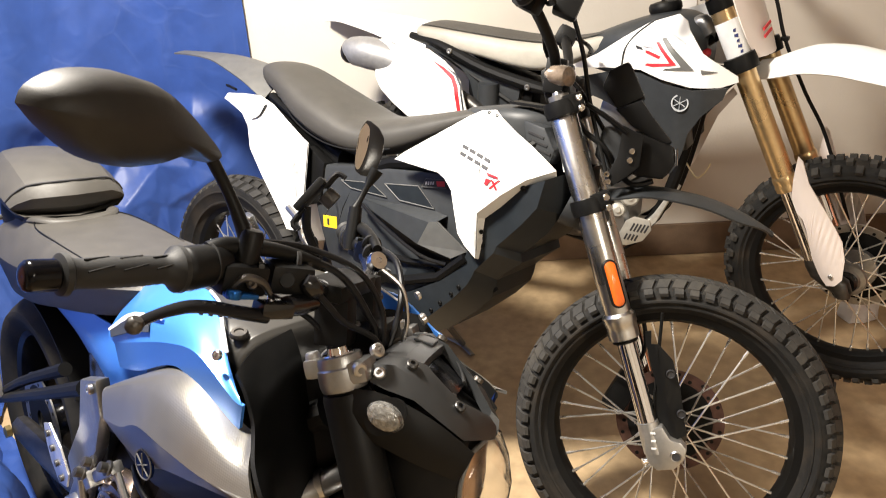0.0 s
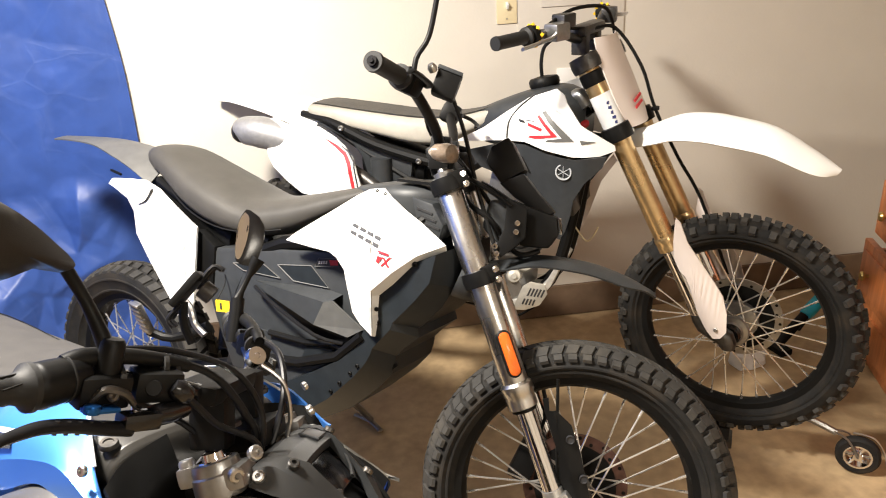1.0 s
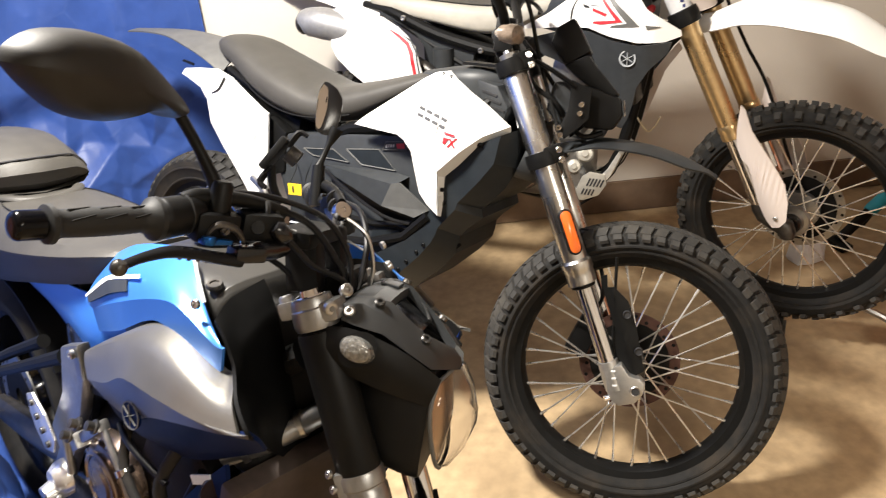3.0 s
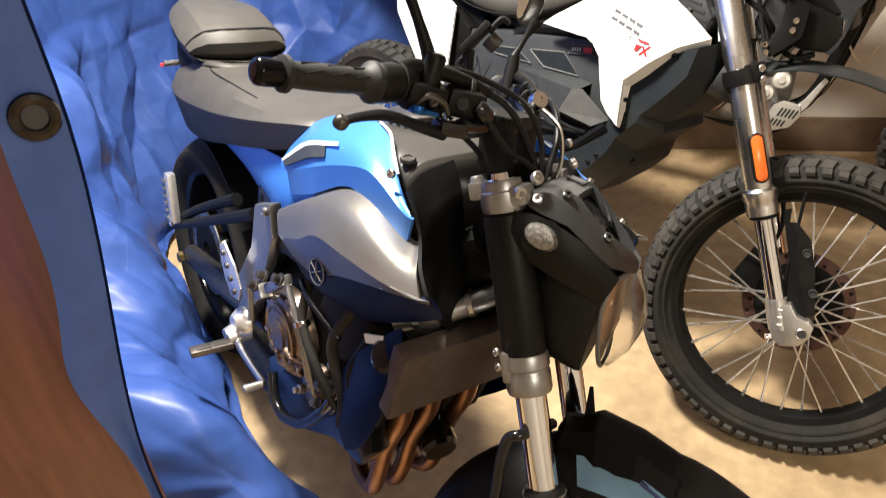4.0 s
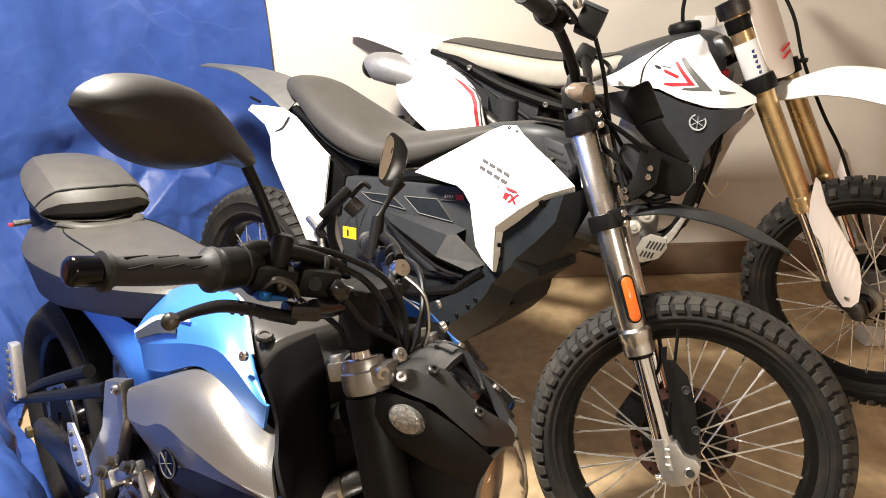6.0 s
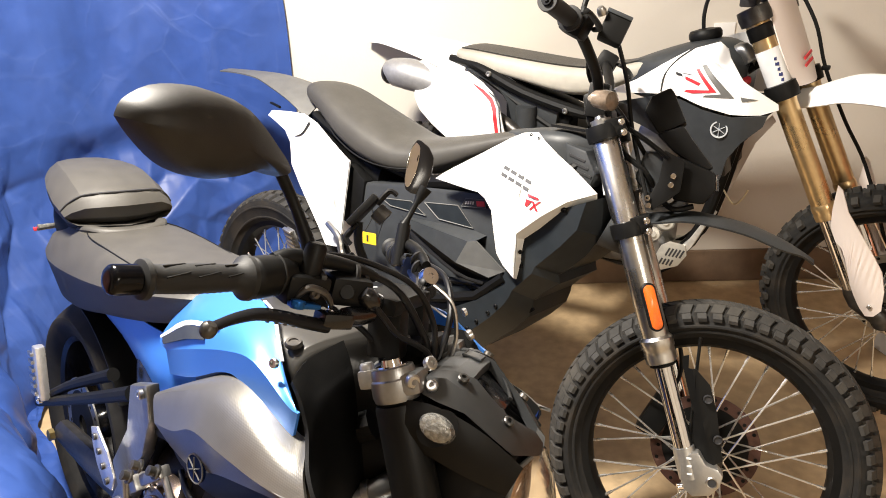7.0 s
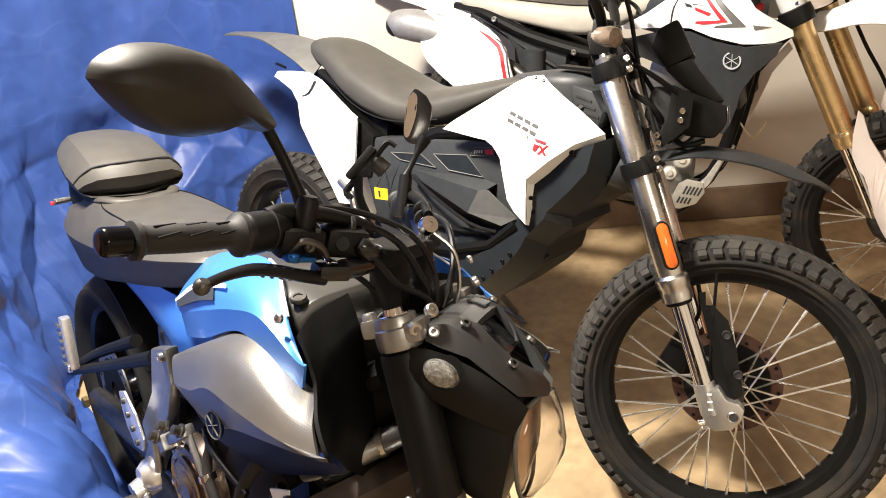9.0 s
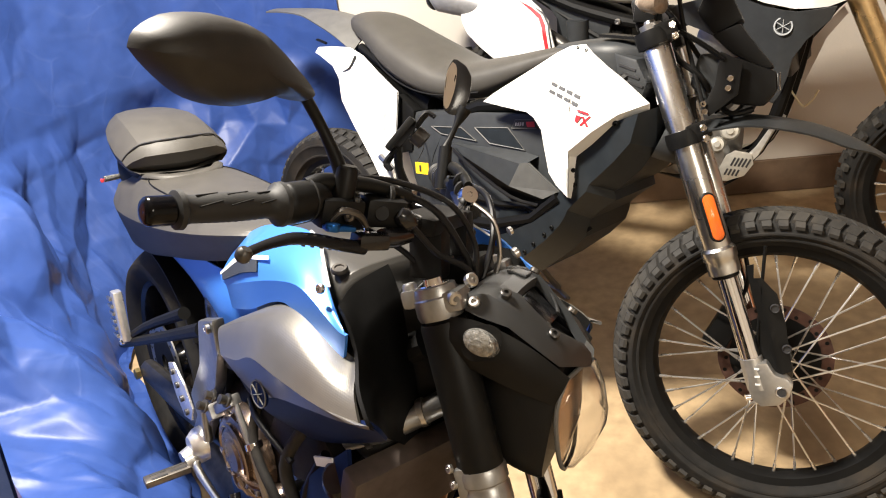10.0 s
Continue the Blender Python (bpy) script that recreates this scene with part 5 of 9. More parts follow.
    seat = part("seat", bm, VINYL, z, "dark grey vinyl saddle")
    for s in (-1, 1):
        part("seam", tube(B(), [(0.25, s * 0.095, 0.952), (0.34, s * 0.121, 0.892), (0.45, s * 0.131, 0.852), (0.56, s * 0.127, 0.843), (0.68, s * 0.107, 0.862)], 0.0022, 6, 4), BLACK, seat)
        tail = [(0.016, 0.902), (0.032, 0.919), (0.11, 0.927), (0.195, 0.932), (0.262, 0.916), (0.335, 0.880), (0.428, 0.838), (0.412, 0.815), (0.358, 0.757), (0.368, 0.735), (0.396, 0.710), (0.405, 0.672), (0.425, 0.640), (0.415, 0.598), (0.362, 0.590), (0.325, 0.628), (0.218, 0.722), (0.160, 0.779), (0.143, 0.841), (0.110, 0.872)]
        dp = lambda x, h, s=s: s * (0.095 + 0.11 * min(1, max(0, (x - 0.04) / 0.37)) * 0.4 + 0.02 * max(0, (0.93 - h) / 0.3))
        tp = part("tail_panel", panel(B(), tail, dp, 0.005, 3), WHITE, z, "glossy white tail side panel")
        part("slit", tube(B(), [(0.165, dp(0.165, 0.865) + s * 0.002, 0.862), (0.205, dp(0.2, 0.88) + s * 0.003, 0.878), (0.235, dp(0.23, 0.9) + s * 0.003, 0.912)], [0.001, 0.004, 0.005], 6, 3, 0.5), INK, tp)
        part("inner_cover", prism(B(), [(0.345, 0.742), (0.41, 0.828), (0.47, 0.79), (0.46, 0.68), (0.40, 0.66)], s * 0.09, s * 0.125, 0.006), BLACK, z)
        part("tail_strut", tube(B(), [(0.05, s * 0.08, 0.93), (0.0, s * 0.07, 0.935), (-0.02, s * 0.06, 0.934)], 0.004, 6, 2), BLACK, z)
    bm = B()
    spine = [(-0.31, 1.006), (-0.20, 1.012), (-0.08, 1.016), (0.02, 1.012), (0.11, 1.000), (0.19, 0.975)]
    wid = [0.045, 0.062, 0.075, 0.088, 0.095, 0.095]
    sheet(bm, [[(x, k * w, h - (0.008 + 0.05 * max(0, (x + 0.12) / 0.3)) * abs(k) ** 1.5) for (x, h), w in zip(spine, wid)] for k in (-1, -0.75, -0.4, 0, 0.4, 0.75, 1)], 12, 4, 0.004)
    part("rear_fender", bm, MIDGREY, z, "grey scuffed plastic rear fender")
    bm = B()
    tube(bm, [(0.55, -0.09, 0.47), (0.30, -0.085, 0.40), (0.0, -0.085, 0.325)], [0.03, 0.026, 0.02], 10, 3)
    tube(bm, [(0.55, 0.09, 0.47), (0.30, 0.085, 0.40), (0.0, 0.085, 0.325)], [0.03, 0.026, 0.02], 10, 3)
    part("swingarm", bm, BLACK, z)
    part("tail_core", body(B(), [(0.08, 0.05, 0.86, 0.92), (0.20, 0.075, 0.80, 0.93), (0.36, 0.085, 0.74, 0.88), (0.48, 0.085, 0.70, 0.83)], 4, 20, 3), BLACK, z, "black plastic under the seat")
    part("motor", lathe(B(), [(0.0, -0.11), (0.07, -0.11), (0.085, -0.09), (0.085, 0.09), (0.07, 0.11), (0.0, 0.11)], (0.56, 0, 0.46), (0, 1, 0), 32), DARKMETAL, z)
    part("shock", tube(B(), [(0.42, 0.02, 0.80), (0.36, 0.02, 0.46)], 0.028, 12, 0), DARKMETAL, z)
    pegr = part("passenger_peg", box(B(), (0.308, -0.225, 0.590), (0.030, 0.020, 0.105), turn=(28, 8, 0), bevel=0.005), ALU, z, "folded ribbed silver passenger peg")
    bm = B()
    for k in range(6):
        box(bm, (0.301 + 0.004 * k, -0.214 - 0.009 * k, 0.556 + 0.016 * k), (0.034, 0.010, 0.007), turn=(28, 8, 0), bevel=0.001)
    part("peg_rib", bm, STEEL, pegr)
    part("peg_hanger", tube(B(), [(0.298, -0.20, 0.545), (0.36, -0.17, 0.53), (0.45, -0.13, 0.57)], [0.012, 0.012, 0.016], 10, 3), BLACK, z)
    part("brake_rod", tube(B(), [(0.40, -0.185, 0.665), (0.455, -0.195, 0.640), (0.47, -0.195, 0.60), (0.50, -0.19, 0.575)], 0.009, 8, 3), STEEL, z)
    part("label_tag", box(B(), (0.550, -0.175, 0.658), (0.048, 0.002, 0.030), turn=(0, -6, 0)), YELLOW, z, "small yellow printed tag")
    part("tag_print", box(B(), (0.545, -0.1775, 0.658), (0.006, 0.001, 0.016), turn=(0, -6, 0)), INK, z)
    part("tag_wire", tube(B(), [(0.53, -0.174, 0.672), (0.52, -0.14, 0.70), (0.50, -0.12, 0.72)], 0.0015, 6, 3), BLACK, z)
    for s in (-1, 1):
        bm = B()
        box(bm, (0.52, s * 0.185, 0.37), (0.05, 0.11, 0.02), bevel=0.004)
        part("footpeg", bm, DARKMETAL, z)
    inv = ZM.inverted()
    bm = B()
    tube(bm, [(0.66, 0.11, 0.40), inv @ Vector((0.02, 2.10, 0.02)), ], 0.011, 8, 0)
    tube(bm, [inv @ Vector((-0.03, 2.15, 0.012)), inv @ Vector((0.02, 2.10, 0.012)), inv @ Vector((0.05, 2.04, 0.012))], 0.010, 8, 2, 0.5)
    part("side_stand", bm, ALU, z, "bare metal side stand")
    return z


zero_bike()


# ---- the white motocross bike on a lift stand ----
YF, YR = 1.598, 27.0
YM = bike_matrix(-0.183, 2.503, 0.07, 330.0, 4.0)
YS = steering(YF, YR, -9.3)
MX = dict(height=0.013, crown=0.020, label="black spoked rim with a knobby tyre",
          rows=[(38, 0.0, 0.016, 0.020, 0.013, 0.0, 0.0), (38, -0.022, 0.013, 0.018, 0.013, 0.0, 0.5), (38, 0.022, 0.013, 0.018, 0.013, 0.0, 0.5), (38, -0.040, 0.014, 0.019, 0.012, 0.0, 0.0), (38, 0.040, 0.014, 0.019, 0.012, 0.0, 0.0)])
MX_REAR = dict(height=0.014, crown=0.022, label="black spoked rear rim with a knobby tyre",
               rows=[(34, -0.014, 0.022, 0.020, 0.014, 0.0, 0.0), (34, 0.014, 0.022, 0.020, 0.014, 0.0, 0.0), (34, -0.040, 0.020, 0.022, 0.013, 0.0, 0.5), (34, 0.040, 0.020, 0.022, 0.013, 0.0, 0.5)])


def dirt_bike():
    y_ = tagged(new("dirt_bike"), "white motocross bike with gold forks raised on a stand", "motorcycle", "parked motorcycles")
    y_.matrix_world = YM
    fp = lambda h, ahead=0.0, y=0.0: fork_point(YF, YR, h, ahead, y)
    a = Vector((-math.sin(radians(YR)), 0, math.cos(radians(YR))))
    wc = (1.48, 0, 0.345)
    hub = dict(profile=[(0.0, -0.056), (0.020, -0.056), (0.030, -0.053), (0.034, -0.047), (0.046, -0.043), (0.049, -0.038), (0.049, -0.032), (0.026, -0.022), (0.026, 0.022), (0.060, 0.032), (0.062, 0.045), (0.03, 0.06), (0.0, 0.07)], mat=ALU, flange=(0.035, 0.043))
    wheel = spoked_wheel(y_, "front_wheel", wc, YS, 0.347, 0.042, 0.265, MX, hub, BLACK)
    brake_disc(wheel, wc, YS, 0.060, 0.125, 0.10, STEEL)
    part("axle_nut", lathe(B(), [(0.022, 0), (0.022, 0.02), (0.012, 0.022), (0.012, 0.012), (0, 0.012)], Vector(wc) + Vector((0, -0.098, 0)), (0, -1, 0), 24), BLACK, wheel, xf=YS)
    part("axle_seal", lathe(B(), [(0.0, -0.064), (0.011, -0.064), (0.013, -0.072), (0.024, -0.072), (0.029, -0.066), (0.030, -0.052)], wc, (0, 1, 0), 32), GLOSS, wheel, "black hub seal", xf=YS)
    part("disc_guard", panel(B(), [(-0.02, -0.02), (0.06, -0.03), (0.075, -0.09), (0.03, -0.115), (-0.03, -0.085)], lambda x, h: 0.078, 0.003, 1), NYLON, wheel, "cloudy white plastic disc guard", xf=YS @ Matrix.Translation(wc))
    hub_r = dict(profile=[(0.0, -0.08), (0.03, -0.07), (0.055, -0.045), (0.03, -0.03), (0.03, 0.03), (0.055, 0.045), (0.0, 0.08)], mat=ALU, flange=(0.04, 0.05))
    spoked_wheel(y_, "rear_wheel", (0, 0, 0.345), Matrix.Identity(4), 0.345, 0.055, 0.245, MX_REAR, hub_r, BLACK)
    for s in (-1, 1):
        y = s * 0.105
        leg = part("fork_leg", lathe(B(), [(0.027, 0.0), (0.0285, 0.01), (0.0285, 0.30), (0.030, 0.31), (0.030, 0.52), (0.028, 0.53)], fp(0.62, 0.012, y), a, 28), GOLD, y_, "gold anodised upper fork tube", xf=YS)
        o = fp(0.62, 0.012, y)
        part("wiper", lathe(B(), [(0.026, -0.030), (0.030, -0.028), (0.031, -0.014), (0.0295, -0.008), (0.0312, -0.002), (0.0305, 0.010), (0.028, 0.016)], o, a, 28), GOLD, leg, xf=YS)
        part("top_sleeve", lathe(B(), [(0.031, 0), (0.0325, 0.004), (0.0325, 0.034), (0.029, 0.038)], o + a * 0.475, a, 28), BLACK, leg, xf=YS)
        part("top_cap", lathe(B(), [(0.027, 0), (0.027, 0.012), (0.016, 0.016), (0.015, 0.022), (0, 0.023)], o + a * 0.53, a, 24), DARKMETAL, leg, xf=YS)
        part("lower_tube", lathe(B(), [(0.0235, -0.27), (0.0235, -0.02)], o, a, 24), CHROME, leg, xf=YS)
        bm = B()
        foot = o + a * -0.26
        tube(bm, [foot + a * 0.03, foot - a * 0.01, Vector((wc[0] - 0.005, y, wc[2] + 0.01)), Vector((wc[0] + 0.004, y, wc[2] - 0.02))], [0.024, 0.026, 0.027, 0.02], 14, 2)
        part("axle_lug", bm, DARKMETAL, leg, xf=YS)
        # ribbed guard over the lower leg
        bm = B()
        out = [(1.323, 0.708), (1.336, 0.696), (1.359, 0.641), (1.384, 0.606), (1.410, 0.570), (1.438, 0.530), (1.461, 0.494), (1.476, 0.444), (1.480, 0.391), (1.466, 0.370), (1.446, 0.362), (1.411, 0.395), (1.396, 0.432), (1.384, 0.471), (1.372, 0.508), (1.358, 0.537), (1.333, 0.553), (1.322, 0.590), (1.320, 0.640)]

        def dep(x, h, s=s):
            d = (x - (1.40 - (h - 0.53) * 0.48)) / 0.06
            rib = 0.0022 * math.sin(h * 330) * max(0, 1 - abs(h - 0.50) / 0.09) * max(0, 1 - abs(d))
            return s * (0.142 - 0.020 * min(1.5, abs(d)) ** 2 + rib)
        guard = part("fork_guard", panel(bm, out, dep, 0.004, 7), PINKISH, y_, "aged white ribbed fork guard", xf=YS)
        bolt(guard, (1.452, dep(1.452, 0.40), 0.395), (0, s, 0), 0.006, STEEL, YS)
    lab = part("fork_label", lathe(B(), [(0.0302, 0), (0.0304, 0.001), (0.0304, 0.10), (0.0302, 0.101)], fp(0.62, 0.012, -0.105) + a * 0.345, a, 28), LABEL, y_, "white sticker on the fork tube", xf=YS)
    bm = B()
    face = Vector((0.62, -0.74, 0.0))
    face = (face - a * face.dot(a)).normalized()
    edge = a.cross(face)
    for k in range(5):
        box(bm, fp(0.62, 0.012, -0.105) + a * (0.362 + 0.014 * k) + face * 0.0300 + edge * 0.002, (0.0016, 0.0065 + 0.003 * (k % 2), 0.009), turn=(0, -27, math.degrees(math.atan2(face.y, face.x))), bevel=0)
    part("sticker_print", bm, NAVY, lab, xf=YS)
    for h, nm in ((1.10, "upper_clamp"), (0.915, "lower_clamp")):
        bm = B()
        for s in (-1, 1):
            lathe(bm, [(0.030, -0.022), (0.040, -0.02), (0.042, 0), (0.040, 0.02), (0.030, 0.022)], fp(h, 0.012, s * 0.105), a, 28)
        tube(bm, [fp(h, 0.012, -0.105), fp(h, -0.012, 0), fp(h, 0.012, 0.105)], 0.026, 12, 3, 0.7)
        part(nm, bm, DARKMETAL if h > 1 else BLACK, y_, xf=YS)
    # bars
    pts = [(0.932, -0.40, 1.195), (0.965, -0.28, 1.198), (0.995, -0.17, 1.192), (1.010, -0.08, 1.165), (1.012, 0, 1.16), (1.010, 0.08, 1.165), (0.995, 0.17, 1.192), (0.965, 0.28, 1.198), (0.932, 0.40, 1.195)]
    bar = part("handlebar", tube(B(), pts, 0.0125, 14, 4), DARKMETAL, y_, xf=YS)
    bm = B()
    for s in (-1, 1):
        box(bm, (1.012, s * 0.048, 1.148), (0.045, 0.032, 0.06), bevel=0.006)
    box(bm, (1.015, 0, 1.185), (0.05, 0.17, 0.03), bevel=0.012)
    part("bar_clamp", bm, DARKMETAL, bar, xf=YS)
    for s in (-1, 1):
        g0, g1 = Vector((0.930, s * 0.405, 1.195)), Vector((0.965, s * 0.28, 1.198))
        d = (g1 - g0).normalized()
        grip = part("grip", lathe(B(), [(0.0, -0.004), (0.017, -0.004), (0.018, 0.002), (0.0165, 0.008), (0.0168, 0.105), (0.024, 0.110), (0.024, 0.116), (0.015, 0.118)], g0, d, 24), GRIP, bar, xf=YS)
        part("throttle_sleeve", lathe(B(), [(0.015, 0), (0.025, 0.002), (0.027, 0.010), (0.025, 0.022), (0.017, 0.024)], g1 - d * 0.008, d, 24), BLACK, grip, xf=YS)
        bm = B()
        for k in range(9):
            t = 2 * math.pi * k / 9
            u = d.orthogonal().normalized()
            v = d.cross(u)
            box(bm, g1 + d * (0.006 + 0.006 * (k % 2)) + 0.0268 * (math.cos(t) * u + math.sin(t) * v), (0.008, 0.008, 0.008), turn=(45, 30 * k, 20), bevel=0.001)
        part("star_pattern", bm, YELLOW, grip, "yellow stars on the sleeve", xf=YS)
        bm = B()
        tube(bm, [g1 + d * 0.06 + Vector((0.03, 0, 0.0)), g1 + Vector((0.055, 0, -0.006)), g0 + Vector((0.07, 0, -0.012))], [0.008, 0.007, 0.006], 8, 3, 0.7)
        part("lever", bm, STEEL, bar, xf=YS)
        part("perch", box(B(), g1 + d * 0.075 + Vector((0.022, 0, 0.0)), (0.045, 0.06, 0.045), turn=(0, 0, 14 * s), bevel=0.008), ALU if s < 0 else DARKMETAL, bar, xf=YS)
    part("reservoir", box(B(), (1.005, -0.155, 1.222), (0.042, 0.055, 0.036), turn=(0, 0, -14), bevel=0.006), DARKMETAL, bar, xf=YS)
    part("brake_hose", tube(B(), [(1.005, -0.13, 1.20), (1.03, -0.03, 1.185), (1.068, 0.08, 1.176), (1.146, 0.085, 1.072), (1.191, 0.09, 0.950), (1.262, 0.10, 0.809), (1.334, 0.115, 0.683), (1.43, 0.12, 0.45)], 0.0052, 8, 5), BLACK, y_, "black front brake hose", xf=YS)
    part("throttle_cable", tube(B(), [(0.985, -0.22, 1.215), (1.01, -0.10, 1.245), (1.055, 0.03, 1.235), (1.06, 0.10, 1.16)], 0.005, 8, 5), BLACK, y_, xf=YS)
    part("hose_clip", box(B(), (1.192, 0.09, 0.95), (0.02, 0.02, 0.012), bevel=0.003), BLACK, y_, xf=YS)
    # number plate
    bm = B()
    rails = []
    for k in (-1, -0.6, 0, 0.6, 1):
        rails.append([(x0 + 0.022 * (1 - k * k), k * w, h) for x0, w, h in ((1.062, 0.085, 1.168), (1.080, 0.100, 1.12), (1.116, 0.105, 1.04), (1.148, 0.098, 0.97), (1.166, 0.080, 0.930))])
    sheet(bm, rails, 12, 4, 0.004)
    plate = part("number_plate", bm, PINKISH, y_, "blank off-white front number plate", xf=YS)
    bm = B()
    for k in (0, 1):
        box(bm, (1.163 - 0.008 * k, -0.02 + 0.01 * k, 0.985 + 0.016 * k), (0.003, 0.055, 0.007), turn=(14, -26, -6))
    part("red_bar", bm, RED, plate, xf=YS @ Matrix.Translation((0.012, 0, 0)))
    # front fender
    bm = B()
    spine = [(1.165, 0.905), (1.20, 0.915), (1.245, 0.937), (1.299, 0.957), (1.37, 0.962), (1.428, 0.956), (1.53, 0.935), (1.617, 0.887), (1.66, 0.860), (1.692, 0.838)]
    wid = [0.055, 0.07, 0.085, 0.092, 0.095, 0.095, 0.088, 0.070, 0.05, 0.014]
    sheet(bm, [[(x - 0.01 * abs(k) ** 2, k * w, h - 0.055 * abs(k) ** 1.7 * (w / 0.095)) for (x, h), w in zip(spine, wid)] for k in (-1, -0.85, -0.6, -0.3, 0, 0.3, 0.6, 0.85, 1)], 16, 4, 0.004)
    part("front_fender", bm, WHITE, y_, "white plastic front fender", xf=YS)
    # radiator shrouds
    for s in (-1, 1):
        dw = lambda x, h, s=s: s * (0.150 + 0.30 * max(0, min(0.18, x - 0.78)) - 0.55 * max(0, h - 0.95) - 0.5 * max(0, x - 1.06))
        out = [(0.668, 0.876), (0.755, 0.920), (0.826, 0.968), (0.890, 1.008), (0.968, 1.034), (0.992, 1.018), (1.002, 0.998), (1.046, 0.945), (1.132, 0.888), (1.135, 0.874), (1.096, 0.860), (1.024, 0.858), (0.942, 0.874), (0.886, 0.890), (0.825, 0.888), (0.74, 0.880)]
        sh = part("shroud", panel(B(), out, dw, 0.005, 4), WHITE, y_, "white radiator shroud with red and grey chevrons")
        if s < 0:
            for nm, q, m in (("chevron", [(0.922, 0.964), (0.930, 0.966), (0.984, 0.912), (0.921, 0.902), (0.898, 0.904), (0.903, 0.909), (0.966, 0.9155)], RED),
                             ("chevron", [(0.936, 0.974), (0.946, 0.978), (1.030, 0.901), (0.950, 0.896), (0.956, 0.9015), (0.996, 0.908)], MIDGREY),
                             ("chevron", [(0.898, 1.000), (0.912, 0.997), (0.940, 0.980), (0.930, 0.972)], LIGHTGREY), ("chevron", [(0.872, 0.965), (0.905, 0.962), (0.915, 0.950), (0.885, 0.952)], LIGHTGREY),
                             ("chevron", [(1.045, 0.905), (1.085, 0.900), (1.050, 0.893)], MIDGREY),
                             ("lettering_bar", [(0.866, 0.953), (0.884, 0.949), (0.888, 0.943), (0.870, 0.945)], INK), ("lettering_bar", [(0.896, 0.944), (0.940, 0.931), (0.935, 0.924), (0.897, 0.936)], RED),
                             ("lettering_bar", [(0.945, 0.998), (1.000, 0.968), (0.998, 0.964), (0.945, 0.993)], LIGHTGREY)):
                part(nm, panel(B(), q, lambda x, h: dw(x, h) - 0.0022, 0.002, 2), m, sh)
            part("shroud_line", tube(B(), [(0.830, dw(0.83, 0.895) - 0.001, 0.895), (0.836, dw(0.836, 0.94) - 0.001, 0.94), (0.862, dw(0.862, 0.98) - 0.001, 0.980), (0.905, dw(0.905, 1.015) - 0.001, 1.016)], 0.0022, 6, 4), INK, sh)
        dark = [(0.70, 0.850), (0.82, 0.880), (0.886, 0.880), (0.951, 0.862), (1.03, 0.852), (1.115, 0.862), (1.106, 0.831), (1.060, 0.785), (1.030, 0.735), (1.022, 0.690), (1.006, 0.637), (0.990, 0.609), (0.974, 0.612), (0.968, 0.677), (0.950, 0.702), (0.910, 0.728), (0.884, 0.757), (0.824, 0.770), (0.74, 0.80)]
        dd = lambda x, h, s=s: s * (0.142 + 0.33 * max(0, min(0.22, x - 0.78)) - 0.18 * max(0, 0.86 - h) - 0.4 * max(0, x - 1.06))
        sk = part("lower_shroud", panel(B(), dark, dd, 0.006, 4), GREY, y_, "dark grey lower shroud")
        part("emblem_ring", lathe(B(), [(0.019, -0.004), (0.019, 0.0022), (0.0225, 0.0022), (0.0225, -0.004)], (1.004, dd(1.004, 0.817), 0.817), (0.15 * 0, s, 0), 28, True), LIGHTGREY, sk, "pale round emblem shown as a plain ring")
        bm = B()
        for k in range(3):
            t = math.radians(60 * k + 30)
            tube(bm, [(1.004 - 0.017 * math.cos(t), dd(1.004, 0.817) + s * 0.0022, 0.817 - 0.017 * math.sin(t)), (1.004 + 0.017 * math.cos(t), dd(1.004, 0.817) + s * 0.0022, 0.817 + 0.017 * math.sin(t))], 0.002, 6, 0, 0.5)
        part("emblem_bar", bm, LIGHTGREY, sk)
        bm = B()
        for k in range(5):
            tube(bm, [(0.86 + 0.016 * k, dd(0.87, 0.83) + s * 0.004, 0.845), (0.885 + 0.016 * k, dd(0.89, 0.80) + s * 0.004, 0.800)], 0.0035, 6, 0)
        part("louvre", bm, BLACK, sk)
        bm = B()
        box(bm, (0.995, s * 0.092, 0.77), (0.028, 0.085, 0.20), turn=(0, -8, 0), bevel=0.004)
        part("radiator", bm, DARKMETAL, y_)
    part("inner_shroud", panel(B(), [(1.087, 0.810), (1.100, 0.792), (1.055, 0.725), (1.030, 0.653), (1.005, 0.576), (0.969, 0.525), (0.973, 0.621), (0.997, 0.688), (1.062, 0.779)], lambda x, h: 0.10 + 0.05 * (x - 1.05), 0.004, 2), PINKISH, y_, "pale inner face of the far shroud")
    part("radiator_hose", tube(B(), [(1.035, -0.06, 0.975), (1.01, -0.055, 1.005), (0.985, -0.05, 0.985), (0.975, -0.045, 0.945)], 0.021, 12, 4), ALU, y_, "silver coolant pipe")
    part("radiator_cap", lathe(B(), [(0.013, 0), (0.013, 0.008), (0.008, 0.011), (0, 0.012)], (1.03, -0.07, 0.925), (0, -0.6, 0.8), 16), RED, y_)
    # tank, cap, seat
    bm = B()
    body(bm, [(0.70, 0.07, 0.86, 0.955), (0.80, 0.10, 0.84, 0.995), (0.90, 0.115, 0.82, 1.025), (0.97, 0.11, 0.84, 1.025), (1.03, 0.07, 0.87, 0.995)], 3.2, 28, 4)
    tank = part("tank", bm, GREY, y_, "black plastic fuel tank")
    part("tank_cap", lathe(B(), [(0.042, 0), (0.045, 0.006), (0.045, 0.018), (0.040, 0.026), (0.015, 0.030), (0, 0.030)], (0.895, 0, 1.022), (-0.2, 0, 1), 24), BLACK, tank)
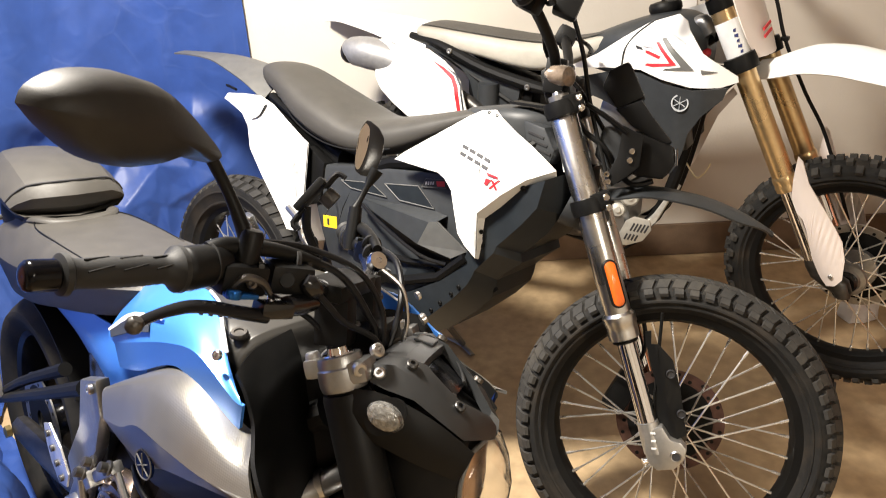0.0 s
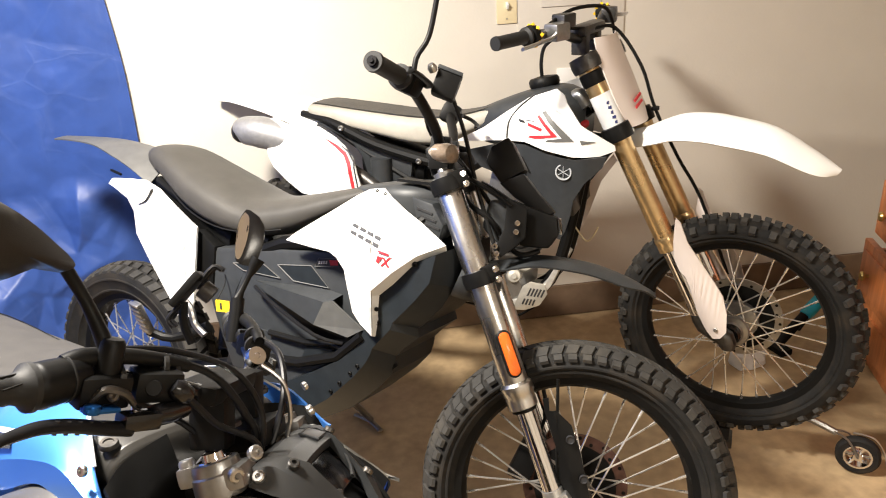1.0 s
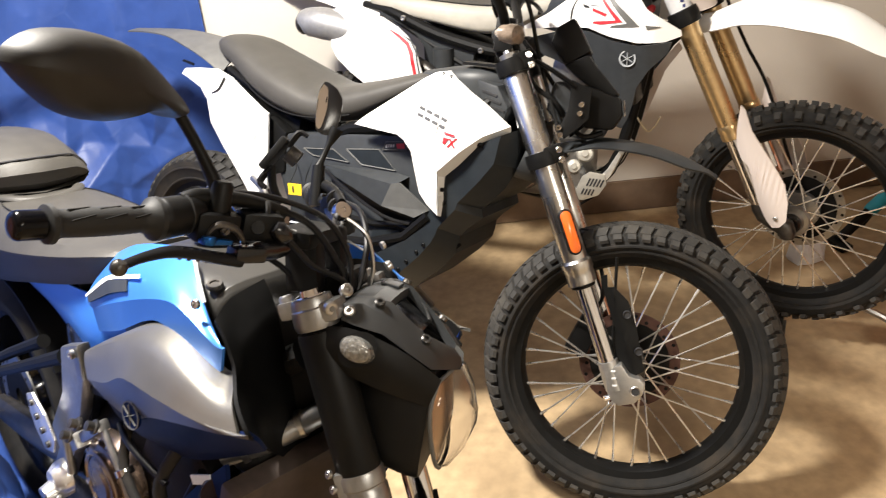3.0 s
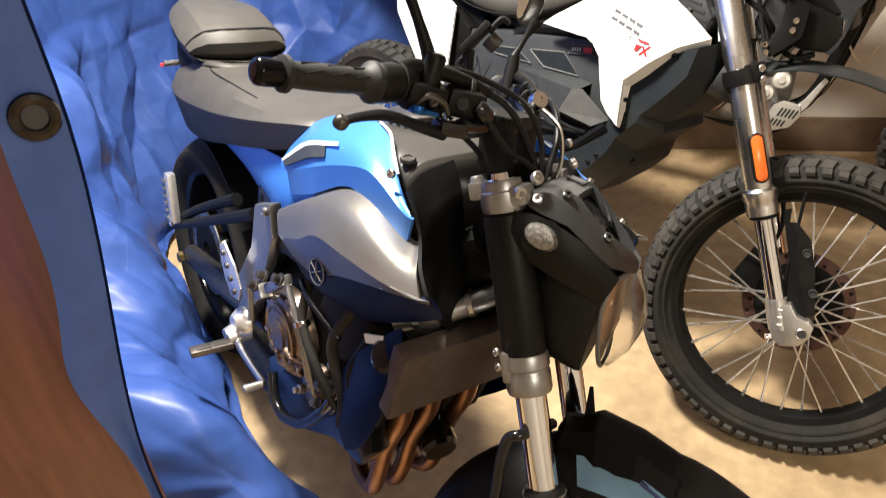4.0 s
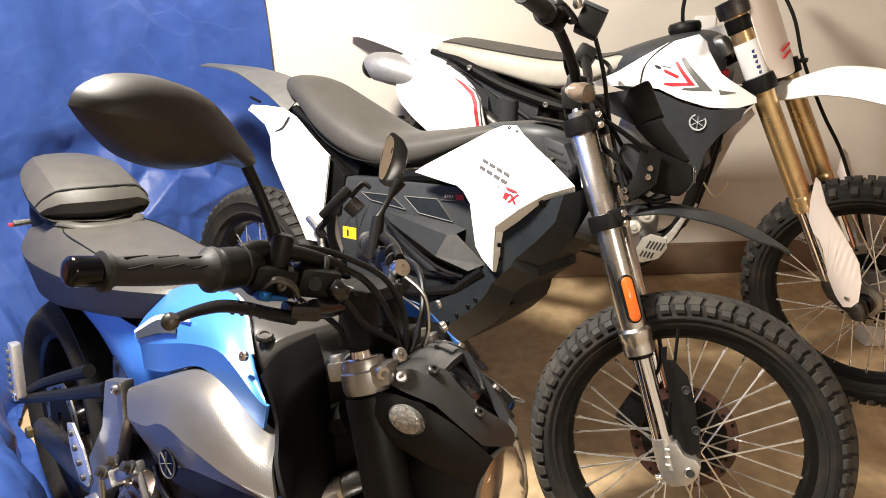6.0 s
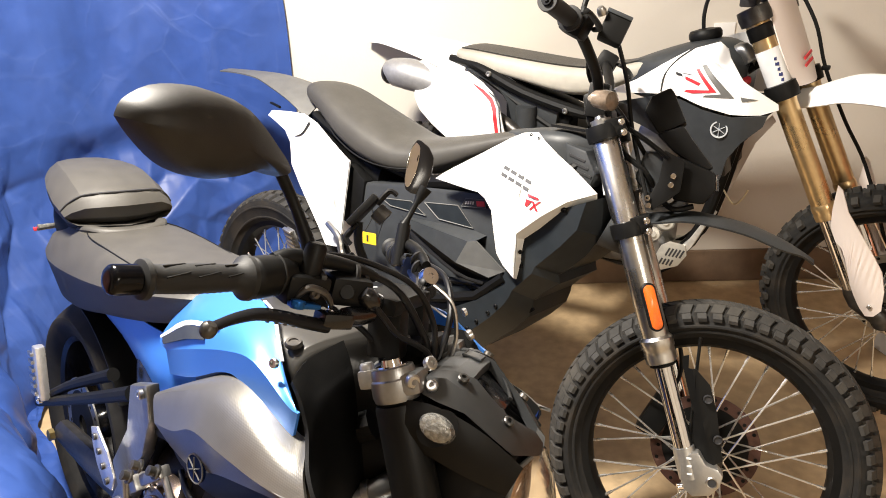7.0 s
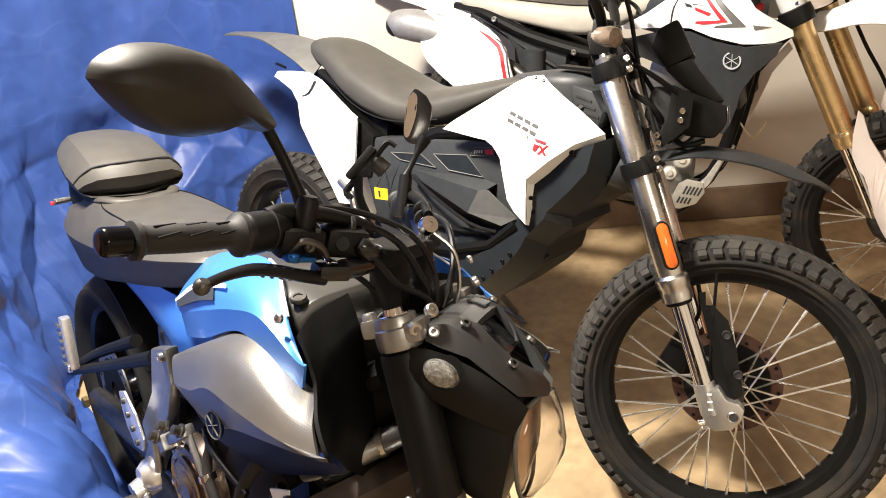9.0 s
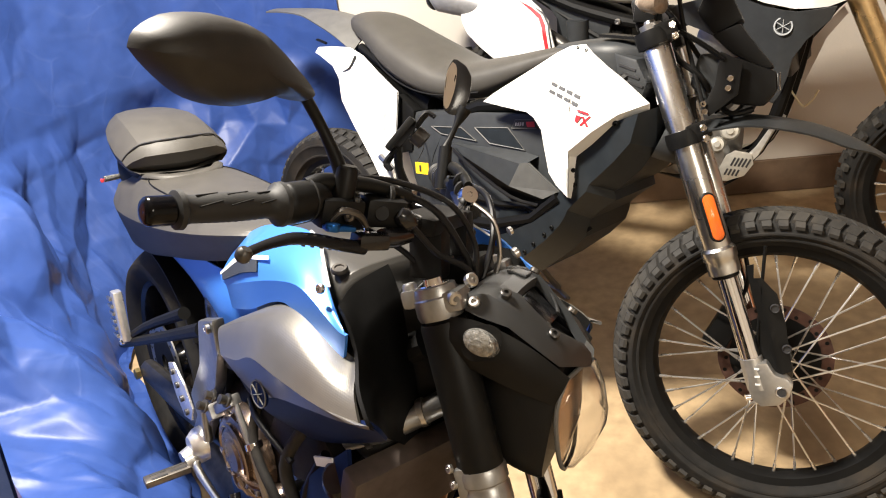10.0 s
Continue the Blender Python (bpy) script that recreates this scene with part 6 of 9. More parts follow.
    part("vent_hose", tube(B(), [(0.885, 0, 1.05), (0.882, 0.0, 1.09), (0.890, 0.01, 1.135), (0.935, 0.01, 1.162), (1.0, 0.0, 1.155)], 0.0055, 8, 5), BLACK, tank)
    bm = B()
    body(bm, [(0.13, 0.085, 0.925, 0.958), (0.18, 0.095, 0.900, 0.958), (0.33, 0.105, 0.875, 0.944), (0.50, 0.10, 0.842, 0.930), (0.60, 0.095, 0.848, 0.932), (0.70, 0.085, 0.892, 0.950), (0.80, 0.070, 0.940, 0.984), (0.87, 0.05, 0.985, 1.010)], 3.6, 32, 4)
    seat = part("seat", bm, VINYL_TAN, y_, "grey vinyl motocross seat with a dark top")
    bm = B()
    rails = []
    sp = [(0.135, 0.0815, 0.9605), (0.18, 0.088, 0.9605), (0.33, 0.097, 0.9465), (0.50, 0.092, 0.9325), (0.60, 0.088, 0.9345), (0.70, 0.078, 0.9525), (0.80, 0.062, 0.9865), (0.865, 0.044, 1.0115)]
    for k in (-1, -0.9, -0.5, 0, 0.5, 0.9, 1):
        rails.append([(x, k * w * 0.80, h - 0.002 * abs(k)) for x, w, h in sp])
    part("seat_top", sheet(bm, rails, 12, 4, 0.002), VINYL, seat, "dark grippy seat top")
    # rear fender and side panels
    bm = B()
    spine = [(-0.285, 0.966), (-0.22, 0.976), (-0.159, 0.981), (-0.06, 0.980), (0.002, 0.976), (0.08, 0.968), (0.16, 0.955)]
    wid = [0.018, 0.045, 0.062, 0.078, 0.088, 0.098, 0.10]
    sheet(bm, [[(x, k * w, h - (0.02 + 0.07 * max(0, (x + 0.25) / 0.4)) * abs(k) ** 1.8) for (x, h), w in zip(spine, wid)] for k in (-1, -0.85, -0.5, 0, 0.5, 0.85, 1)], 12, 4, 0.004)
    part("rear_fender", bm, WHITE, y_, "white plastic rear fender")
    for s in (-1, 1):
        dp = lambda x, h, s=s: s * (0.115 + 0.05 * max(0, min(1, (0.92 - h) / 0.15)) + 0.03 * max(0, min(1, (x + 0.02) / 0.2)) - 0.10 * max(0, x - 0.28))
        out = [(-0.020, 0.905), (0.021, 0.918), (0.075, 0.902), (0.115, 0.896), (0.160, 0.907), (0.211, 0.898), (0.270, 0.870), (0.305, 0.845), (0.335, 0.812), (0.350, 0.775), (0.365, 0.721), (0.29, 0.695), (0.221, 0.682), (0.150, 0.690), (0.090, 0.725), (0.040, 0.765), (0.012, 0.800), (0.000, 0.850)]
        sp_ = part("side_panel", panel(B(), out, dp, 0.005, 3), WHITE, y_, "white side number panel with a red stripe")
        for q, m in (([(0.232, 0.868), (0.275, 0.842), (0.306, 0.818), (0.320, 0.790), (0.328, 0.755), (0.334, 0.716), (0.345, 0.718), (0.338, 0.762), (0.330, 0.798), (0.312, 0.828), (0.278, 0.850)], RED), ([(0.285, 0.852), (0.318, 0.829), (0.337, 0.800), (0.346, 0.762), (0.352, 0.719), (0.357, 0.720), (0.350, 0.765), (0.341, 0.803), (0.320, 0.834)], INK)):
            part("stripe", panel(B(), q, lambda x, h: dp(x, h) + s * 0.0022, 0.002, 2), m, sp_)
    bm = B()
    tube(bm, [(-0.105, -0.135, 0.868), (-0.09, -0.134, 0.872), (-0.03, -0.126, 0.868), (0.06, -0.105, 0.845), (0.20, -0.075, 0.80)], [0.034, 0.046, 0.053, 0.050, 0.04], 24, 4)
    muf = part("muffler", bm, SILENCER, y_, "dull grey exhaust silencer")
    part("end_cap", lathe(B(), [(0.0, 0.004), (0.016, 0.004), (0.018, 0.012), (0.03, 0.010), (0.036, 0.0), (0.036, -0.004)], (-0.112, -0.135, 0.867), (-1, 0, -0.08), 24), DARKMETAL, muf)
    # frame, engine, swingarm
    bm = B()
    for s in (-1, 1):
        tube(bm, [(1.03, s * 0.03, 0.96), (0.93, s * 0.09, 0.90), (0.75, s * 0.105, 0.82), (0.58, s * 0.10, 0.70), (0.52, s * 0.10, 0.52), (0.55, s * 0.08, 0.40)], 0.024, 10, 3, 0.7)
        tube(bm, [(0.62, s * 0.095, 0.792), (0.548, s * 0.100, 0.802), (0.385, s * 0.102, 0.842), (0.264, s * 0.100, 0.890), (0.19, s * 0.09, 0.914), (0.10, s * 0.07, 0.925)], [0.013, 0.019, 0.018, 0.017, 0.013, 0.012], 10, 3)
        tube(bm, [(0.56, s * 0.085, 0.70), (0.40, s * 0.085, 0.78), (0.20, s * 0.075, 0.89)], 0.011, 8, 3)
        tube(bm, [(1.03, s * 0.02, 0.88), (1.00, s * 0.05, 0.65), (0.94, s * 0.06, 0.44), (0.80, s * 0.07, 0.34), (0.58, s * 0.07, 0.36)], 0.018, 10, 3)
    part("frame", bm, BLACK, y_, "black frame tubes")
    for x, h, d in ((0.535, 0.802, 0.119), (0.268, 0.892, 0.117), (0.53, 0.70, 0.105)):
        bolt(y_, (x, -d, h), (0, -1, 0), 0.009, STEEL)
    part("airbox_cover", prism(B(), [(0.16, 0.900), (0.20, 0.905), (0.30, 0.855), (0.385, 0.830), (0.50, 0.790), (0.49, 0.728), (0.376, 0.716), (0.345, 0.722), (0.325, 0.797), (0.285, 0.848)], -0.092, -0.078, 0.004), GREY, y_, "dark grey airbox cover")
    part("shock_reservoir", tube(B(), [(0.395, -0.10, 0.800), (0.395, -0.10, 0.715)], 0.034, 20, 0), GREY, y_, "dark ribbed shock reservoir")
    part("airbox", body(B(), [(0.30, 0.05, 0.72, 0.84), (0.36, 0.07, 0.70, 0.85), (0.46, 0.07, 0.70, 0.83), (0.55, 0.05, 0.70, 0.80)], 3, 20, 3), BLACK, y_)
    part("intake_boot", lathe(B(), [(0.035, 0), (0.04, 0.01), (0.035, 0.02), (0.04, 0.03), (0.035, 0.04), (0.04, 0.05), (0.034, 0.07)], (0.46, -0.04, 0.76), (1, 0, -0.1), 20), BLACK, y_)
    eng = part("engine", body(B(), [(0.52, 0.09, 0.36, 0.56), (0.60, 0.11, 0.33, 0.60), (0.76, 0.115, 0.33, 0.58), (0.86, 0.09, 0.36, 0.52)], 4, 24, 3), ALU, y_, "grey cast engine cases")
    part("clutch_cover", lathe(B(), [(0.0, 0.02), (0.055, 0.02), (0.075, 0.012), (0.08, 0)], (0.66, -0.112, 0.44), (0, -1, 0), 32), BRONZE, eng)
    part("cylinder", box(B(), (0.80, 0, 0.66), (0.14, 0.16, 0.22), turn=(0, 12, 0), bevel=0.015), ALU, eng)
    part("ignition_cover", lathe(B(), [(0.0, 0.02), (0.04, 0.02), (0.05, 0.01), (0.052, 0)], (0.82, -0.085, 0.42), (0, -1, 0), 28), ALU, eng)
    part("exhaust_pipe", tube(B(), [(0.84, -0.02, 0.62), (0.89, 0.03, 0.58), (0.87, -0.02, 0.52), (0.80, -0.10, 0.52), (0.60, -0.14, 0.58), (0.35, -0.135, 0.74), (0.20, -0.125, 0.80)], 0.021, 14, 5), DARKMETAL, y_, "discoloured steel exhaust pipe")
    bm = B()
    skid = [(0.83, 0.355), (0.90, 0.37), (0.955, 0.44), (0.985, 0.51), (0.975, 0.52), (0.94, 0.455), (0.89, 0.395), (0.83, 0.378)]
    prism(bm, skid, -0.115, 0.115, 0.003)
    sp_ = part("skid_plate", bm, SKID, y_, "scratched aluminium skid plate")
    wing = [(0.820, 0.348), (0.842, 0.366), (0.868, 0.432), (0.892, 0.449), (0.938, 0.445), (0.946, 0.415), (0.923, 0.376), (0.878, 0.354)]
    wg = part("skid_wing", prism(B(), wing, -0.121, -0.114, 0.002), SKIDWING, sp_, "slotted bright skid plate wing")
    for k in range(5):
        x = 0.882 + 0.0105 * k
        part("slot", prism(B(), [(x, 0.404), (x + 0.005, 0.402), (x + 0.016, 0.428), (x + 0.011, 0.430)], -0.1222, -0.1206, 0), INK, wg)
    for k in range(4):
        x = 0.866 + 0.0105 * k
        part("slot", prism(B(), [(x, 0.374), (x + 0.005, 0.372), (x + 0.013, 0.392), (x + 0.008, 0.394)], -0.1222, -0.1206, 0), INK, wg)
    bm = B()
    for s in (-1, 1):
        tube(bm, [(0.54, s * 0.10, 0.42), (0.30, s * 0.095, 0.39), (0.0, s * 0.09, 0.345)], [0.034, 0.03, 0.024], 10, 3, 0.7)
    part("swingarm", bm, ALU, y_)
    for q, r in (((0.835, -0.10, 0.455), 0.024), ((0.865, -0.085, 0.495), 0.028), ((0.80, -0.105, 0.50), 0.020)):
        part("case_boss", lathe(B(), [(0.0, 0.018), (r * 0.35, 0.018), (r * 0.4, 0.012), (r * 0.8, 0.010), (r, 0.0), (r, -0.03)], q, (0.25, -0.9, 0.3), 20), SKIDWING, eng)
    part("shock", tube(B(), [(0.50, 0.0, 0.78), (0.44, 0.0, 0.46)], 0.034, 14, 0), DARKMETAL, y_)
    for s in (-1, 1):
        part("footpeg", box(B(), (0.53, s * 0.16, 0.40), (0.05, 0.11, 0.025), bevel=0.004), STEEL, y_)
    part("drain_hose", tube(B(), [(0.78, -0.115, 0.46), (0.79, -0.125, 0.38), (0.84, -0.125, 0.33), (0.90, -0.10, 0.36)], 0.004, 8, 5), BLACK, y_)
    part("breather_hose", tube(B(), [(0.99, 0.02, 0.60), (1.03, 0.01, 0.555), (1.055, 0.0, 0.575), (1.068, 0.0, 0.605)], 0.0028, 8, 4), IVORY, y_)
    return y_


dirt_bike()


def wheel_tray(x):
    """A low tray that holds one wheel of the dirt bike off the ground."""
    c = YM @ (YS @ Vector((x, 0, 0)) if x > 1 else Vector((x, 0, 0)))
    st = tagged(new("wheel_tray"), "low dark steel tray under the dirt bike wheel", "stand", "wheel trays")
    st.matrix_world = pose(c.x, c.y, 0, 0, 0, 330)
    part("base", box(B(), (0, 0, 0.012), (0.09, 0.07, 0.024), bevel=0.004), DARKMETAL, st)
    part("saddle", box(B(), (0, 0, 0.044), (0.07, 0.05, 0.044), bevel=0.006), RUBBER, st)
    return st


wheel_tray(0.0)
wheel_tray(1.465)


def hand_pump():
    hp = tagged(new("hand_pump"), "black pump with a cyan grip resting on the concrete", "pump")
    hp.matrix_world = pose(1.58, 2.255, 0.0, 0, 0, 12)
    a0, a1 = Vector((0.0, 0.0, 0.022)), Vector((0.26, 0.015, 0.215))
    part("barrel", tube(B(), [a0, a0.lerp(a1, 0.55)], 0.019, 14, 0), BLACK, hp)
    part("grip", tube(B(), [a0.lerp(a1, 0.46), a0.lerp(a1, 0.52), a0.lerp(a1, 0.90), a0.lerp(a1, 0.95)], [0.020, 0.026, 0.024, 0.018], 14, 2), CYAN, hp, "cyan plastic grip")
    part("rod", tube(B(), [a0.lerp(a1, 0.9), a1], 0.009, 10, 0), STEEL, hp)
    part("foot", box(B(), (-0.01, 0.0, 0.012), (0.05, 0.12, 0.024), bevel=0.005), BLACK, hp)
    part("leg", tube(B(), [a0.lerp(a1, 0.6) + Vector((0, 0, -0.02)), (0.17, 0.07, 0.008)], 0.008, 8, 0), BLACK, hp)
    return hp


hand_pump()


def paper_bag():
    pb = tagged(new("paper_bag"), "small crumpled pale grey paper bag on the concrete", "bag")
    pb.matrix_world = pose(1.42, 2.19, 0.0, 0, 0, 20)
    rng = random.Random(5)
    rings = []
    for z, k in ((0.0, 1.0), (0.02, 1.03), (0.05, 0.9), (0.085, 0.62), (0.10, 0.25)):
        rings.append([(0.065 * k * math.copysign(abs(math.cos(t)) ** 0.6, math.cos(t)) + rng.uniform(-0.006, 0.006), 0.045 * k * math.copysign(abs(math.sin(t)) ** 0.6, math.sin(t)) + rng.uniform(-0.006, 0.006), z + (rng.uniform(-0.008, 0.008) if z > 0.01 else 0)) for t in [2 * math.pi * i / 14 for i in range(14)]])
    part("bag", loft(B(), rings), LABEL, pb, angle=18)
    return pb


paper_bag()


# ---- the blue naked street bike ----
MF, MR = 1.49, 24.8
MM = bike_matrix(-1.009, 1.4209, 0.0, 313.909, 11.12)
MS = steering(MF, MR, 33.7)


def cast_wheel(parent, name, centre, xf, radius, half, rim_r, discs):
    m = xf @ Matrix.Translation(centre)
    crown = half * 0.45
    prof = [(radius - crown * abs(i / 6 - 1) ** 2.2, half * (i / 6 - 1)) for i in range(13)]
    side = [(radius - crown - 0.012, half * 1.02), (rim_r + 0.012, half * 0.86), (rim_r, half * 0.70)]
    prof = [(r, -y) for r, y in side[::-1]] + prof + side
    bm = B()
    w = half * 0.70
    lathe(bm, [(rim_r + 0.004, -w), (rim_r + 0.006, -w - 0.004), (rim_r - 0.012, -w + 0.004), (rim_r - 0.02, -w * 0.5), (rim_r - 0.024, 0), (rim_r - 0.02, w * 0.5), (rim_r - 0.012, w - 0.004), (rim_r + 0.006, w + 0.004), (rim_r + 0.004, w), (rim_r - 0.006, 0)], (0, 0, 0), (0, 1, 0), 64, True)
    wheel = part(name, bm, GLOSS, parent, "black cast wheel", xf=m)
    part("tyre", lathe(B(), prof, (0, 0, 0), (0, 1, 0), 72, True), RUBBER, wheel, "black street tyre", xf=m)
    part("hub", lathe(B(), [(0.0, -0.06), (0.03, -0.06), (0.045, -0.03), (0.045, 0.03), (0.03, 0.06), (0.0, 0.06)], (0, 0, 0), (0, 1, 0), 28), GLOSS, wheel, xf=m)
    for k in range(10):
        t = 2 * math.pi * (k // 2) / 5 + (0.16 if k % 2 else -0.16)
        c0, c1 = Vector((0.04 * math.cos(t), 0, 0.04 * math.sin(t))), Vector(((rim_r - 0.018) * math.cos(t), 0, (rim_r - 0.018) * math.sin(t)))
        part("wheel_spoke", tube(B(), [c0, c1], [0.014, 0.010], 8, 2, 1.4), GLOSS, wheel, xf=m)
    for y, r in discs:
        brake_disc(wheel, centre, xf, y, r, r * 0.72, STEEL, 20)
    return wheel


def naked_bike():
    b = tagged(new("street_motorcycle"), "blue and silver naked street motorcycle on its side stand", "motorcycle", "parked motorcycles")
    b.matrix_world = MM
    I4 = Matrix.Identity(4)
    fp = lambda h, ahead=0.0, y=0.0: fork_point(MF, MR, h, ahead, y)
    a = Vector((-math.sin(radians(MR)), 0, math.cos(radians(MR))))
    cast_wheel(b, "rear_wheel", (0, 0, 0.315), I4, 0.315, 0.088, 0.222, ((-0.075, 0.122),))
    wc = Vector((1.40, 0, 0.30))
    cast_wheel(b, "front_wheel", wc, MS, 0.30, 0.060, 0.222, ((-0.068, 0.141), (0.068, 0.141)))
    # fork
    for s in (-1, 1):
        y = s * 0.105
        o = fp(0.72, 0.035, y)
        leg = part("fork_leg", lathe(B(), [(0.0205, -0.175), (0.0205, 0.03)], o, a, 40), CHROME, b, "polished fork tube", xf=MS)
        part("tube_cover", lathe(B(), [(0.0275, 0.022), (0.0285, 0.026), (0.0285, 0.205), (0.027, 0.21)], o, a, 28), BLACK, leg, "matt black fork tube cover", xf=MS)
        part("slider", lathe(B(), [(0.026, -0.42), (0.028, -0.40), (0.028, -0.182), (0.0265, -0.178), (0.0215, -0.176)], o, a, 28), GLOSS, leg, "black fork slider", xf=MS)
        part("dust_seal", lathe(B(), [(0.0215, -0.172), (0.0275, -0.171), (0.0285, -0.166), (0.0262, -0.158), (0.0225, -0.154), (0.0208, -0.154)], o, a, 28), RUBBER, leg, xf=MS)
        for h in (-0.164, -0.176):
            part("seal_ring", lathe(B(), [(0.0275, -0.0016), (0.0298, -0.0012), (0.0302, 0.0), (0.0298, 0.0012), (0.0275, 0.0016)], o + a * h, a, 32), STEEL, leg, "bright steel retaining ring", xf=MS)
        part("fork_cap", lathe(B(), [(0.0205, 0.225), (0.0205, 0.252), (0.0185, 0.255), (0.0125, 0.254), (0.0115, 0.262), (0, 0.263)], o, a, 24), CHROME, leg, xf=MS)
        bm = B()
        box(bm, wc + Vector((-0.085, s * 0.088, 0.07)), (0.06, 0.045, 0.12), turn=(0, -20, 0), bevel=0.012)
        part("brake_caliper", bm, BLACK, b, xf=MS)
    # lower and upper yokes
    bm = B()
    for s in (-1, 1):
        lathe(bm, [(0.021, -0.024), (0.0285, -0.023), (0.0300, -0.018), (0.0300, 0.004), (0.0288, 0.006), (0.0288, 0.010), (0.0305, 0.012), (0.0305, 0.026), (0.0290, 0.030), (0.021, 0.031)], fp(0.72, 0.035, s * 0.105), a, 32)
        box(bm, fp(0.72, 0.035, s * 0.105) + Vector((-0.024, s * 0.018, 0.006)), (0.016, 0.014, 0.040), turn=(0, -MR, 0), bevel=0.004)
    tube(bm, [fp(0.72, 0.035, -0.105), fp(0.72, 0.0, 0), fp(0.72, 0.035, 0.105)], 0.024, 12, 3, 0.8)
    low_yoke = part("lower_yoke", bm, ALU, b, "cast aluminium lower fork yoke", xf=MS)
    for s in (-1, 1):
        for dz in (0.004, 0.024):
            bolt(low_yoke, fp(0.72, 0.035, s * 0.105) + Vector((-0.032, s * 0.022, 0.0)) + a * dz, (-0.6, s * 0.8, 0), 0.0055, STEEL, MS)
    bm = B()
    for s in (-1, 1):
        lathe(bm, [(0.019, -0.024), (0.0265, -0.023), (0.0285, -0.016), (0.0285, 0.002), (0.0270, 0.004), (0.0270, 0.010), (0.0255, 0.016), (0.019, 0.017)], fp(0.935, 0.035, s * 0.105), a, 28)
        box(bm, fp(0.935, 0.035, s * 0.105) + Vector((-0.029, s * 0.006, -0.006)), (0.022, 0.022, 0.024), turn=(0, -MR, 0), bevel=0.007)
        lathe(bm, [(0.0, 0.018), (0.007, 0.018), (0.009, 0.015), (0.009, -0.004)], fp(0.935, 0.035, s * 0.105) + Vector((-0.033, s * 0.006, 0.004)) - a * 0.010, a, 18)
        box(bm, fp(0.935, 0.035, s * 0.105) + Vector((0.020, -s * 0.020 * 0, 0.004)), (0.034, 0.046, 0.026), turn=(0, -MR, 0), bevel=0.007)
    tube(bm, [fp(0.935, 0.035, -0.105), fp(0.935, 0.0, -0.04), fp(0.935, -0.008, 0), fp(0.935, 0.0, 0.04), fp(0.935, 0.035, 0.105)], 0.021, 12, 3, 0.7)
    yoke = part("upper_yoke", bm, ALU, b, "worn cast aluminium top yoke", xf=MS)
    for s in (-1, 1):
        bolt(yoke, fp(0.935, 0.062, s * 0.124), (0.75, s * 0.65, 0), 0.0085, STEEL, MS)
        bolt(yoke, fp(0.935, 0.080, s * 0.105) + a * 0.012, (0.6, s * 0.5, 0.6), 0.0085, STEEL, MS)
    part("stem_nut", lathe(B(), [(0.026, 0), (0.028, 0.004), (0.028, 0.014), (0.02, 0.018), (0.012, 0.014), (0, 0.014)], fp(0.955), a, 24), ALU, yoke, xf=MS)
    # handlebar
    pts = [(0.905, -0.358, 1.043), (0.956, -0.25, 1.050), (0.985, -0.19, 1.052), (1.035, -0.11, 1.035), (1.05, -0.05, 1.02), (1.05, 0.05, 1.02), (1.035, 0.11, 1.035), (0.985, 0.19, 1.052), (0.956, 0.25, 1.050), (0.905, 0.358, 1.043)]
    bar = part("handlebar", tube(B(), pts, 0.0115, 14, 4), GLOSS, b, xf=MS)
    bm = B()
    for s in (-1, 1):
        box(bm, (1.052, s * 0.05, 0.995), (0.045, 0.036, 0.075), turn=(0, -10, 0), bevel=0.007)
    part("bar_riser", bm, BLACK, bar, xf=MS)
    for s in (-1, 1):
        g0, g1 = Vector((0.907, s * 0.354, 1.044)), Vector((0.956, s * 0.25, 1.050))
        d = (g1 - g0).normalized()
        L = (g1 - g0).length
        prof = [(0.012, -0.002), (0.0185, 0.0), (0.019, 0.005), (0.0150, 0.008)]
        for k in range(12):
            prof += [(0.0134 + 0.0010 * math.sin(k / 11 * math.pi), 0.014 + k * (L - 0.03) / 12), (0.0137 + 0.0010 * math.sin(k / 11 * math.pi), 0.018 + k * (L - 0.03) / 12)]
        prof += [(0.0165, L - 0.012), (0.023, L - 0.007), (0.0235, L - 0.002), (0.016, L + 0.002)]
        grip = part("grip", lathe(B(), prof, g0, d, 32), GRIP, bar, "ribbed black rubber grip", xf=MS)
        bm = B()
        u = Vector((0.25, 0, 1)).normalized()
        u = (u - d * u.dot(d)).normalized()
        v = d.cross(u)
        for k in range(3):
            for j in (-1, 1):
                t = 0.55 + 0.45 * j
                p0 = g0 + d * (0.018 + 0.032 * k) + 0.0143 * (math.cos(t) * u - s * math.sin(t) * v)
                p1 = g0 + d * (0.042 + 0.032 * k) + 0.0143 * (math.cos(t - 0.35) * u - s * math.sin(t - 0.35) * v)
                tube(bm, [p0, p1], 0.0010, 6, 0)
        part("grip_groove", bm, BLACK, grip, xf=MS)
        part("bar_end", lathe(B(), [(0.0, -0.0300), (0.006, -0.0305), (0.0110, -0.0295), (0.0134, -0.027), (0.0140, -0.024), (0.0140, -0.010), (0.0140, -0.009), (0.0140, -0.004), (0.011, 0.0)], g0, d, 32), LACQUER, grip, "glossy black bar end weight", xf=MS)
        side = lambda x, y, h: Vector((x, s * y, h))
        bm = tube(B(), [g1 - d * 0.001, g1 + d * 0.006, g1 + d * 0.022 + Vector((0, 0, 0.002)), g1 + d * 0.040 + Vector((0, 0, 0.004)), g1 + d * 0.052 + Vector((0.002, 0, 0.005))], [0.0205, 0.0225, 0.0220, 0.0205, 0.0150], 20, 4)
        sw = part("switch_housing", bm, BLACK, bar, "black plastic throttle housing", xf=MS)
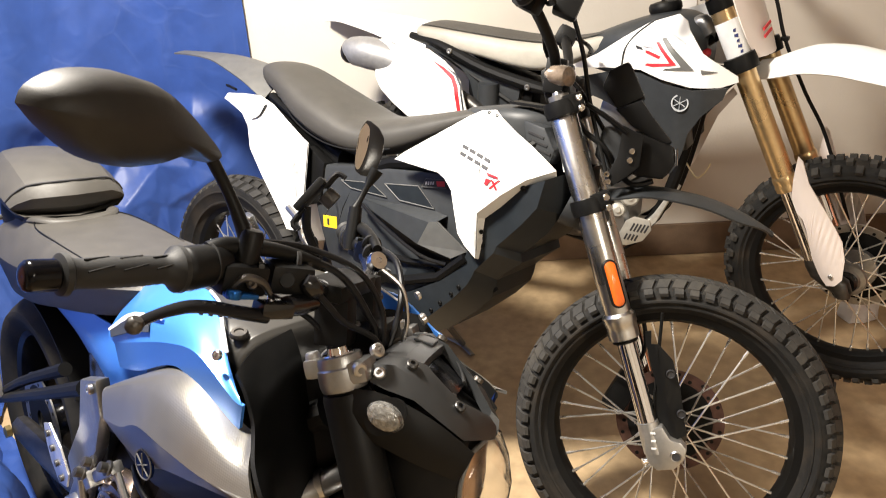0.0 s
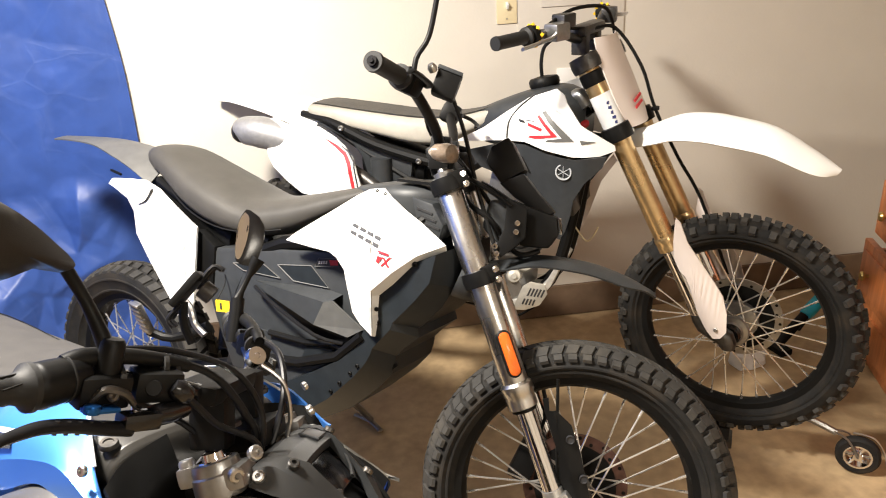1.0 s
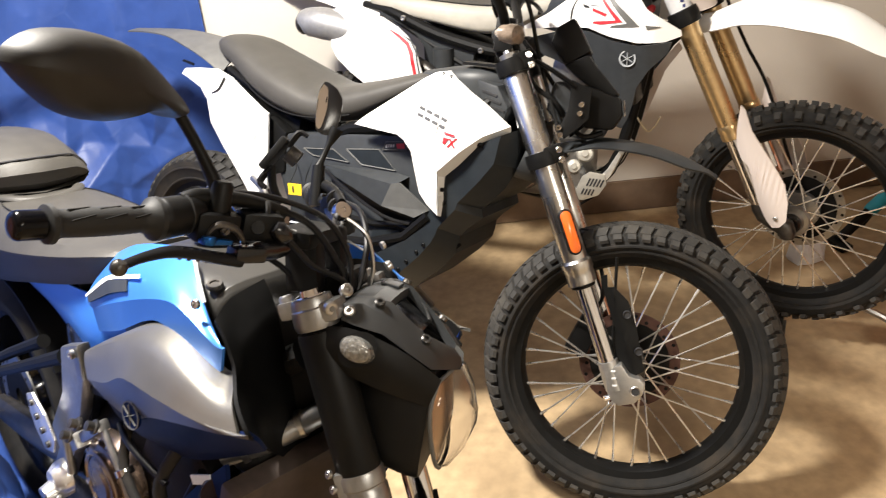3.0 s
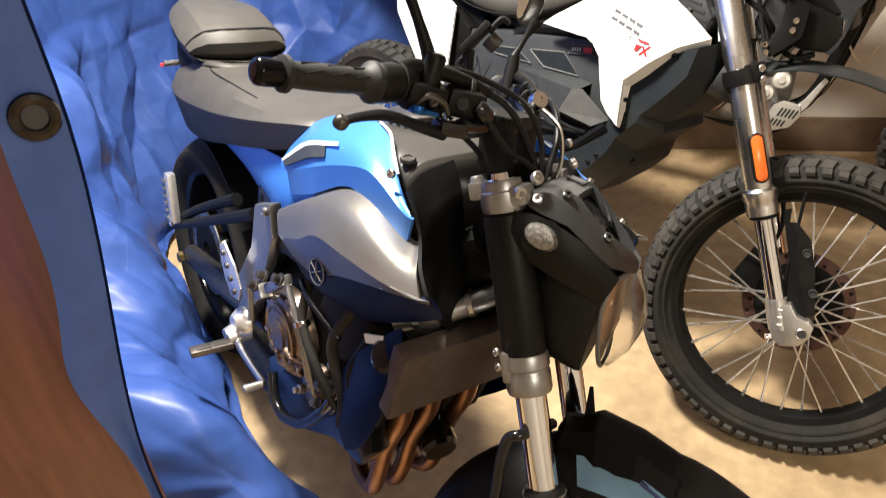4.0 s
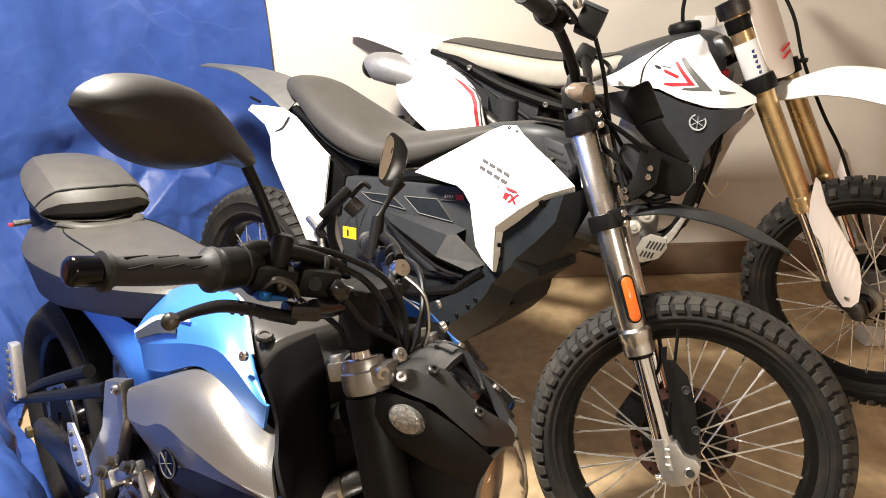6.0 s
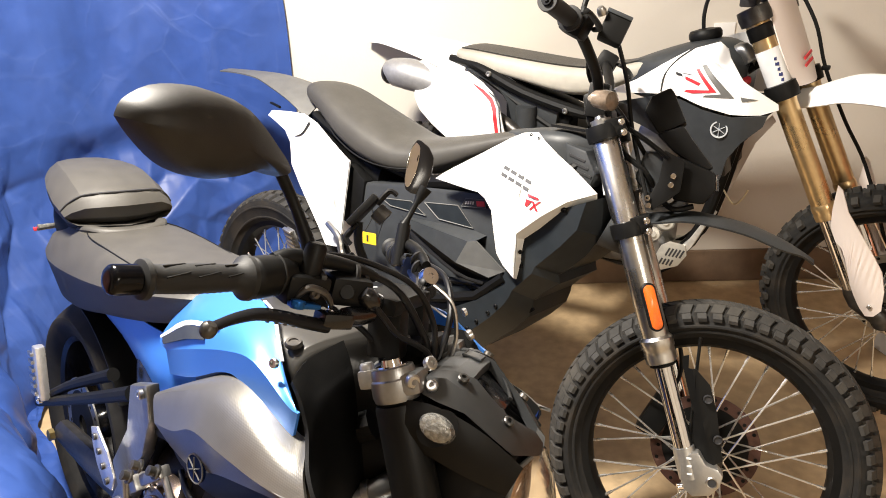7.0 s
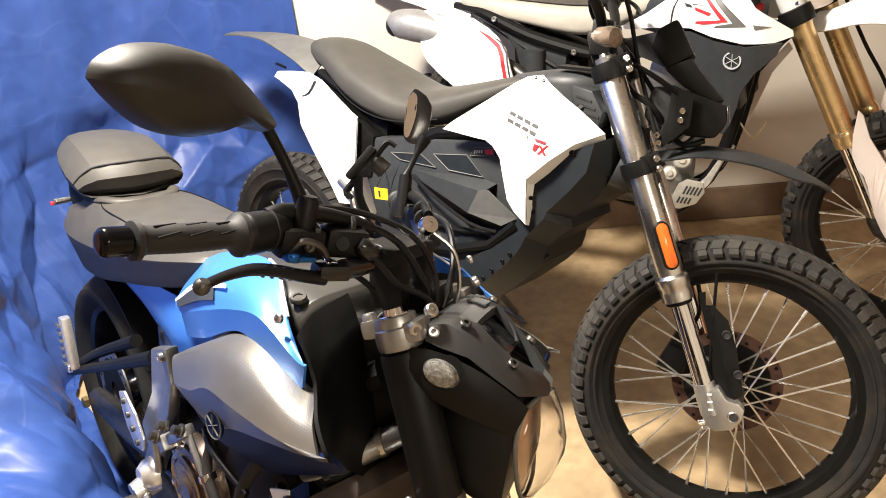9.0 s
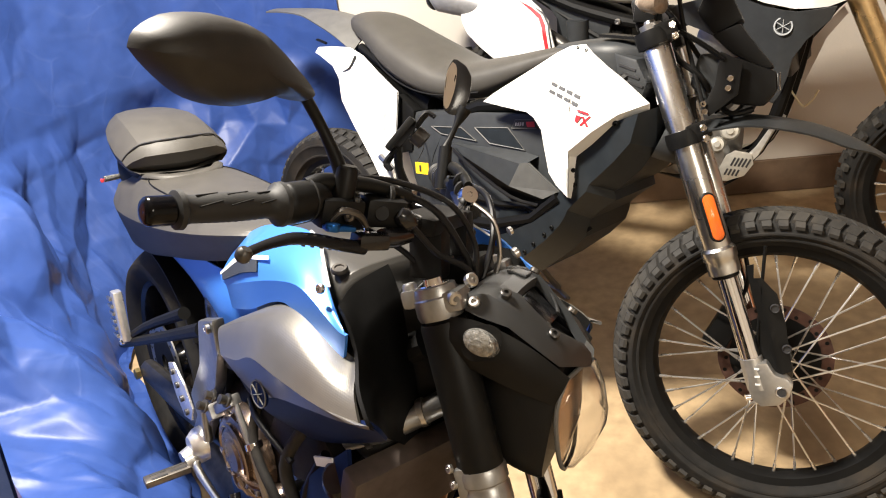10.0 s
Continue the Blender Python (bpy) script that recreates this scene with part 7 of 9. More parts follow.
        part("housing_seam", lathe(B(), [(0.0216, -0.0010), (0.0226, -0.0006), (0.0226, 0.0006), (0.0216, 0.0010)], g1 + d * 0.030 + Vector((0, 0, 0.003)), d, 28), GRIP, sw, xf=MS)
        # cable guide that runs from the housing along the bar
        guide = [side(0.966, 0.222, 1.068), side(0.976, 0.206, 1.074), side(1.000, 0.172, 1.075), side(1.022, 0.140, 1.070), side(1.040, 0.112, 1.062)]
        part("cable_guide", tube(B(), guide, [0.0100, 0.0105, 0.0085, 0.0080, 0.0065], 12, 4), BLACK, bar, xf=MS)
        part("guide_slot", box(B(), side(0.999, 0.174, 1.0655) + Vector((0.003, -s * -0.006, -0.004)), (0.042, 0.006, 0.005), turn=(0, 2, 55 * s), bevel=0.001), GREY, bar, xf=MS)
        for q in (side(1.022, 0.139, 1.062), side(1.030, 0.126, 1.052)):
            part("cable_tie", lathe(B(), [(0.0135, -0.003), (0.0150, -0.0025), (0.0150, 0.0025), (0.0135, 0.003)], q, side(0.60, -0.78, -0.12), 20), GRIP, bar, xf=MS)
        part("switch_block", box(B(), side(0.992, 0.198, 1.045), (0.034, 0.052, 0.034), turn=(0, 6, 35 * s), bevel=0.007), BLACK, bar, "black switch block", xf=MS)
        part("master_cylinder", box(B(), side(1.022, 0.146, 1.046), (0.036, 0.052, 0.034), turn=(0, 4, 42 * s), bevel=0.009), BLACK, bar, "black brake master cylinder", xf=MS)
        part("switch_button", lathe(B(), [(0.0, 0.004), (0.0075, 0.004), (0.0085, 0.0025), (0.0085, -0.012)], side(1.030, 0.164, 1.046), side(0.45, 0.90, 0.2), 20), BLACK, sw, xf=MS)
        # lever with its perch
        bm = B()
        box(bm, side(1.030, 0.186, 1.018), (0.024, 0.040, 0.018), turn=(0, 0, 32 * s), bevel=0.005)
        tube(bm, [side(1.036, 0.170, 1.020), side(1.042, 0.150, 1.020), side(1.050, 0.128, 1.022)], [0.011, 0.012, 0.010], 12, 3)
        perch = part("lever_perch", bm, GLOSS, bar, xf=MS)
        bm = B()
        way = [Vector((x, s * y, h)) for x, y, h in ((1.027, 0.196, 1.011), (1.011, 0.2225, 1.0155), (0.9965, 0.245, 1.020), (0.985, 0.270, 1.0225), (0.978, 0.290, 1.0205), (0.974, 0.312, 1.0175), (0.973, 0.332, 1.0145))]
        tube(bm, way, [0.0095, 0.0092, 0.0088, 0.0082, 0.0070, 0.0058, 0.0055], 12, 4, 0.72)
        part("brake_lever" if s < 0 else "clutch_lever", bm, SATIN, perch, "black machined lever", xf=MS)
        part("lever_tip", lathe(B(), [(0.0, -0.0072), (0.0050, -0.0068), (0.0076, -0.004), (0.0082, 0.0), (0.0076, 0.004), (0.0050, 0.0068), (0.0, 0.0072)], (0.973, s * 0.337, 1.0135), (0.4, 0, 1), 18), DARKMETAL, perch, xf=MS)
        bm = B()
        for k in range(5):
            lathe(bm, [(0.0022, -0.0066), (0.0022, 0.0066)], way[1].lerp(way[3], k / 5.0) + Vector((0.001, 0, 0)), (0.1, 0, 1), 10)
        part("lever_hole", bm, INK, perch, xf=MS)
        bm = B()
        box(bm, (1.008, s * 0.220, 1.032), (0.016, 0.034, 0.006), turn=(0, 0, 32 * s), bevel=0.003)
        lathe(bm, [(0.0075, -0.004), (0.0085, 0.0), (0.0075, 0.004), (0.0, 0.005)], (1.004, s * 0.228, 1.033), (0, 0, 1), 18)
        part("adjuster", bm, BLUEANO, perch, "blue anodised lever adjuster", xf=MS)
        bm = B()
        tube(bm, [side(0.996, 0.218, 1.036), side(1.006, 0.214, 1.049), side(1.020, 0.202, 1.046), side(1.026, 0.192, 1.034)], [0.003, 0.0045, 0.0045, 0.003], 8, 4)
        lathe(bm, [(0.004, -0.008), (0.0055, -0.006), (0.0055, 0.004), (0.003, 0.006), (0.0, 0.004)], (1.012, s * 0.208, 1.043), (0.3, s * 0.8, 0.3), 16)
        part("lever_link", bm, DARKMETAL, perch, "grey cast lever link", xf=MS)
        lathe_bm = lathe(B(), [(0.006, -0.012), (0.007, -0.009), (0.004, -0.006), (0.004, 0.007), (0.006, 0.009), (0.0, 0.010)], (1.024, s * 0.186, 1.022), (0.2, 0, 1), 14)
        part("pivot_bolt", lathe_bm, CHROME, perch, xf=MS)
        # mirror
        st = g1 + d * 0.062 + Vector((0.012, 0, 0.012))
        stem = part("mirror_stem", tube(B(), [st, (0.990, s * 0.195, 1.086), (0.967, s * 0.200, 1.125), (0.950, s * 0.217, 1.158)] if s < 0 else [(0.968, 0.197, 1.104), (0.9705, 0.200, 1.116), (0.976, 0.2065, 1.140), (0.980, 0.211, 1.156), (0.984, 0.2135, 1.168)], [0.0095, 0.0085, 0.0062, 0.0065] if s < 0 else [0.0078, 0.0050, 0.0048, 0.0095, 0.0115], 12, 3 if s < 0 else 0), BLACK, bar, xf=MS)
        part("stem_boot", lathe(B(), [(0.0125, 0), (0.0125, 0.030), (0.010, 0.034), (0.0, 0.035)], st - Vector((0, 0, 0.004)), (0.05, 0, 1), 18) if s < 0 else tube(B(), [(0.976, 0.186, 1.040), (0.968, 0.197, 1.105)], [0.0120, 0.0105], 14, 0), BLACK, stem, xf=MS)
        bm = B()
        out = [(-0.430, 1.182), (-0.425, 1.196), (-0.400, 1.212), (-0.363, 1.220), (-0.338, 1.220), (-0.313, 1.217), (-0.278, 1.202), (-0.250, 1.187), (-0.222, 1.171), (-0.211, 1.160), (-0.228, 1.154), (-0.250, 1.158), (-0.275, 1.157), (-0.309, 1.147), (-0.345, 1.143), (-0.379, 1.150), (-0.412, 1.168)]
        ctr = (-0.335, 1.182)
        rings = []
        for k, dx in ((0.90, -0.022), (0.985, -0.020), (1.0, -0.012), (0.97, 0.004), (0.85, 0.018), (0.55, 0.027), (0.2, 0.030)):
            rings.append([(0.940 + dx + 0.10 * (ctr[0] + (y - ctr[0]) * k + 0.32), -s * (ctr[0] + (y - ctr[0]) * k), ctr[1] + (h - ctr[1]) * k) for y, h in out])
        for r in rings:
            r[:] = [Vector(q) for q in r]
        smooth_rings = [catmull(r + [r[0]], 3)[:-1] for r in rings]
        loft(bm, smooth_rings)
        if s < 0:
            part("mirror_head", bm, MIRROR_SHELL, stem, "black plastic mirror housing", xf=MS)
            bm = B()
            loft(bm, [[Vector((0.940 + dx + 0.10 * ((y - ctr[0]) * 0.86 - 0.005), -s * (ctr[0] + (y - ctr[0]) * 0.86), ctr[1] + (h - ctr[1]) * 0.86)) for y, h in out] for dx in (-0.0235, -0.0228)])
            part("mirror_glass", bm, MIRROR, stem, "silvered mirror glass", xf=MS)
        else:
            bm.free()
            rim = [Vector(q) for q in ((0.953, 0.213, 1.239), (0.948, 0.207, 1.222), (0.949, 0.203, 1.190), (0.954, 0.198, 1.164), (0.962, 0.199, 1.162), (0.966, 0.206, 1.196), (0.962, 0.213, 1.230))]
            mid = sum(rim, Vector()) / len(rim)
            deep = Vector((0.88, 0.45, 0.0)).normalized()
            rings = []
            for k, w in ((0.94, -0.0005), (1.02, 0.0), (1.06, 0.006), (1.00, 0.016), (0.78, 0.025), (0.35, 0.030)):
                rings.append(catmull([mid + (q - mid) * k + deep * w + Vector((0, 0, -0.25 * w)) for q in rim + rim[:1]], 3)[:-1])
            part("mirror_head", loft(B(), rings), GLOSS, stem, "glossy black mirror housing", xf=MS)
            part("mirror_glass", loft(B(), [catmull([mid + (q - mid) * 0.90 - deep * w for q in rim + rim[:1]], 3)[:-1] for w in (0.0004, 0.0012)]), MIRROR, stem, "silvered mirror glass", xf=MS)
    # cables and hoses before the bars
    hoses = [[(0.970, -0.190, 1.076), (0.990, -0.170, 1.080), (1.026, -0.120, 1.078), (1.078, -0.080, 1.060), (1.106, -0.055, 1.021), (1.116, -0.050, 0.979), (1.11, -0.04, 0.90)],
             [(0.975, -0.190, 1.066), (0.995, -0.165, 1.069), (1.034, -0.110, 1.063), (1.067, -0.085, 1.047), (1.095, -0.060, 1.007), (1.108, -0.050, 0.977), (1.10, -0.04, 0.90)],
             [(1.051, -0.140, 1.040), (1.066, -0.120, 1.020), (1.081, -0.100, 1.001), (1.118, -0.070, 0.979), (1.12, -0.05, 0.92)],
             [(1.03, 0.14, 1.06), (1.08, 0.08, 1.055), (1.11, 0.03, 1.01), (1.11, 0.0, 0.94)],
             [(0.98, -0.15, 1.03), (1.03, -0.08, 0.99), (1.05, -0.04, 0.95), (1.04, 0.0, 0.90)]]
    for k, pts in enumerate(hoses):
        part("cable", tube(B(), pts, 0.0046 if k % 2 else 0.0038, 10, 5), SATIN, bar, xf=MS)
    part("hose_end", lathe(B(), [(0.0, -0.012), (0.009, -0.012), (0.0115, -0.006), (0.0115, 0.006), (0.008, 0.012), (0.0, 0.013)], (1.049, -0.142, 1.042), (-0.5, -0.6, 0.5), 20), GLOSS, bar, xf=MS)
    bm = B()
    box(bm, (1.045, -0.03, 1.028), (0.05, 0.13, 0.022), bevel=0.006)
    box(bm, (1.085, 0.02, 0.965), (0.05, 0.10, 0.03), turn=(0, -20, 0), bevel=0.010)
    part("instrument_bracket", bm, BLACK, bar, xf=MS)
    # round silver cap with its bent wire, and the square phone holder
    kn = part("ignition_cap", lathe(B(), [(0.0, 0.006), (0.003, 0.006), (0.004, 0.0075), (0.0115, 0.007), (0.013, 0.002), (0.012, -0.006), (0.0, -0.012)], (1.075, 0.0, 1.062), (0.55, -0.6, 0.5), 24), CHROME, bar, "round silver cap", xf=MS)
    part("wire", tube(B(), [(1.082, 0.0, 1.055), (1.112, 0.01, 1.035), (1.125, 0.02, 0.995), (1.125, 0.02, 0.965)], 0.003, 8, 5), STEEL, kn, xf=MS)
    axis = Vector((0.045, 0.019, 0.082)).normalized()
    face = Vector((0.301, -0.931, 0.204))
    face = (face - axis * face.dot(axis)).normalized()
    flat = axis.cross(face)
    turn = Matrix((axis, face, flat)).transposed().to_4x4()
    hold = MS @ Matrix.Translation((0.932, 0.098, 1.118)) @ turn
    ph = part("phone_holder", box(B(), (0, 0, 0), (0.058, 0.050, 0.012), bevel=0.004), BLACK, bar, "square black phone holder", xf=hold)
    for k in (-1, 1):
        bm = B()
        tube(bm, [(k * 0.020, 0.012, 0.008), (k * 0.046, 0.012, 0.008), (k * 0.050, 0.012, 0.020)], 0.0035, 8, 3)
        tube(bm, [(k * 0.020, -0.014, 0.008), (k * 0.046, -0.014, 0.008), (k * 0.050, -0.014, 0.020)], 0.0035, 8, 3)
        part("holder_claw", bm, SATIN, ph, xf=hold)
    part("holder_ring", lathe(B(), [(0.010, -0.010), (0.0135, -0.009), (0.0135, 0.009), (0.010, 0.010)], (0.958, 0.104, 1.118), (0.8, 0.2, -0.5), 20), DARKMETAL, ph, xf=MS)
    part("holder_arm", tube(B(), [(0.930, 0.095, 1.10), (0.936, 0.095, 1.070), (0.950, 0.10, 1.045)], 0.0065, 10, 3), BLACK, ph, xf=MS)
    # headlight unit with the black visor frame
    bm = B()
    sec = []
    for x, hw, z0, z1 in ((1.135, 0.070, 0.80, 0.905), (1.165, 0.088, 0.775, 0.920), (1.20, 0.092, 0.752, 0.915), (1.235, 0.084, 0.742, 0.902), (1.246, 0.078, 0.742, 0.894)):
        sec.append((x, hw, z0, z1))
    body(bm, sec, 5.0, 36, 4)
    lamp = part("headlight", bm, BLACK, b, "matt black headlight shell", xf=MS)
    bm = B()
    lens = []
    rim = [(-0.058, 0.876), (-0.075, 0.842), (-0.066, 0.790), (-0.036, 0.756), (0.036, 0.756), (0.066, 0.790), (0.075, 0.842), (0.058, 0.876), (0.0, 0.890)]

    def face(y, h, k, dx):
        yy, hh = y * k, 0.823 + (h - 0.823) * k
        return Vector((1.270 + dx + 0.026 * (1 - ((hh - 0.815) / 0.075) ** 2) - 0.040 * (yy / 0.075) ** 2, yy, hh))
    for k, dx in ((1.0, -0.006), (1.0, 0.002), (0.96, 0.006), (0.6, 0.007), (0.15, 0.008)):
        lens.append([face(y, h, k, dx) for y, h in rim])
    loft(bm, [catmull(r + [r[0]], 3)[:-1] for r in lens], cap=False)
    bm.faces.new(bm.verts[-27:])
    shell(bm, -0.0018)
    part("lens", bm, LENS, lamp, "clear headlight lens", xf=MS)
    bm = B()
    loft(bm, [catmull([face(y, h, k, dx) for y, h in rim + rim[:1]], 3)[:-1] for k, dx in ((0.98, -0.008), (0.90, -0.012), (0.6, -0.022), (0.2, -0.026))], cap=True)
    part("reflector", bm, BOWL, lamp, "reflector bowl with a brown reflection in its colour", xf=MS)
    part("bulb", lathe(B(), [(0.0, 0.03), (0.006, 0.028), (0.007, 0.0)], (1.240, 0, 0.82), (1, 0, -0.1), 12), NYLON, lamp, xf=MS)
    bm = B()
    tube(bm, [face(y, h, 1.02, -0.002) for y, h in rim + rim[:1]], 0.0030, 8, 3)
    part("bezel", bm, MIDGREY, lamp, xf=MS)
    # visor: an open frame of two arms with bolts
    for s in (-1, 1):
        bm = B()
        inner = [(1.126, 0.070, 0.966), (1.150, 0.067, 0.971), (1.177, 0.060, 0.967), (1.199, 0.056, 0.950), (1.224, 0.050, 0.932), (1.258, 0.010, 0.911)]
        ridge = [(1.124, 0.100, 0.963), (1.148, 0.096, 0.967), (1.170, 0.091, 0.958), (1.200, 0.084, 0.936), (1.238, 0.070, 0.916), (1.270, 0.012, 0.901)]
        lower = [(1.128, 0.113, 0.946), (1.146, 0.112, 0.942), (1.180, 0.104, 0.936), (1.214, 0.094, 0.916), (1.243, 0.084, 0.899), (1.272, 0.012, 0.884)]
        loft(bm, [[(i[0], s * i[1], i[2]), (r[0], s * r[1], r[2]), (w[0], s * w[1], w[2]), (w[0] - 0.004, s * (w[1] - 0.014), w[2] - 0.004), (i[0] - 0.002, s * i[1], i[2] - 0.016)] for i, r, w in zip(inner, ridge, lower)])
        arm = part("visor_arm", bm, VISOR, lamp, "dark plastic visor frame", xf=MS, angle=38)
        for q, n_ in (((1.136, s * 0.105, 0.9555), (-0.1, s * 0.8, 0.5)), ((1.164, s * 0.078, 0.9655), (0.2, s * 0.4, 0.9)), ((1.226, s * 0.062, 0.927), (0.35, s * 0.4, 0.8))):
            bolt(arm, q, n_, 0.0072, STEEL if q[0] < 1.15 else DARKMETAL, MS)
        part("visor_rib", tube(B(), [(1.192, s * 0.062, 0.950), (1.206, s * 0.050, 0.936), (1.214, s * 0.030, 0.930)], 0.004, 6, 2, 0.6), VISOR, arm, xf=MS)
        bm = B()
        sheet(bm, [[(1.085, s * 0.112, 0.925), (1.14, s * 0.122, 0.940), (1.20, s * 0.112, 0.925), (1.255, s * 0.085, 0.890)], [(1.09, s * 0.115, 0.905), (1.14, s * 0.128, 0.915), (1.20, s * 0.118, 0.900), (1.25, s * 0.090, 0.872)], [(1.10, s * 0.105, 0.880), (1.14, s * 0.115, 0.885), (1.20, s * 0.108, 0.870), (1.245, s * 0.085, 0.855)]], 6, 5, 0.006)
        part("side_cowl", bm, BLACK, lamp, xf=MS)
        bm = B()
        c = Vector((1.158, s * 0.124, 0.918))
        n = Vector((-0.1 * 0, s, 0.15)).normalized()
        ringpts = []
        for r, dz in ((1.0, -0.014), (1.0, 0.010), (0.85, 0.018), (0.4, 0.022)):
            ringpts.append([c + n * dz + Vector((0.0215 * r * math.cos(t) - 0.004 * math.sin(t) * r, 0, 0.0160 * r * math.sin(t))) for t in [2 * math.pi * i / 24 for i in range(24)]])
        loft(bm, ringpts)
        ind = part("indicator", bm, SIGNAL, lamp, "clear front turn signal", xf=MS)
        bm = B()
        for k in range(5):
            tube(bm, [c + n * 0.0195 + Vector((-0.012 + 0.006 * k, 0, -0.007)), c + n * 0.0195 + Vector((-0.012 + 0.006 * k, 0, 0.007))], 0.0008, 6, 0)
        part("lens_rib", bm, MIDGREY, ind, xf=MS)
        bm = B()
        tube(bm, [c + n * -0.020, c + n * 0.008], [0.020, 0.0255], 20, 0, 0.78)
        part("indicator_bezel", bm, BLACK, ind, xf=MS)
    bm = B()
    rows = [[bm.verts.new((x, k * w, h + 0.003 * (1 - k * k) - 0.002)) for k in (-1, -0.5, 0, 0.5, 1)] for x, w, h in ((1.116, 0.072, 0.960), (1.127, 0.071, 0.966), (1.150, 0.068, 0.970), (1.172, 0.062, 0.966))]
    for r0, r1 in zip(rows, rows[1:]):
        for k in range(4):
            bm.faces.new((r0[k], r0[k + 1], r1[k + 1], r1[k]))
    shell(bm, 0.012, (0, 0, -1))
    top = part("visor_top", bm, VISOR, lamp, xf=MS, angle=12)
    part("visor_window", box(B(), (1.152, 0.040, 0.9695), (0.024, 0.034, 0.004), turn=(0, 4, 0), bevel=0.001), INK, top, xf=MS)
    part("window_rim", tube(B(), [(1.140, 0.022, 0.972), (1.140, 0.058, 0.971), (1.164, 0.056, 0.969), (1.164, 0.022, 0.970), (1.140, 0.022, 0.972)], 0.0018, 6, 0), GREY, top, xf=MS)
    part("dial_face", box(B(), (1.192, 0.0, 0.938), (0.050, 0.085, 0.006), turn=(0, 32, 0), bevel=0.002), LACQUER, lamp, "dark glossy dial between the arms", xf=MS)
    # front fender
    bm = B()
    arc = [(-96, 0.326), (-60, 0.339), (-30, 0.350), (0, 0.352), (22, 0.350), (38, 0.345)]
    rails = []
    for k in (-1, -0.8, -0.4, 0, 0.4, 0.8, 1):
        row = []
        for deg, r in arc:
            t = radians(90 - deg * 0.95 + 0)
            rr = r - 0.055 * abs(k) ** 2.2
            w = 0.075 if abs(deg) < 50 else 0.068
            row.append((wc.x + rr * math.cos(t), k * w, wc.z + rr * math.sin(t)))
        rails.append(row)
    sheet(bm, rails, 12, 5, 0.004)
    fender = part("front_fender", bm, BLACK, b, "black front fender with pale blue flashes", xf=MS)
    def fender_point(deg, k, lift=0.0, r=None):
        t = radians(90 - deg * 0.95)
        rr = (r or 0.352 - 0.055 * abs(k) ** 2.2) + lift
        return Vector((wc.x + rr * math.cos(t), k * 0.078, wc.z + rr * math.sin(t)))
    # raised centre crest with the upright blade behind it
    rings = []
    for deg, top, w in ((-29, 0.350, 0.030), (-25, 0.386, 0.034), (-21, 0.384, 0.044), (-17.5, 0.392, 0.052), (-8, 0.373, 0.058), (2, 0.356, 0.056), (14, 0.350, 0.050)):
        rings.append([fender_point(deg, y / 0.078, 0.0, r) for y, r in ((-w, 0.330), (-w * 0.72, top - 0.012), (-0.006, top), (0.006, top), (w * 0.72, top - 0.012), (w, 0.330))])
    crest = part("fender_crest", loft(B(), rings), MATTBLACK, fender, "raised black fender centre", xf=MS, angle=18)
    part("blade", loft(B(), [[fender_point(-21.5, y, 0, 0.372) for y in (-0.03, 0.03)] + [fender_point(-18.6, y, 0, 0.372) for y in (0.03, -0.03)], [fender_point(-19.8, y, 0, 0.428) for y in (-0.02, 0.02)] + [fender_point(-19.1, y, 0, 0.428) for y in (0.02, -0.02)]]), MATTBLACK, crest, xf=MS)
    for s in (-1, 1):
        bm = B()
        prism(bm, [(1.28, 0.50), (1.33, 0.52), (1.34, 0.46), (1.32, 0.40), (1.27, 0.44)], s * 0.072, s * 0.080, 0.003)
        part("fender_bracket", bm, BLACK, fender, xf=MS)
        upper = ((-22, 0.52), (-14, 0.55), (-6, 0.66), (2, 0.78), (6, 0.82))
        edge = ((-21, 0.90), (-14, 0.945), (-8, 0.975), (-2, 0.99), (6, 0.995))
        part("flash", sheet(B(), [[fender_point(d, s * k, 0.003) for d, k in row] for row in (upper, edge)], 6, 3, 0.0015), FLASH, fender, "pale blue flash", xf=MS)
        part("pinstripe", sheet(B(), [[fender_point(d, s * (k + 0.05 + w), 0.0056) for d, k in upper[2:]] for w in (0.0, 0.045)], 2, 3, 0.0008), NAVY, fender, xf=MS)
        part("skirt", sheet(B(), [[fender_point(d, s * 1.0, 0.002, r) for d in (-21, -12, -4, 4, 10)] for r in (0.298, 0.275, 0.250)], 4, 3, 0.003), MAGENTA, fender, "dark magenta panel", xf=MS)
    part("brake_hose", tube(B(), [(1.235, -0.06, 0.660), (1.222, -0.10, 0.662), (1.207, -0.13, 0.6615), (1.1945, -0.13, 0.651), (1.193, -0.13, 0.624), (1.1985, -0.13, 0.587), (1.2105, -0.13, 0.536), (1.27, -0.12, 0.45), (1.33, -0.10, 0.38)], 0.0075, 12, 5), GLOSS, b, xf=MS)
    # tank core
    bm = B()
    body(bm, [(0.60, 0.055, 0.74, 0.84), (0.68, 0.10, 0.72, 0.90), (0.78, 0.130, 0.70, 0.950), (0.90, 0.142, 0.69, 0.968), (0.985, 0.132, 0.69, 0.966), (1.000, 0.131, 0.69, 0.963), (1.012, 0.130, 0.69, 0.945), (1.045, 0.128, 0.69, 0.86), (1.070, 0.110, 0.70, 0.78)], 6, 44, 4)
    tank = part("fuel_tank", bm, TANKGREY, b, "satin dark grey tank centre")
    for s in (-1, 1):
        part("tank_bolt", lathe(B(), [(0.0, 0.0012), (0.006, 0.0012), (0.0065, 0.003), (0.010, 0.003), (0.0115, 0.0004), (0.0115, -0.003)], (0.985, s * 0.110, 0.9655), (0.1, s * 0.15, 1), 24), DARKMETAL, tank)
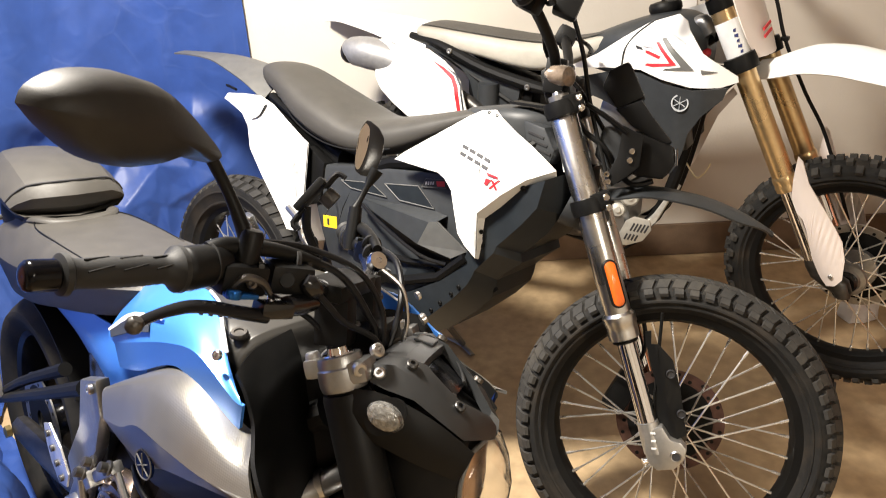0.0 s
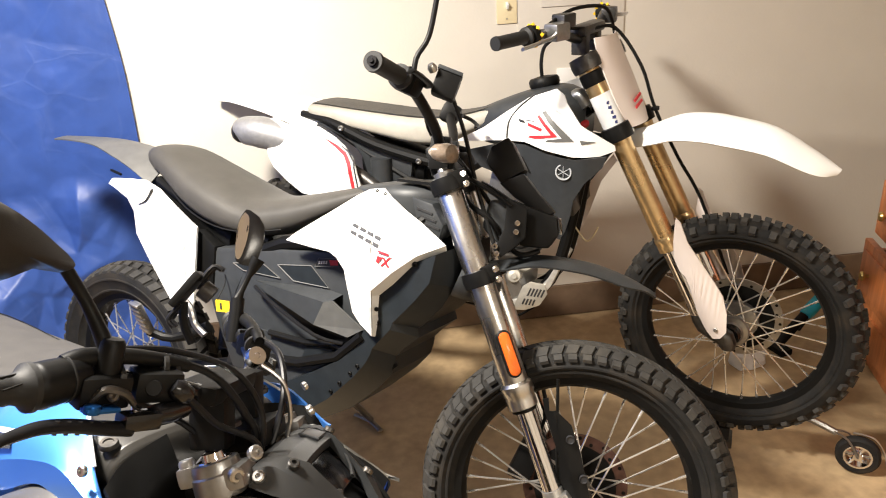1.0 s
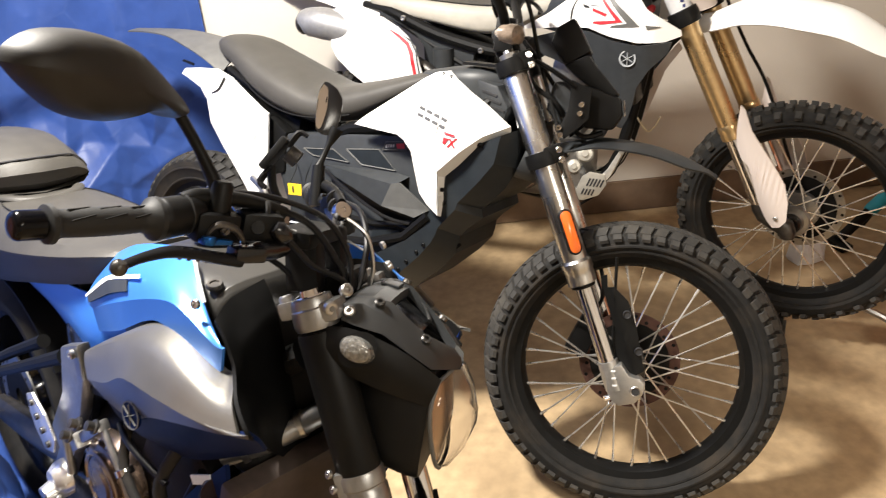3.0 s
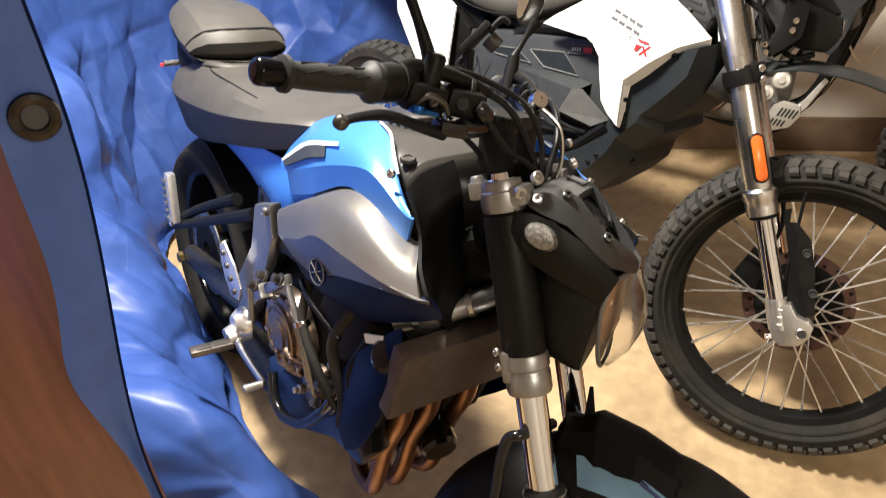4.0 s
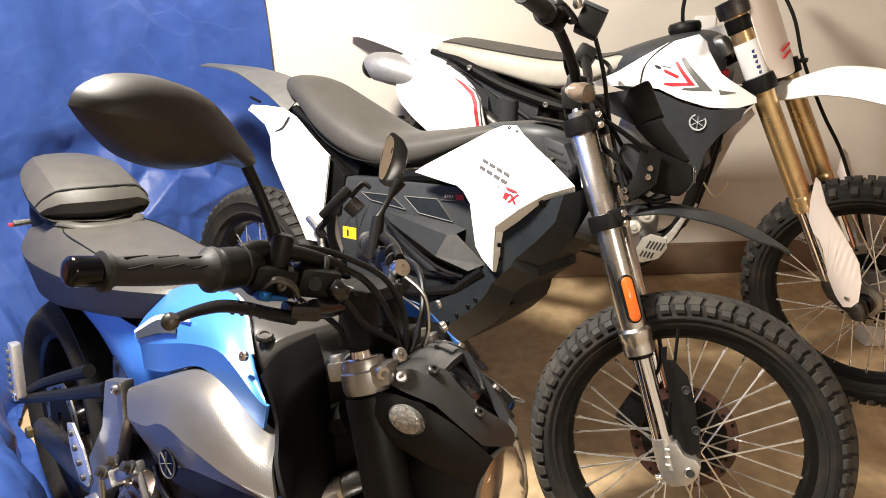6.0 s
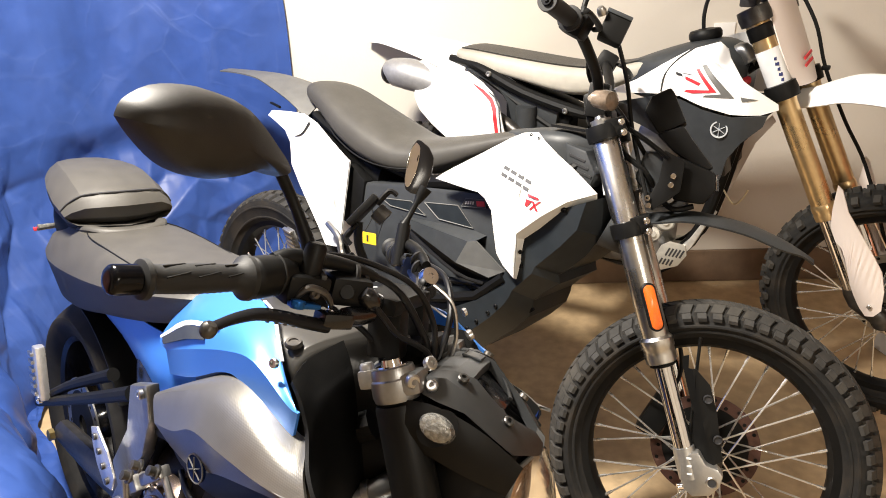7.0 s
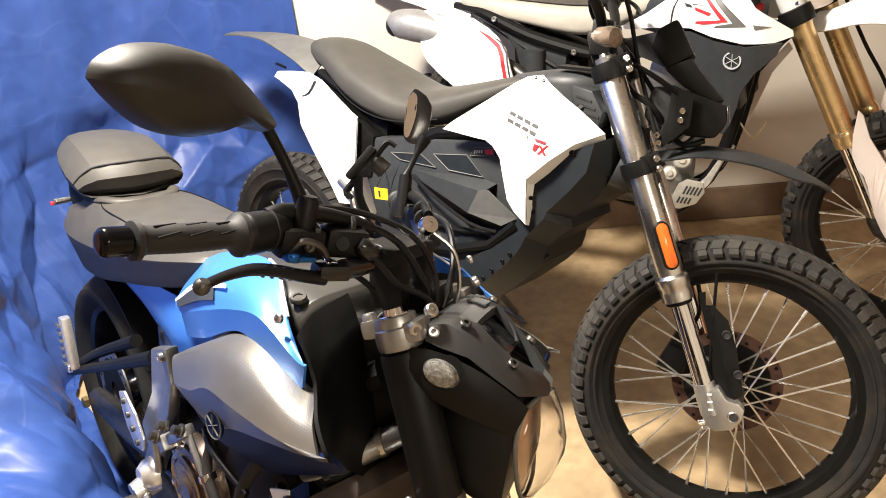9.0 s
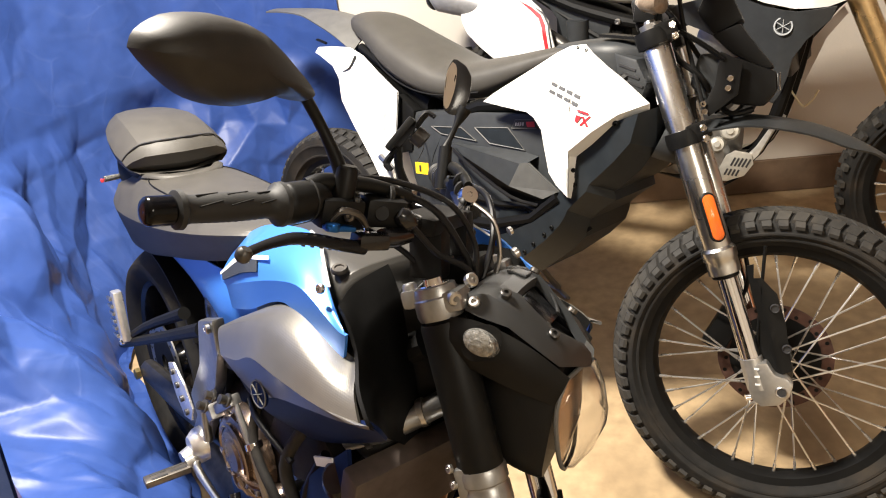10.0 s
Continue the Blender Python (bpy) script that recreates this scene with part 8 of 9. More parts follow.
    part("tank_lid", lathe(B(), [(0.05, 0), (0.05, 0.006), (0.044, 0.010), (0.0, 0.010)], (0.84, 0, 0.968), (-0.15, 0, 1), 28), DARKMETAL, tank)
    for s in (-1, 1):
        S = lambda rows: [[(x, -s * yy, h) for x, yy, h in r] for r in rows]
        # blue side of the tank: lower edge, crease, shoulder, top
        rows = [[(0.655, -0.132, 0.776), (0.785, -0.154, 0.836), (0.888, -0.159, 0.893), (0.945, -0.160, 0.904), (1.038, -0.159, 0.882), (1.068, -0.158, 0.890)],
                [(0.650, -0.136, 0.818), (0.790, -0.158, 0.885), (0.900, -0.162, 0.931), (0.978, -0.163, 0.950), (1.056, -0.162, 0.928), (1.078, -0.160, 0.926)],
                [(0.600, -0.124, 0.818), (0.730, -0.136, 0.908), (0.860, -0.141, 0.950), (0.950, -0.143, 0.962), (1.022, -0.150, 0.946), (1.052, -0.153, 0.935)],
                [(0.590, -0.075, 0.872), (0.720, -0.086, 0.938), (0.845, -0.088, 0.973), (0.905, -0.097, 0.976), (0.962, -0.120, 0.968), (1.006, -0.138, 0.950)]]
        bm = sheet(B(), S(rows[:2]), 5, 5, -0.004)
        if s < 0:
            joined(bm, sheet(B(), S(rows[1:]), 10, 5, -0.004))
        side = part("tank_side", bm, BLUE, b, "metallic blue tank side", angle=20)
        part("edge_strip", tube(B(), [(x, -s * yy * 1.012, h + 0.003) for x, yy, h in ((0.880, -0.091, 0.978), (0.925, -0.102, 0.979), (0.962, -0.119, 0.971), (1.006, -0.137, 0.953))], 0.0024, 8, 4, 0.5), LIGHTGREY, side, "pale edge strip")
        bolt(side, (1.021, -s * -0.1575, 0.965), (0.2, s, 0.4), 0.0065, STEEL)
        # flush graphic stripes between the crease and the shoulder
        def stripe(f, i):
            k = min(int(i), 3)
            lo, hi = (Vector(rows[j][k]).lerp(Vector(rows[j][k + 1]), i - k) for j in (1, 2))
            q = lo.lerp(hi, f)
            return Vector((q.x, -s * (q.y - 0.004), q.z + 0.006))
        for f0, f1, end, m, words in ((0.66, 0.82, 1.9, LABEL, "pale graphic stripe"), (0.22, 0.64, 1.5, GREY, "dark grey graphic stripe")):
            part("graphic_bar", sheet(B(), [[stripe(f, 0.05 + (end - 0.05) * i / 5 - 0.15 * (f0 - f)) for i in range(6)] for f in (f0, f1)], 3, 4, 0.0012), m, side, words)
        # silver scoop below it, then the deep blue lower cover
        rows = [[(0.690, -0.146, 0.766), (0.800, -0.146, 0.838), (0.900, -0.148, 0.897), (0.965, -0.148, 0.910), (1.060, -0.148, 0.890), (1.088, -0.150, 0.896)],
                [(0.700, -0.176, 0.772), (0.805, -0.184, 0.832), (0.915, -0.190, 0.884), (1.000, -0.192, 0.892), (1.098, -0.188, 0.880), (1.128, -0.182, 0.882)],
                [(0.735, -0.191, 0.745), (0.830, -0.204, 0.786), (0.915, -0.215, 0.836), (1.000, -0.218, 0.850), (1.090, -0.211, 0.855), (1.158, -0.196, 0.864)],
                [(0.765, -0.180, 0.718), (0.868, -0.190, 0.738), (0.958, -0.200, 0.788), (1.055, -0.206, 0.828), (1.138, -0.204, 0.856), (1.178, -0.195, 0.870)]]
        bm = sheet(B(), S(rows[:3]), 10, 5, -0.005)
        joined(bm, sheet(B(), S(rows[2:]), 5, 5, -0.005))
        scoop = part("air_scoop", bm, CARBON, b, "silver carbon-look air scoop", angle=20)
        rows = [[(0.766, -0.178, 0.717), (0.868, -0.188, 0.737), (0.958, -0.198, 0.787), (1.055, -0.203, 0.826), (1.130, -0.198, 0.850), (1.168, -0.188, 0.862)],
                [(0.80, -0.170, 0.690), (0.875, -0.178, 0.705), (0.95, -0.182, 0.738), (1.04, -0.186, 0.787), (1.12, -0.184, 0.830), (1.170, -0.178, 0.850)],
                [(0.835, -0.132, 0.665), (0.880, -0.142, 0.672), (0.925, -0.150, 0.684), (1.006, -0.154, 0.722), (1.098, -0.158, 0.780), (1.160, -0.160, 0.822)]]
        lower = part("lower_cover", sheet(B(), S(rows), 8, 5, -0.005), DEEPBLUE, b, "deep blue lower cover")
        em = (0.904, -s * -0.2035, 0.767)
        part("emblem_ring", lathe(B(), [(0.0192, 0), (0.0192, 0.0016), (0.0210, 0.0016), (0.0210, 0)], em, (0.06, s, 0.10), 28, True), MIDGREY, scoop, "round grey emblem ring")
        bm = B()
        for k in range(3):
            t = radians(60 * k + 30)
            tube(bm, [(em[0] - 0.018 * math.cos(t), em[1] + s * 0.002, em[2] - 0.018 * math.sin(t)), (em[0] + 0.018 * math.cos(t), em[1] + s * 0.002, em[2] + 0.018 * math.sin(t))], 0.0011, 6, 0, 0.5)
        part("emblem_bar", bm, MIDGREY, scoop)
        part("emblem_disc", lathe(B(), [(0.0, 0.0008), (0.0205, 0.0008), (0.0205, -0.004), (0.0, -0.004)], em, (0.06, s, 0.10), 28), DEEPBLUE, scoop, "deep blue disc behind the emblem")
        # black inner front wall between scoop and tank, extended upward to draw the tank's shadow
        bm = B()
        sheet(bm, S([[(1.038, -0.146, 0.942), (1.062, -0.150, 0.931), (1.088, -0.155, 0.903), (1.128, -0.179, 0.883), (1.166, -0.190, 0.862), (1.164, -0.176, 0.845), (1.155, -0.160, 0.820)], [(1.014, -0.110, 0.952), (1.034, -0.112, 0.932), (1.052, -0.112, 0.912), (1.080, -0.125, 0.872), (1.102, -0.130, 0.840), (1.104, -0.125, 0.800), (1.100, -0.118, 0.770)], [(1.006, -0.05, 0.962), (1.018, -0.05, 0.948), (1.030, -0.05, 0.925), (1.048, -0.05, 0.865), (1.066, -0.05, 0.800), (1.072, -0.05, 0.750), (1.072, -0.05, 0.700)]]), 8, 4, 0.005)
        part("front_cover_and_shade", bm, MATTBLACK, b, "matt black cover behind the headlight, extended as shade over the tank front")
        # lower side fairing by the radiator
        bm = B()
        rows = [[(1.068, -0.160, 0.752), (0.996, -0.168, 0.676), (0.935, -0.165, 0.60), (0.903, -0.155, 0.533)], [(1.092, -0.172, 0.712), (1.03, -0.180, 0.62), (0.96, -0.175, 0.53), (0.905, -0.160, 0.455)], [(1.092, -0.165, 0.690), (1.06, -0.172, 0.60), (1.0, -0.168, 0.48), (0.919, -0.150, 0.393)]]
        part("radiator_cowl", sheet(bm, S(rows), 6, 4, -0.006), DEEPBLUE, b, "deep blue radiator side cowl")
    # radiator, cap and hoses
    rad = part("radiator", box(B(), (1.080, 0.0, 0.668), (0.035, 0.35, 0.135), turn=(0, 14, 0), bevel=0.006), RADIATOR, b, "radiator core with the floor's brown reflection in its colour")
    part("core", fins(0.32, 22, 0.0050, 0.0005), RADIATOR, rad, xf=pose(1.0975, 0, 0.668, 0, 14, 0))
    part("radiator_cap", lathe(B(), [(0.024, 0), (0.027, 0.004), (0.027, 0.016), (0.020, 0.022), (0, 0.022)], (1.05, -0.155, 0.69), (0.2, -0.8, 0.55), 24), GLOSS, b)
    part("cap_label", box(B(), (1.02, -0.168, 0.705), (0.045, 0.003, 0.014), turn=(0, -25, 8)), LABEL, b, "white warning sticker")
    hose = part("coolant_pipe", tube(B(), [(1.02, -0.13, 0.727), (1.05, -0.11, 0.744), (1.07, -0.09, 0.757), (1.09, -0.03, 0.777), (1.08, 0.05, 0.782)], 0.017, 16, 4), ALU, b, "cast silver coolant pipe")
    for at in ((1.045, -0.113, 0.741), (1.085, -0.050, 0.772)):
        part("pipe_clamp", lathe(B(), [(0.0175, -0.005), (0.0200, -0.0045), (0.0200, 0.0045), (0.0175, 0.005)], at, (0.5, 0.6, 0.3), 24), STEEL, hose)
    # engine
    eng = part("engine", body(B(), [(0.50, 0.10, 0.36, 0.50), (0.58, 0.13, 0.34, 0.62), (0.72, 0.14, 0.33, 0.65), (0.86, 0.13, 0.33, 0.60), (0.93, 0.10, 0.36, 0.50)], 3.6, 28, 4), ENGINE, b, "dark bronze-grey engine cases")
    part("cylinder_block", box(B(), (0.86, 0, 0.60), (0.17, 0.27, 0.24), turn=(0, 30, 0), bevel=0.02), ENGINE, eng)
    part("clutch_cover", lathe(B(), [(0.0, 0.046), (0.028, 0.046), (0.032, 0.042), (0.046, 0.043), (0.052, 0.038), (0.072, 0.032), (0.082, 0.018), (0.086, 0.0)], (0.703, -0.138, 0.517), (0, -1, 0), 36), BRONZE, eng, "bronze clutch cover")
    part("clutch_ring", lathe(B(), [(0.052, 0.040), (0.057, 0.043), (0.062, 0.041), (0.059, 0.034)], (0.703, -0.138, 0.517), (0, -1, 0), 36, True), BRONZE, eng)
    part("crank_cover", lathe(B(), [(0.0, 0.03), (0.030, 0.03), (0.036, 0.026), (0.050, 0.018), (0.055, 0.0)], (0.800, -0.132, 0.445), (0, -1, 0), 32), BRONZE, eng)
    for k in range(9):
        t = 2 * math.pi * k / 9
        bolt(eng, (0.703 + 0.076 * math.cos(t), -0.164, 0.517 + 0.076 * math.sin(t)), (0, -1, 0), 0.006, STEEL)
    bm = B()
    box(bm, (0.70, -0.178, 0.625), (0.10, 0.022, 0.020), turn=(0, -38, 0), bevel=0.005)
    box(bm, (0.63, -0.178, 0.570), (0.034, 0.026, 0.030), turn=(0, -38, 0), bevel=0.006)
    tube(bm, [(0.74, -0.178, 0.645), (0.785, -0.180, 0.60), (0.815, -0.174, 0.53), (0.825, -0.165, 0.46)], 0.0060, 10, 4)
    tube(bm, [(0.76, -0.176, 0.62), (0.80, -0.178, 0.56), (0.81, -0.17, 0.48)], 0.005, 10, 4)
    part("clutch_linkage", bm, ALU, eng, "bright clutch linkage")
    for q in ((0.625, -0.190, 0.582), (0.665, -0.188, 0.625), (0.735, -0.188, 0.655), (0.86, -0.165, 0.50), (0.835, -0.160, 0.44)):
        part("flange_bolt", lathe(B(), [(0.012, 0), (0.012, 0.004), (0.008, 0.005), (0.008, 0.016), (0, 0.017)], q, (-0.1, -0.8, 0.5), 12), DARKMETAL, eng)
    for k in range(5):
        t = radians(200 + 35 * k)
        part("cover_rib", tube(B(), [(0.703 + r * math.cos(t), y, 0.517 + r * math.sin(t)) for r, y in ((0.036, -0.181), (0.068, -0.172), (0.090, -0.148))], [0.006, 0.008, 0.007], 10, 3), BRONZE, eng)
    part("hose_clamp", lathe(B(), [(0.013, -0.006), (0.0145, -0.005), (0.0145, 0.005), (0.013, 0.006)], (0.80, -0.178, 0.60), (0.5, 0, -0.8), 16), CHROME, eng)
    part("engine_hose", tube(B(), [(0.78, -0.15, 0.68), (0.80, -0.178, 0.61), (0.86, -0.18, 0.55), (0.90, -0.16, 0.48)], 0.008, 12, 4), RUBBER, eng)
    # hoses, wires and small fixings over the side of the engine
    for pts, r, m in (([(0.93, -0.150, 0.70), (0.90, -0.172, 0.62), (0.93, -0.165, 0.53), (0.90, -0.15, 0.44)], 0.010, RUBBER), ([(0.99, -0.150, 0.69), (0.955, -0.168, 0.60), (0.965, -0.160, 0.50)], 0.007, SATIN),
                      ([(0.76, -0.160, 0.66), (0.83, -0.178, 0.665), (0.92, -0.170, 0.64)], 0.005, SATIN)):
        part("engine_hose", tube(B(), pts, r, 12, 5), m, eng)
    for q in ((0.905, -0.168, 0.58), (0.770, -0.168, 0.43), (0.86, -0.165, 0.50)):
        part("case_bolt", lathe(B(), [(0.009, -0.02), (0.009, 0.002), (0.006, 0.004), (0.006, 0.012), (0, 0.013)], q, (0.1, -0.9, 0.25), 12), STEEL, eng)
    part("oil_filter", lathe(B(), [(0.034, 0), (0.036, 0.01), (0.036, 0.06), (0.03, 0.068), (0, 0.068)], (0.93, 0.02, 0.40), (1, -0.2, -0.3), 24), GLOSS, eng)
    for y in (-0.085, -0.030, 0.050):
        part("exhaust_header", tube(B(), [(1.00, y, 0.58), (0.992, y, 0.50), (0.950, y, 0.40), (0.930, y, 0.31), (0.900, y * 0.9, 0.250), (0.845, y * 0.8, 0.235), (0.78, y * 0.6, 0.250), (0.60, -0.03, 0.25)], 0.0165, 14, 5), HEADER, b, "heat-tinted copper-coloured header pipe")
    part("case_tube", tube(B(), [(0.60, -0.150, 0.345), (0.634, -0.160, 0.305), (0.678, -0.160, 0.292), (0.735, -0.160, 0.318), (0.785, -0.160, 0.358), (0.861, -0.160, 0.449), (0.91, -0.155, 0.535)], 0.0115, 12, 5), GLOSS, eng, "black guard tube under the engine")
    part("side_case", prism(B(), [(0.544, 0.340), (0.560, 0.273), (0.621, 0.231), (0.732, 0.283), (0.844, 0.354), (0.946, 0.371), (0.980, 0.428), (0.953, 0.510), (0.928, 0.576), (0.829, 0.550), (0.691, 0.466)], -0.135, -0.095, 0.006), GLOSS, eng, "black lower engine case")
    part("sump", body(B(), [(0.60, 0.09, 0.30, 0.38), (0.68, 0.12, 0.275, 0.40), (0.80, 0.12, 0.295, 0.42), (0.87, 0.09, 0.34, 0.44)], 3.5, 24, 3), GLOSS, eng, "black engine sump")
    part("exhaust_can", tube(B(), [(0.60, -0.03, 0.25), (0.45, -0.05, 0.20), (0.30, -0.06, 0.21), (0.24, -0.07, 0.24)], [0.05, 0.07, 0.06, 0.035], 20, 4, 0.8), DARKMETAL, b)
    # frame, brackets, pegs
    bm = B()
    for s in (-1, 1):
        tube(bm, [(1.06, s * 0.03, 0.86), (0.95, s * 0.12, 0.78), (0.80, s * 0.135, 0.70), (0.62, s * 0.13, 0.66), (0.54, s * 0.12, 0.52), (0.55, s * 0.11, 0.36)], 0.021, 10, 3)
        tube(bm, [(0.62, s * 0.09, 0.70), (0.40, s * 0.075, 0.755), (0.15, s * 0.06, 0.80), (-0.10, s * 0.05, 0.84)], 0.014, 10, 3)
        tube(bm, [(1.05, s * 0.02, 0.78), (1.0, s * 0.10, 0.62), (0.93, s * 0.11, 0.42)], 0.019, 10, 3)
    part("frame", bm, BLACK, b)
    for s in (-1, 1):
        bm = prism(B(), [(0.566, 0.724), (0.639, 0.756), (0.647, 0.692), (0.614, 0.608), (0.567, 0.544), (0.558, 0.496), (0.498, 0.403), (0.392, 0.331), (0.433, 0.396), (0.485, 0.473), (0.463, 0.512), (0.543, 0.623)], s * 0.142, s * 0.166, 0.006)
        br = part("frame_bracket", bm, ALU, b, "silver cast frame bracket")
        bolt(br, (0.629, s * 0.168, 0.737), (0, s, 0), 0.009, STEEL)
        heel = part("heel_plate", prism(B(), [(0.424, 0.574), (0.458, 0.591), (0.505, 0.565), (0.537, 0.525), (0.521, 0.490), (0.482, 0.478), (0.447, 0.507), (0.429, 0.538)], s * 0.184, s * 0.188, 0.001), POLISHED, b, "drilled polished heel plate")
        bm = B()
        for k in range(4):
            lathe(bm, [(0.0065, -0.003), (0.0065, 0.007)], (0.449 + 0.0184 * k, s * 0.186, 0.566 - 0.0217 * k), (0, s, 0), 12)
        part("heel_hole", bm, INK, heel)
        bm = B()
        tube(bm, [(0.50, s * 0.165, 0.400), (0.505, s * 0.21, 0.392)], [0.026, 0.020], 14, 0)
        lathe(bm, [(0.0, 0.03), (0.02, 0.03), (0.032, 0.015), (0.034, 0.0)], (0.505, s * 0.165, 0.42), (0, s, 0), 20)
        part("peg_mount", bm, POLISHED, b)
        bm = B()
        box(bm, (0.517, s * 0.247, 0.386), (0.027, 0.090, 0.016), turn=(0, 0, 4 * s), bevel=0.006)
        peg = part("footpeg", bm, PEGMETAL, b, "worn brushed-metal rider footpeg")
        bm = B()
        for dx in (-0.0065, 0.0065):
            for k in range(2):
                box(bm, (0.517 + dx, s * (0.227 + 0.037 * k), 0.3935), (0.0045, 0.031, 0.003), turn=(0, 0, 4 * s), bevel=0.001)
        part("peg_groove", bm, INK, peg)
        bm = B()
        tube(bm, [(0.508, s * 0.140, 0.671), (0.349, s * 0.165, 0.591), (0.039, s * 0.180, 0.434)], [0.015, 0.012, 0.011], 10, 3)
        tube(bm, [(0.382, s * 0.130, 0.648), (0.215, s * 0.165, 0.554), (0.039, s * 0.180, 0.434)], [0.014, 0.011, 0.010], 10, 3)
        part("passenger_hanger", bm, BLACK, b, "black passenger peg hanger")
        bm = B()
        box(bm, (0.118, s * 0.192, 0.548), (0.030, 0.022, 0.125), turn=(0, -8, 0), bevel=0.006)
        pp = part("passenger_peg", bm, POLISHED, b, "folded silver passenger footpeg")
        bm = B()
        for k in range(6):
            box(bm, (0.104 + 0.0022 * -k + 0.006, s * 0.206, 0.50 + 0.018 * k), (0.026, 0.006, 0.008), turn=(0, -8, 0), bevel=0.001)
        part("peg_rib", bm, STEEL, pp)
        bolt(pp, (0.128, s * 0.198, 0.490), (0, s, 0), 0.010, CHROME)
    part("brake_pedal", tube(B(), [(0.530, -0.190, 0.395), (0.544, -0.198, 0.394), (0.610, -0.200, 0.391), (0.672, -0.200, 0.389), (0.676, -0.206, 0.389), (0.674, -0.240, 0.388)], [0.007, 0.0075, 0.0065, 0.0065, 0.008, 0.0085], 12, 3), STEEL, b, "bright steel brake pedal")
    part("master_cylinder", tube(B(), [(0.535, -0.165, 0.53), (0.545, -0.168, 0.45)], 0.009, 12, 0), ALU, b)
    part("side_stand", tube(B(), [(0.52, 0.14, 0.28), (0.50, 0.25, 0.14), (0.47, 0.34, -0.055)], 0.012, 10, 2), GLOSS, b)
    # swingarm, shock, chain guard
    bm = B()
    for s in (-1, 1):
        tube(bm, [(0.52, s * 0.11, 0.42), (0.30, s * 0.125, 0.38), (0.0, s * 0.12, 0.315)], [0.032, 0.028, 0.024], 10, 3, 1.2)
    part("swingarm", bm, DARKMETAL, b)
    part("axle_nut", lathe(B(), [(0.015, 0), (0.015, 0.012), (0.010, 0.014), (0, 0.014)], (0, -0.145, 0.315), (0, -1, 0), 6), BRASS, b)
    part("rear_hugger", sheet(B(), [[(0.315 * math.cos(radians(t)) * 1.08, y, 0.315 + 0.315 * 1.08 * math.sin(radians(t))) for t in (35, 55, 75, 95)] for y in (-0.085, 0, 0.085)], 6, 4, 0.004), BLACK, b)
    # seats, tail
    def seat_section(x, w, zt, zc, zl):
        return (x, [(0.0, zt + 0.004), (w * 0.40, zt + 0.003), (w * 0.68, zt - 0.003), (w * 0.86, zt - 0.35 * (zt - zc)), (w, zc), (w * 0.99, zc - 0.008), (w * 0.84, zl + 0.012), (w * 0.76, zl), (0.0, zl)])
    bm = B()
    skin(bm, [seat_section(-0.095, 0.095, 0.800, 0.772, 0.752), seat_section(-0.07, 0.118, 0.818, 0.768, 0.722), seat_section(-0.01, 0.133, 0.838, 0.766, 0.680), seat_section(0.05, 0.138, 0.850, 0.770, 0.672), seat_section(0.15, 0.140, 0.862, 0.784, 0.692), seat_section(0.28, 0.140, 0.874, 0.808, 0.732), seat_section(0.40, 0.138, 0.880, 0.836, 0.768), seat_section(0.52, 0.128, 0.890, 0.866, 0.806), seat_section(0.61, 0.105, 0.900, 0.888, 0.838), seat_section(0.655, 0.07, 0.903, 0.893, 0.860)], 4)
    seat = part("rider_seat", bm, VINYL, b, "grey vinyl rider seat", angle=28)
    def pillion_ring(x, w, zt, zs, zl, arch=0.0):
        half = [(0.0, zt), (0.42, zt - 0.05 * (zt - zs)), (0.70, zt - 0.20 * (zt - zs)), (0.90, zt - 0.62 * (zt - zs)), (1.0, zs), (0.96, zs - 0.45 * (zs - zl)), (0.82, zl), (0.0, zl)]
        pts = [Vector((x + arch * (1 - y * y), y * w, h)) for y, h in half]
        return pts + [Vector((q.x, -q.y, q.z)) for q in pts[-2:0:-1]]
    bm = B()
    edge = (0.066, 0.121, 0.938, 0.892, 0.864, 0.046)
    loft(bm, [pillion_ring(*r) for r in ((-0.202, 0.028, 0.925, 0.915, 0.890), (-0.188, 0.062, 0.946, 0.920, 0.876), (-0.155, 0.085, 0.957, 0.923, 0.868), (-0.11, 0.101, 0.964, 0.922, 0.864), (-0.05, 0.115, 0.968, 0.916, 0.860, 0.003), (-0.01, 0.120, 0.967, 0.909, 0.858, 0.012), (0.025, 0.123, 0.958, 0.901, 0.857, 0.024), (0.050, 0.122, 0.947, 0.896, 0.860, 0.038), edge, (0.074, 0.120, 0.930, 0.889, 0.866, 0.048), (0.084, 0.118, 0.912, 0.884, 0.867, 0.050), (0.080, 0.112, 0.886, 0.876, 0.867, 0.048), (0.060, 0.104, 0.868, 0.867, 0.865, 0.044))])
    pil = part("pillion_seat", bm, VINYL, b, "grey vinyl passenger seat", angle=24)
    line = [q + Vector((0.001, 0, 0.0015)) for q in pillion_ring(*edge)]
    part("seam", tube(B(), [line[k] for k in (10, 11, 12, 13, 0, 1, 2, 3, 4)], 0.0018, 6, 3), INK, pil)
    lip = [(0.075, 0.084, 0.850), (0.115, 0.078, 0.861), (0.150, 0.052, 0.862), (0.162, 0.0, 0.861), (0.150, -0.052, 0.862), (0.115, -0.078, 0.861), (0.075, -0.084, 0.850)]
    part("bolster", tube(B(), lip, [0.010, 0.013, 0.014, 0.013, 0.014, 0.013, 0.010], 14, 5, 0.7), VINYL, seat, "raised lip round the seat well")
